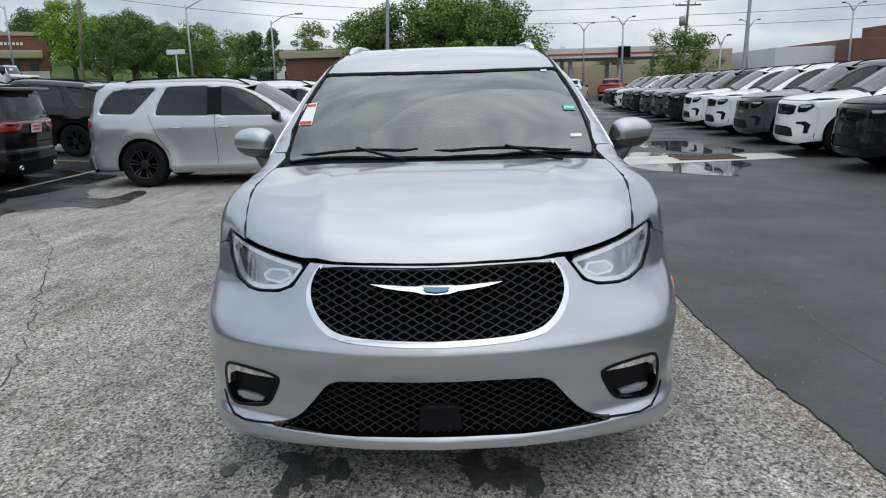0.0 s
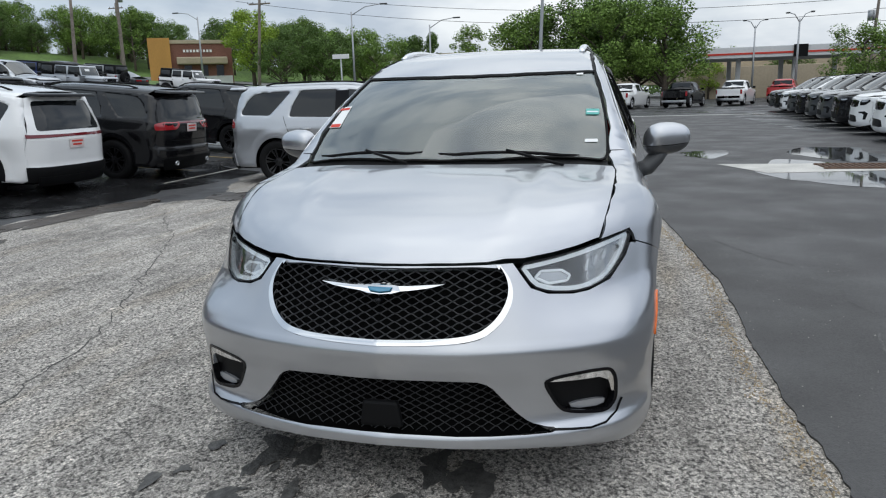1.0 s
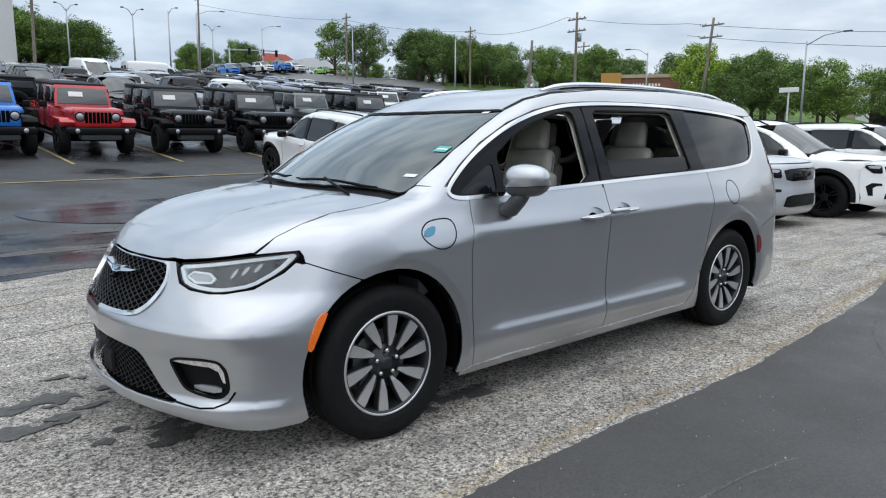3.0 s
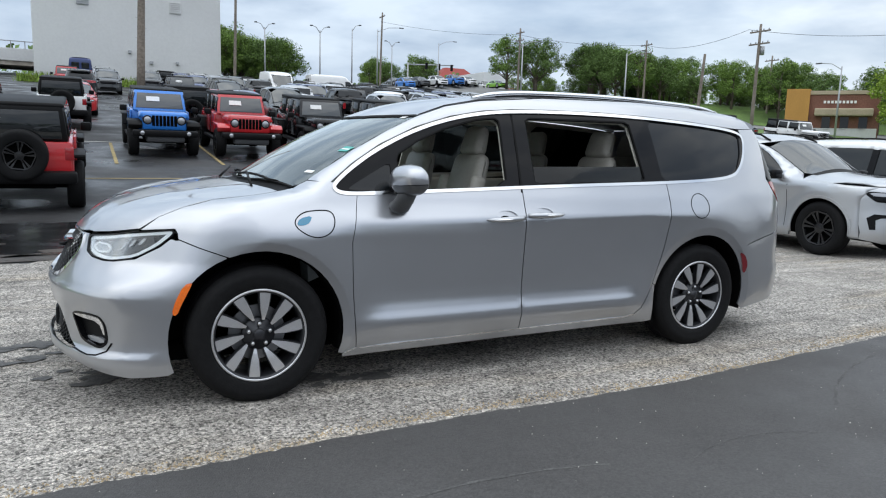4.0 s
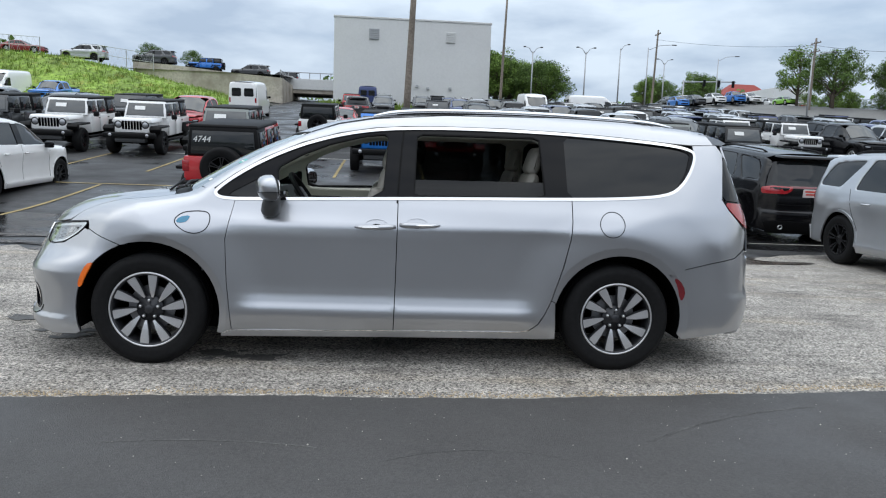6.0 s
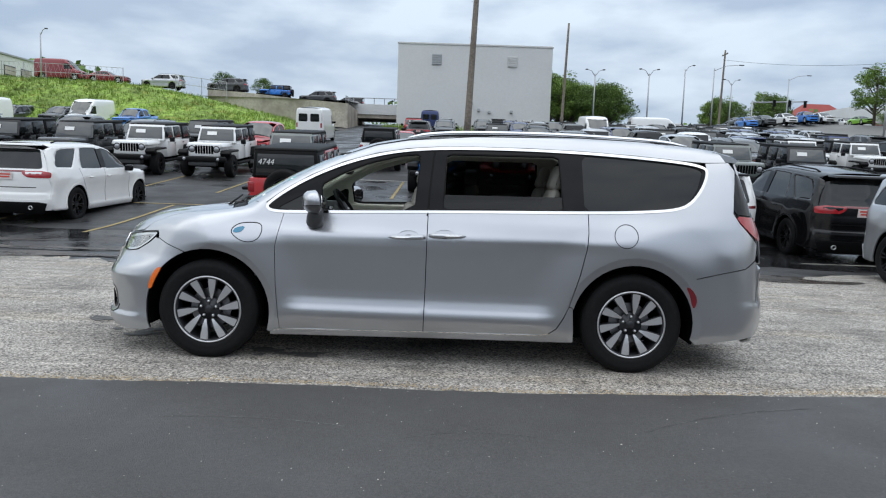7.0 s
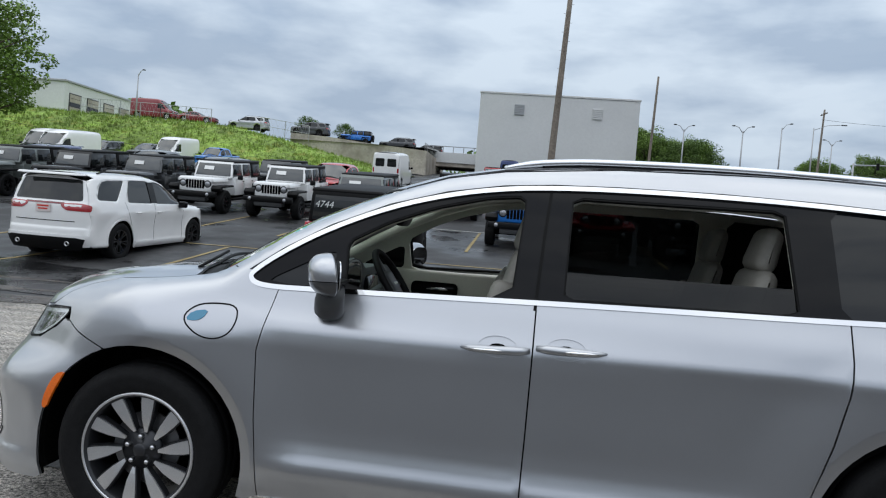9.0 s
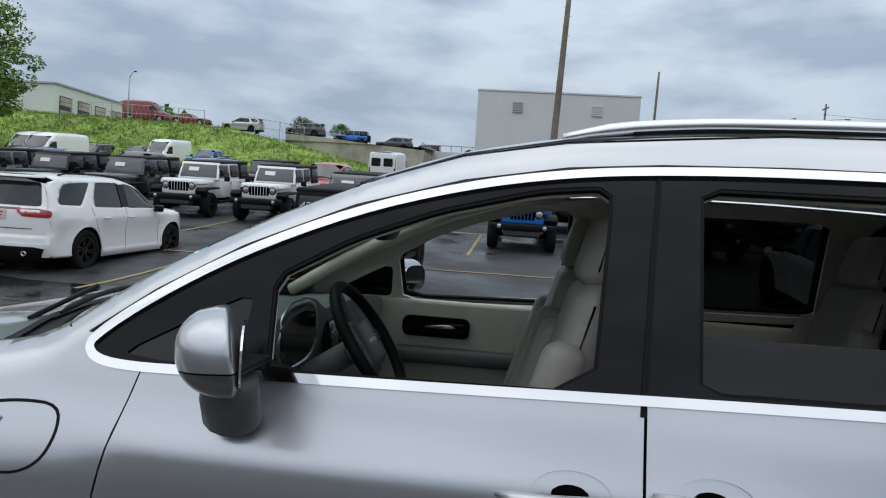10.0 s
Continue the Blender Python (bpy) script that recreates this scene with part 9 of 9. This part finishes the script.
# by the restaurant and along the street
for x, y, h, k in ((72.5, 39.5, 8.2, 1), (74, 34.0, 7.0, 2), (78, 33, 8.0, 0), (80, 29, 8.2, 0), (76, 26, 6.5, 0), (82, 23, 8.0, 3), (80, 20.5, 8.0, 3), (86, 17, 8.5, 4), (84, 13, 6.0, 1), (92, 10, 8.5, 4), (72, 30, 6.0, 2), (68, 34, 5.0, 2), (86, 36, 9.0, 2), (88, 27, 9.0, 0)):
    plant(k, x, y, h)
for i in range(16):
    plant(tr.choice((0, 2, 2, 4)), 92 + tr.uniform(-6, 10), 36 + i * 4.2, tr.uniform(7.5, 10.5))
# grove up the street
for i in range(26):
    t = i / 25
    plant(tr.choice((0, 2, 0, 2)), 66 + 28 * t + tr.uniform(-3, 6), 96 - 26 * t + tr.uniform(-3, 8), tr.uniform(6.4, 9.0))
for i in range(14):
    plant(tr.choice((0, 2, 4)), 90 + i * 3 + tr.uniform(-3, 3), 62 + tr.uniform(-6, 16) - i, tr.uniform(6.5, 9.5))
# low growth under and behind the grove
for i in range(30):
    t = i / 29
    plant(tr.choice((0, 2)), 72 + 30 * t + tr.uniform(-3, 5), 104 - 30 * t + tr.uniform(-2, 10), tr.uniform(3.6, 5.2), vz(72 + 30 * t, 104 - 30 * t) - 1.2)
# behind the warehouse and far street
for i in range(13):
    plant(tr.choice((0, 2, 0)), 14.8 + i * 0.62 + tr.uniform(-0.8, 0.8), 88 + tr.uniform(-3, 8), tr.uniform(6.2, 7.8) - 0.11 * i)
for i in range(9):
    plant(tr.choice((0, 4, 2)), 50 + i * 2.0, 135 + tr.uniform(-6, 8), tr.uniform(5.6, 8.2))
for x, y, h, z in ((-44.1, 49.5, 10.8, 6.4), (-30, 92, 3.2, 11.2), (-25.5, 95, 3.0, 11.2), (-48, 54, 11.0, 5.0)):
    plant(0 if h > 5 else 2, x, y, h, z)
for x, y, h in ((100, -24, 5.5), (104, -30, 6), (98, -34, 4.5), (88, -20, 5), (96, -12, 6), (112, -8, 8), (86, -11, 4.5), (118, -18, 7)):
    plant(tr.choice((0, 2, 1)), x, y, h)
# far woods on the skyline
wv, wf = [], []
wd = random.Random(23)
for i in range(640):
    # clumps from 420 on stand out of view, added to darken the paint's reflections
    a = radians(wd.uniform(-60, 118) if i < 420 else wd.uniform(118, 300))
    d = wd.uniform(150, 230) if i < 420 else wd.uniform(95, 140)
    x, y = d * math.cos(a), d * math.sin(a)
    z0 = hz(x, y)
    hh = wd.uniform(5, 9) * (1.0 if y > -20 or i >= 420 else 0.6)
    for _ in range(60):
        t = wd.random()
        q = hh * 0.45 * math.sqrt(max(0.05, 1 - ((t - 0.4) / 0.65) ** 2))
        b = wd.uniform(0, math.tau)
        p = Vector((x + q * math.cos(b), y + q * math.sin(b), z0 + hh * t))
        u = Vector((wd.gauss(0, 1), wd.gauss(0, 1), wd.gauss(0, 1))).normalized()
        w = u.orthogonal().normalized()
        s = wd.uniform(0.7, 1.5)
        k = len(wv)
        wv += [p - u * s * 0.5, p + w * s * 0.4, p + u * s * 0.5, p - w * s * 0.4]
        wf.append((k, k + 1, k + 2, k + 3))
tagged(mesh_ob("far_woods", wv, wf, M_LEAF3), "far dark green woods along the skyline", "woods", kind="stuff")
# tufts of weeds among the parked rows
weeds("kerb_weeds", 700, lambda r: (lambda x, y: (x, y, hz(x, y)))(r.uniform(-6, 24), 72.6 + r.uniform(-0.8, 0.8)), 0.9, M_WEEDS, "weeds along the foot of the warehouse wall", 6)
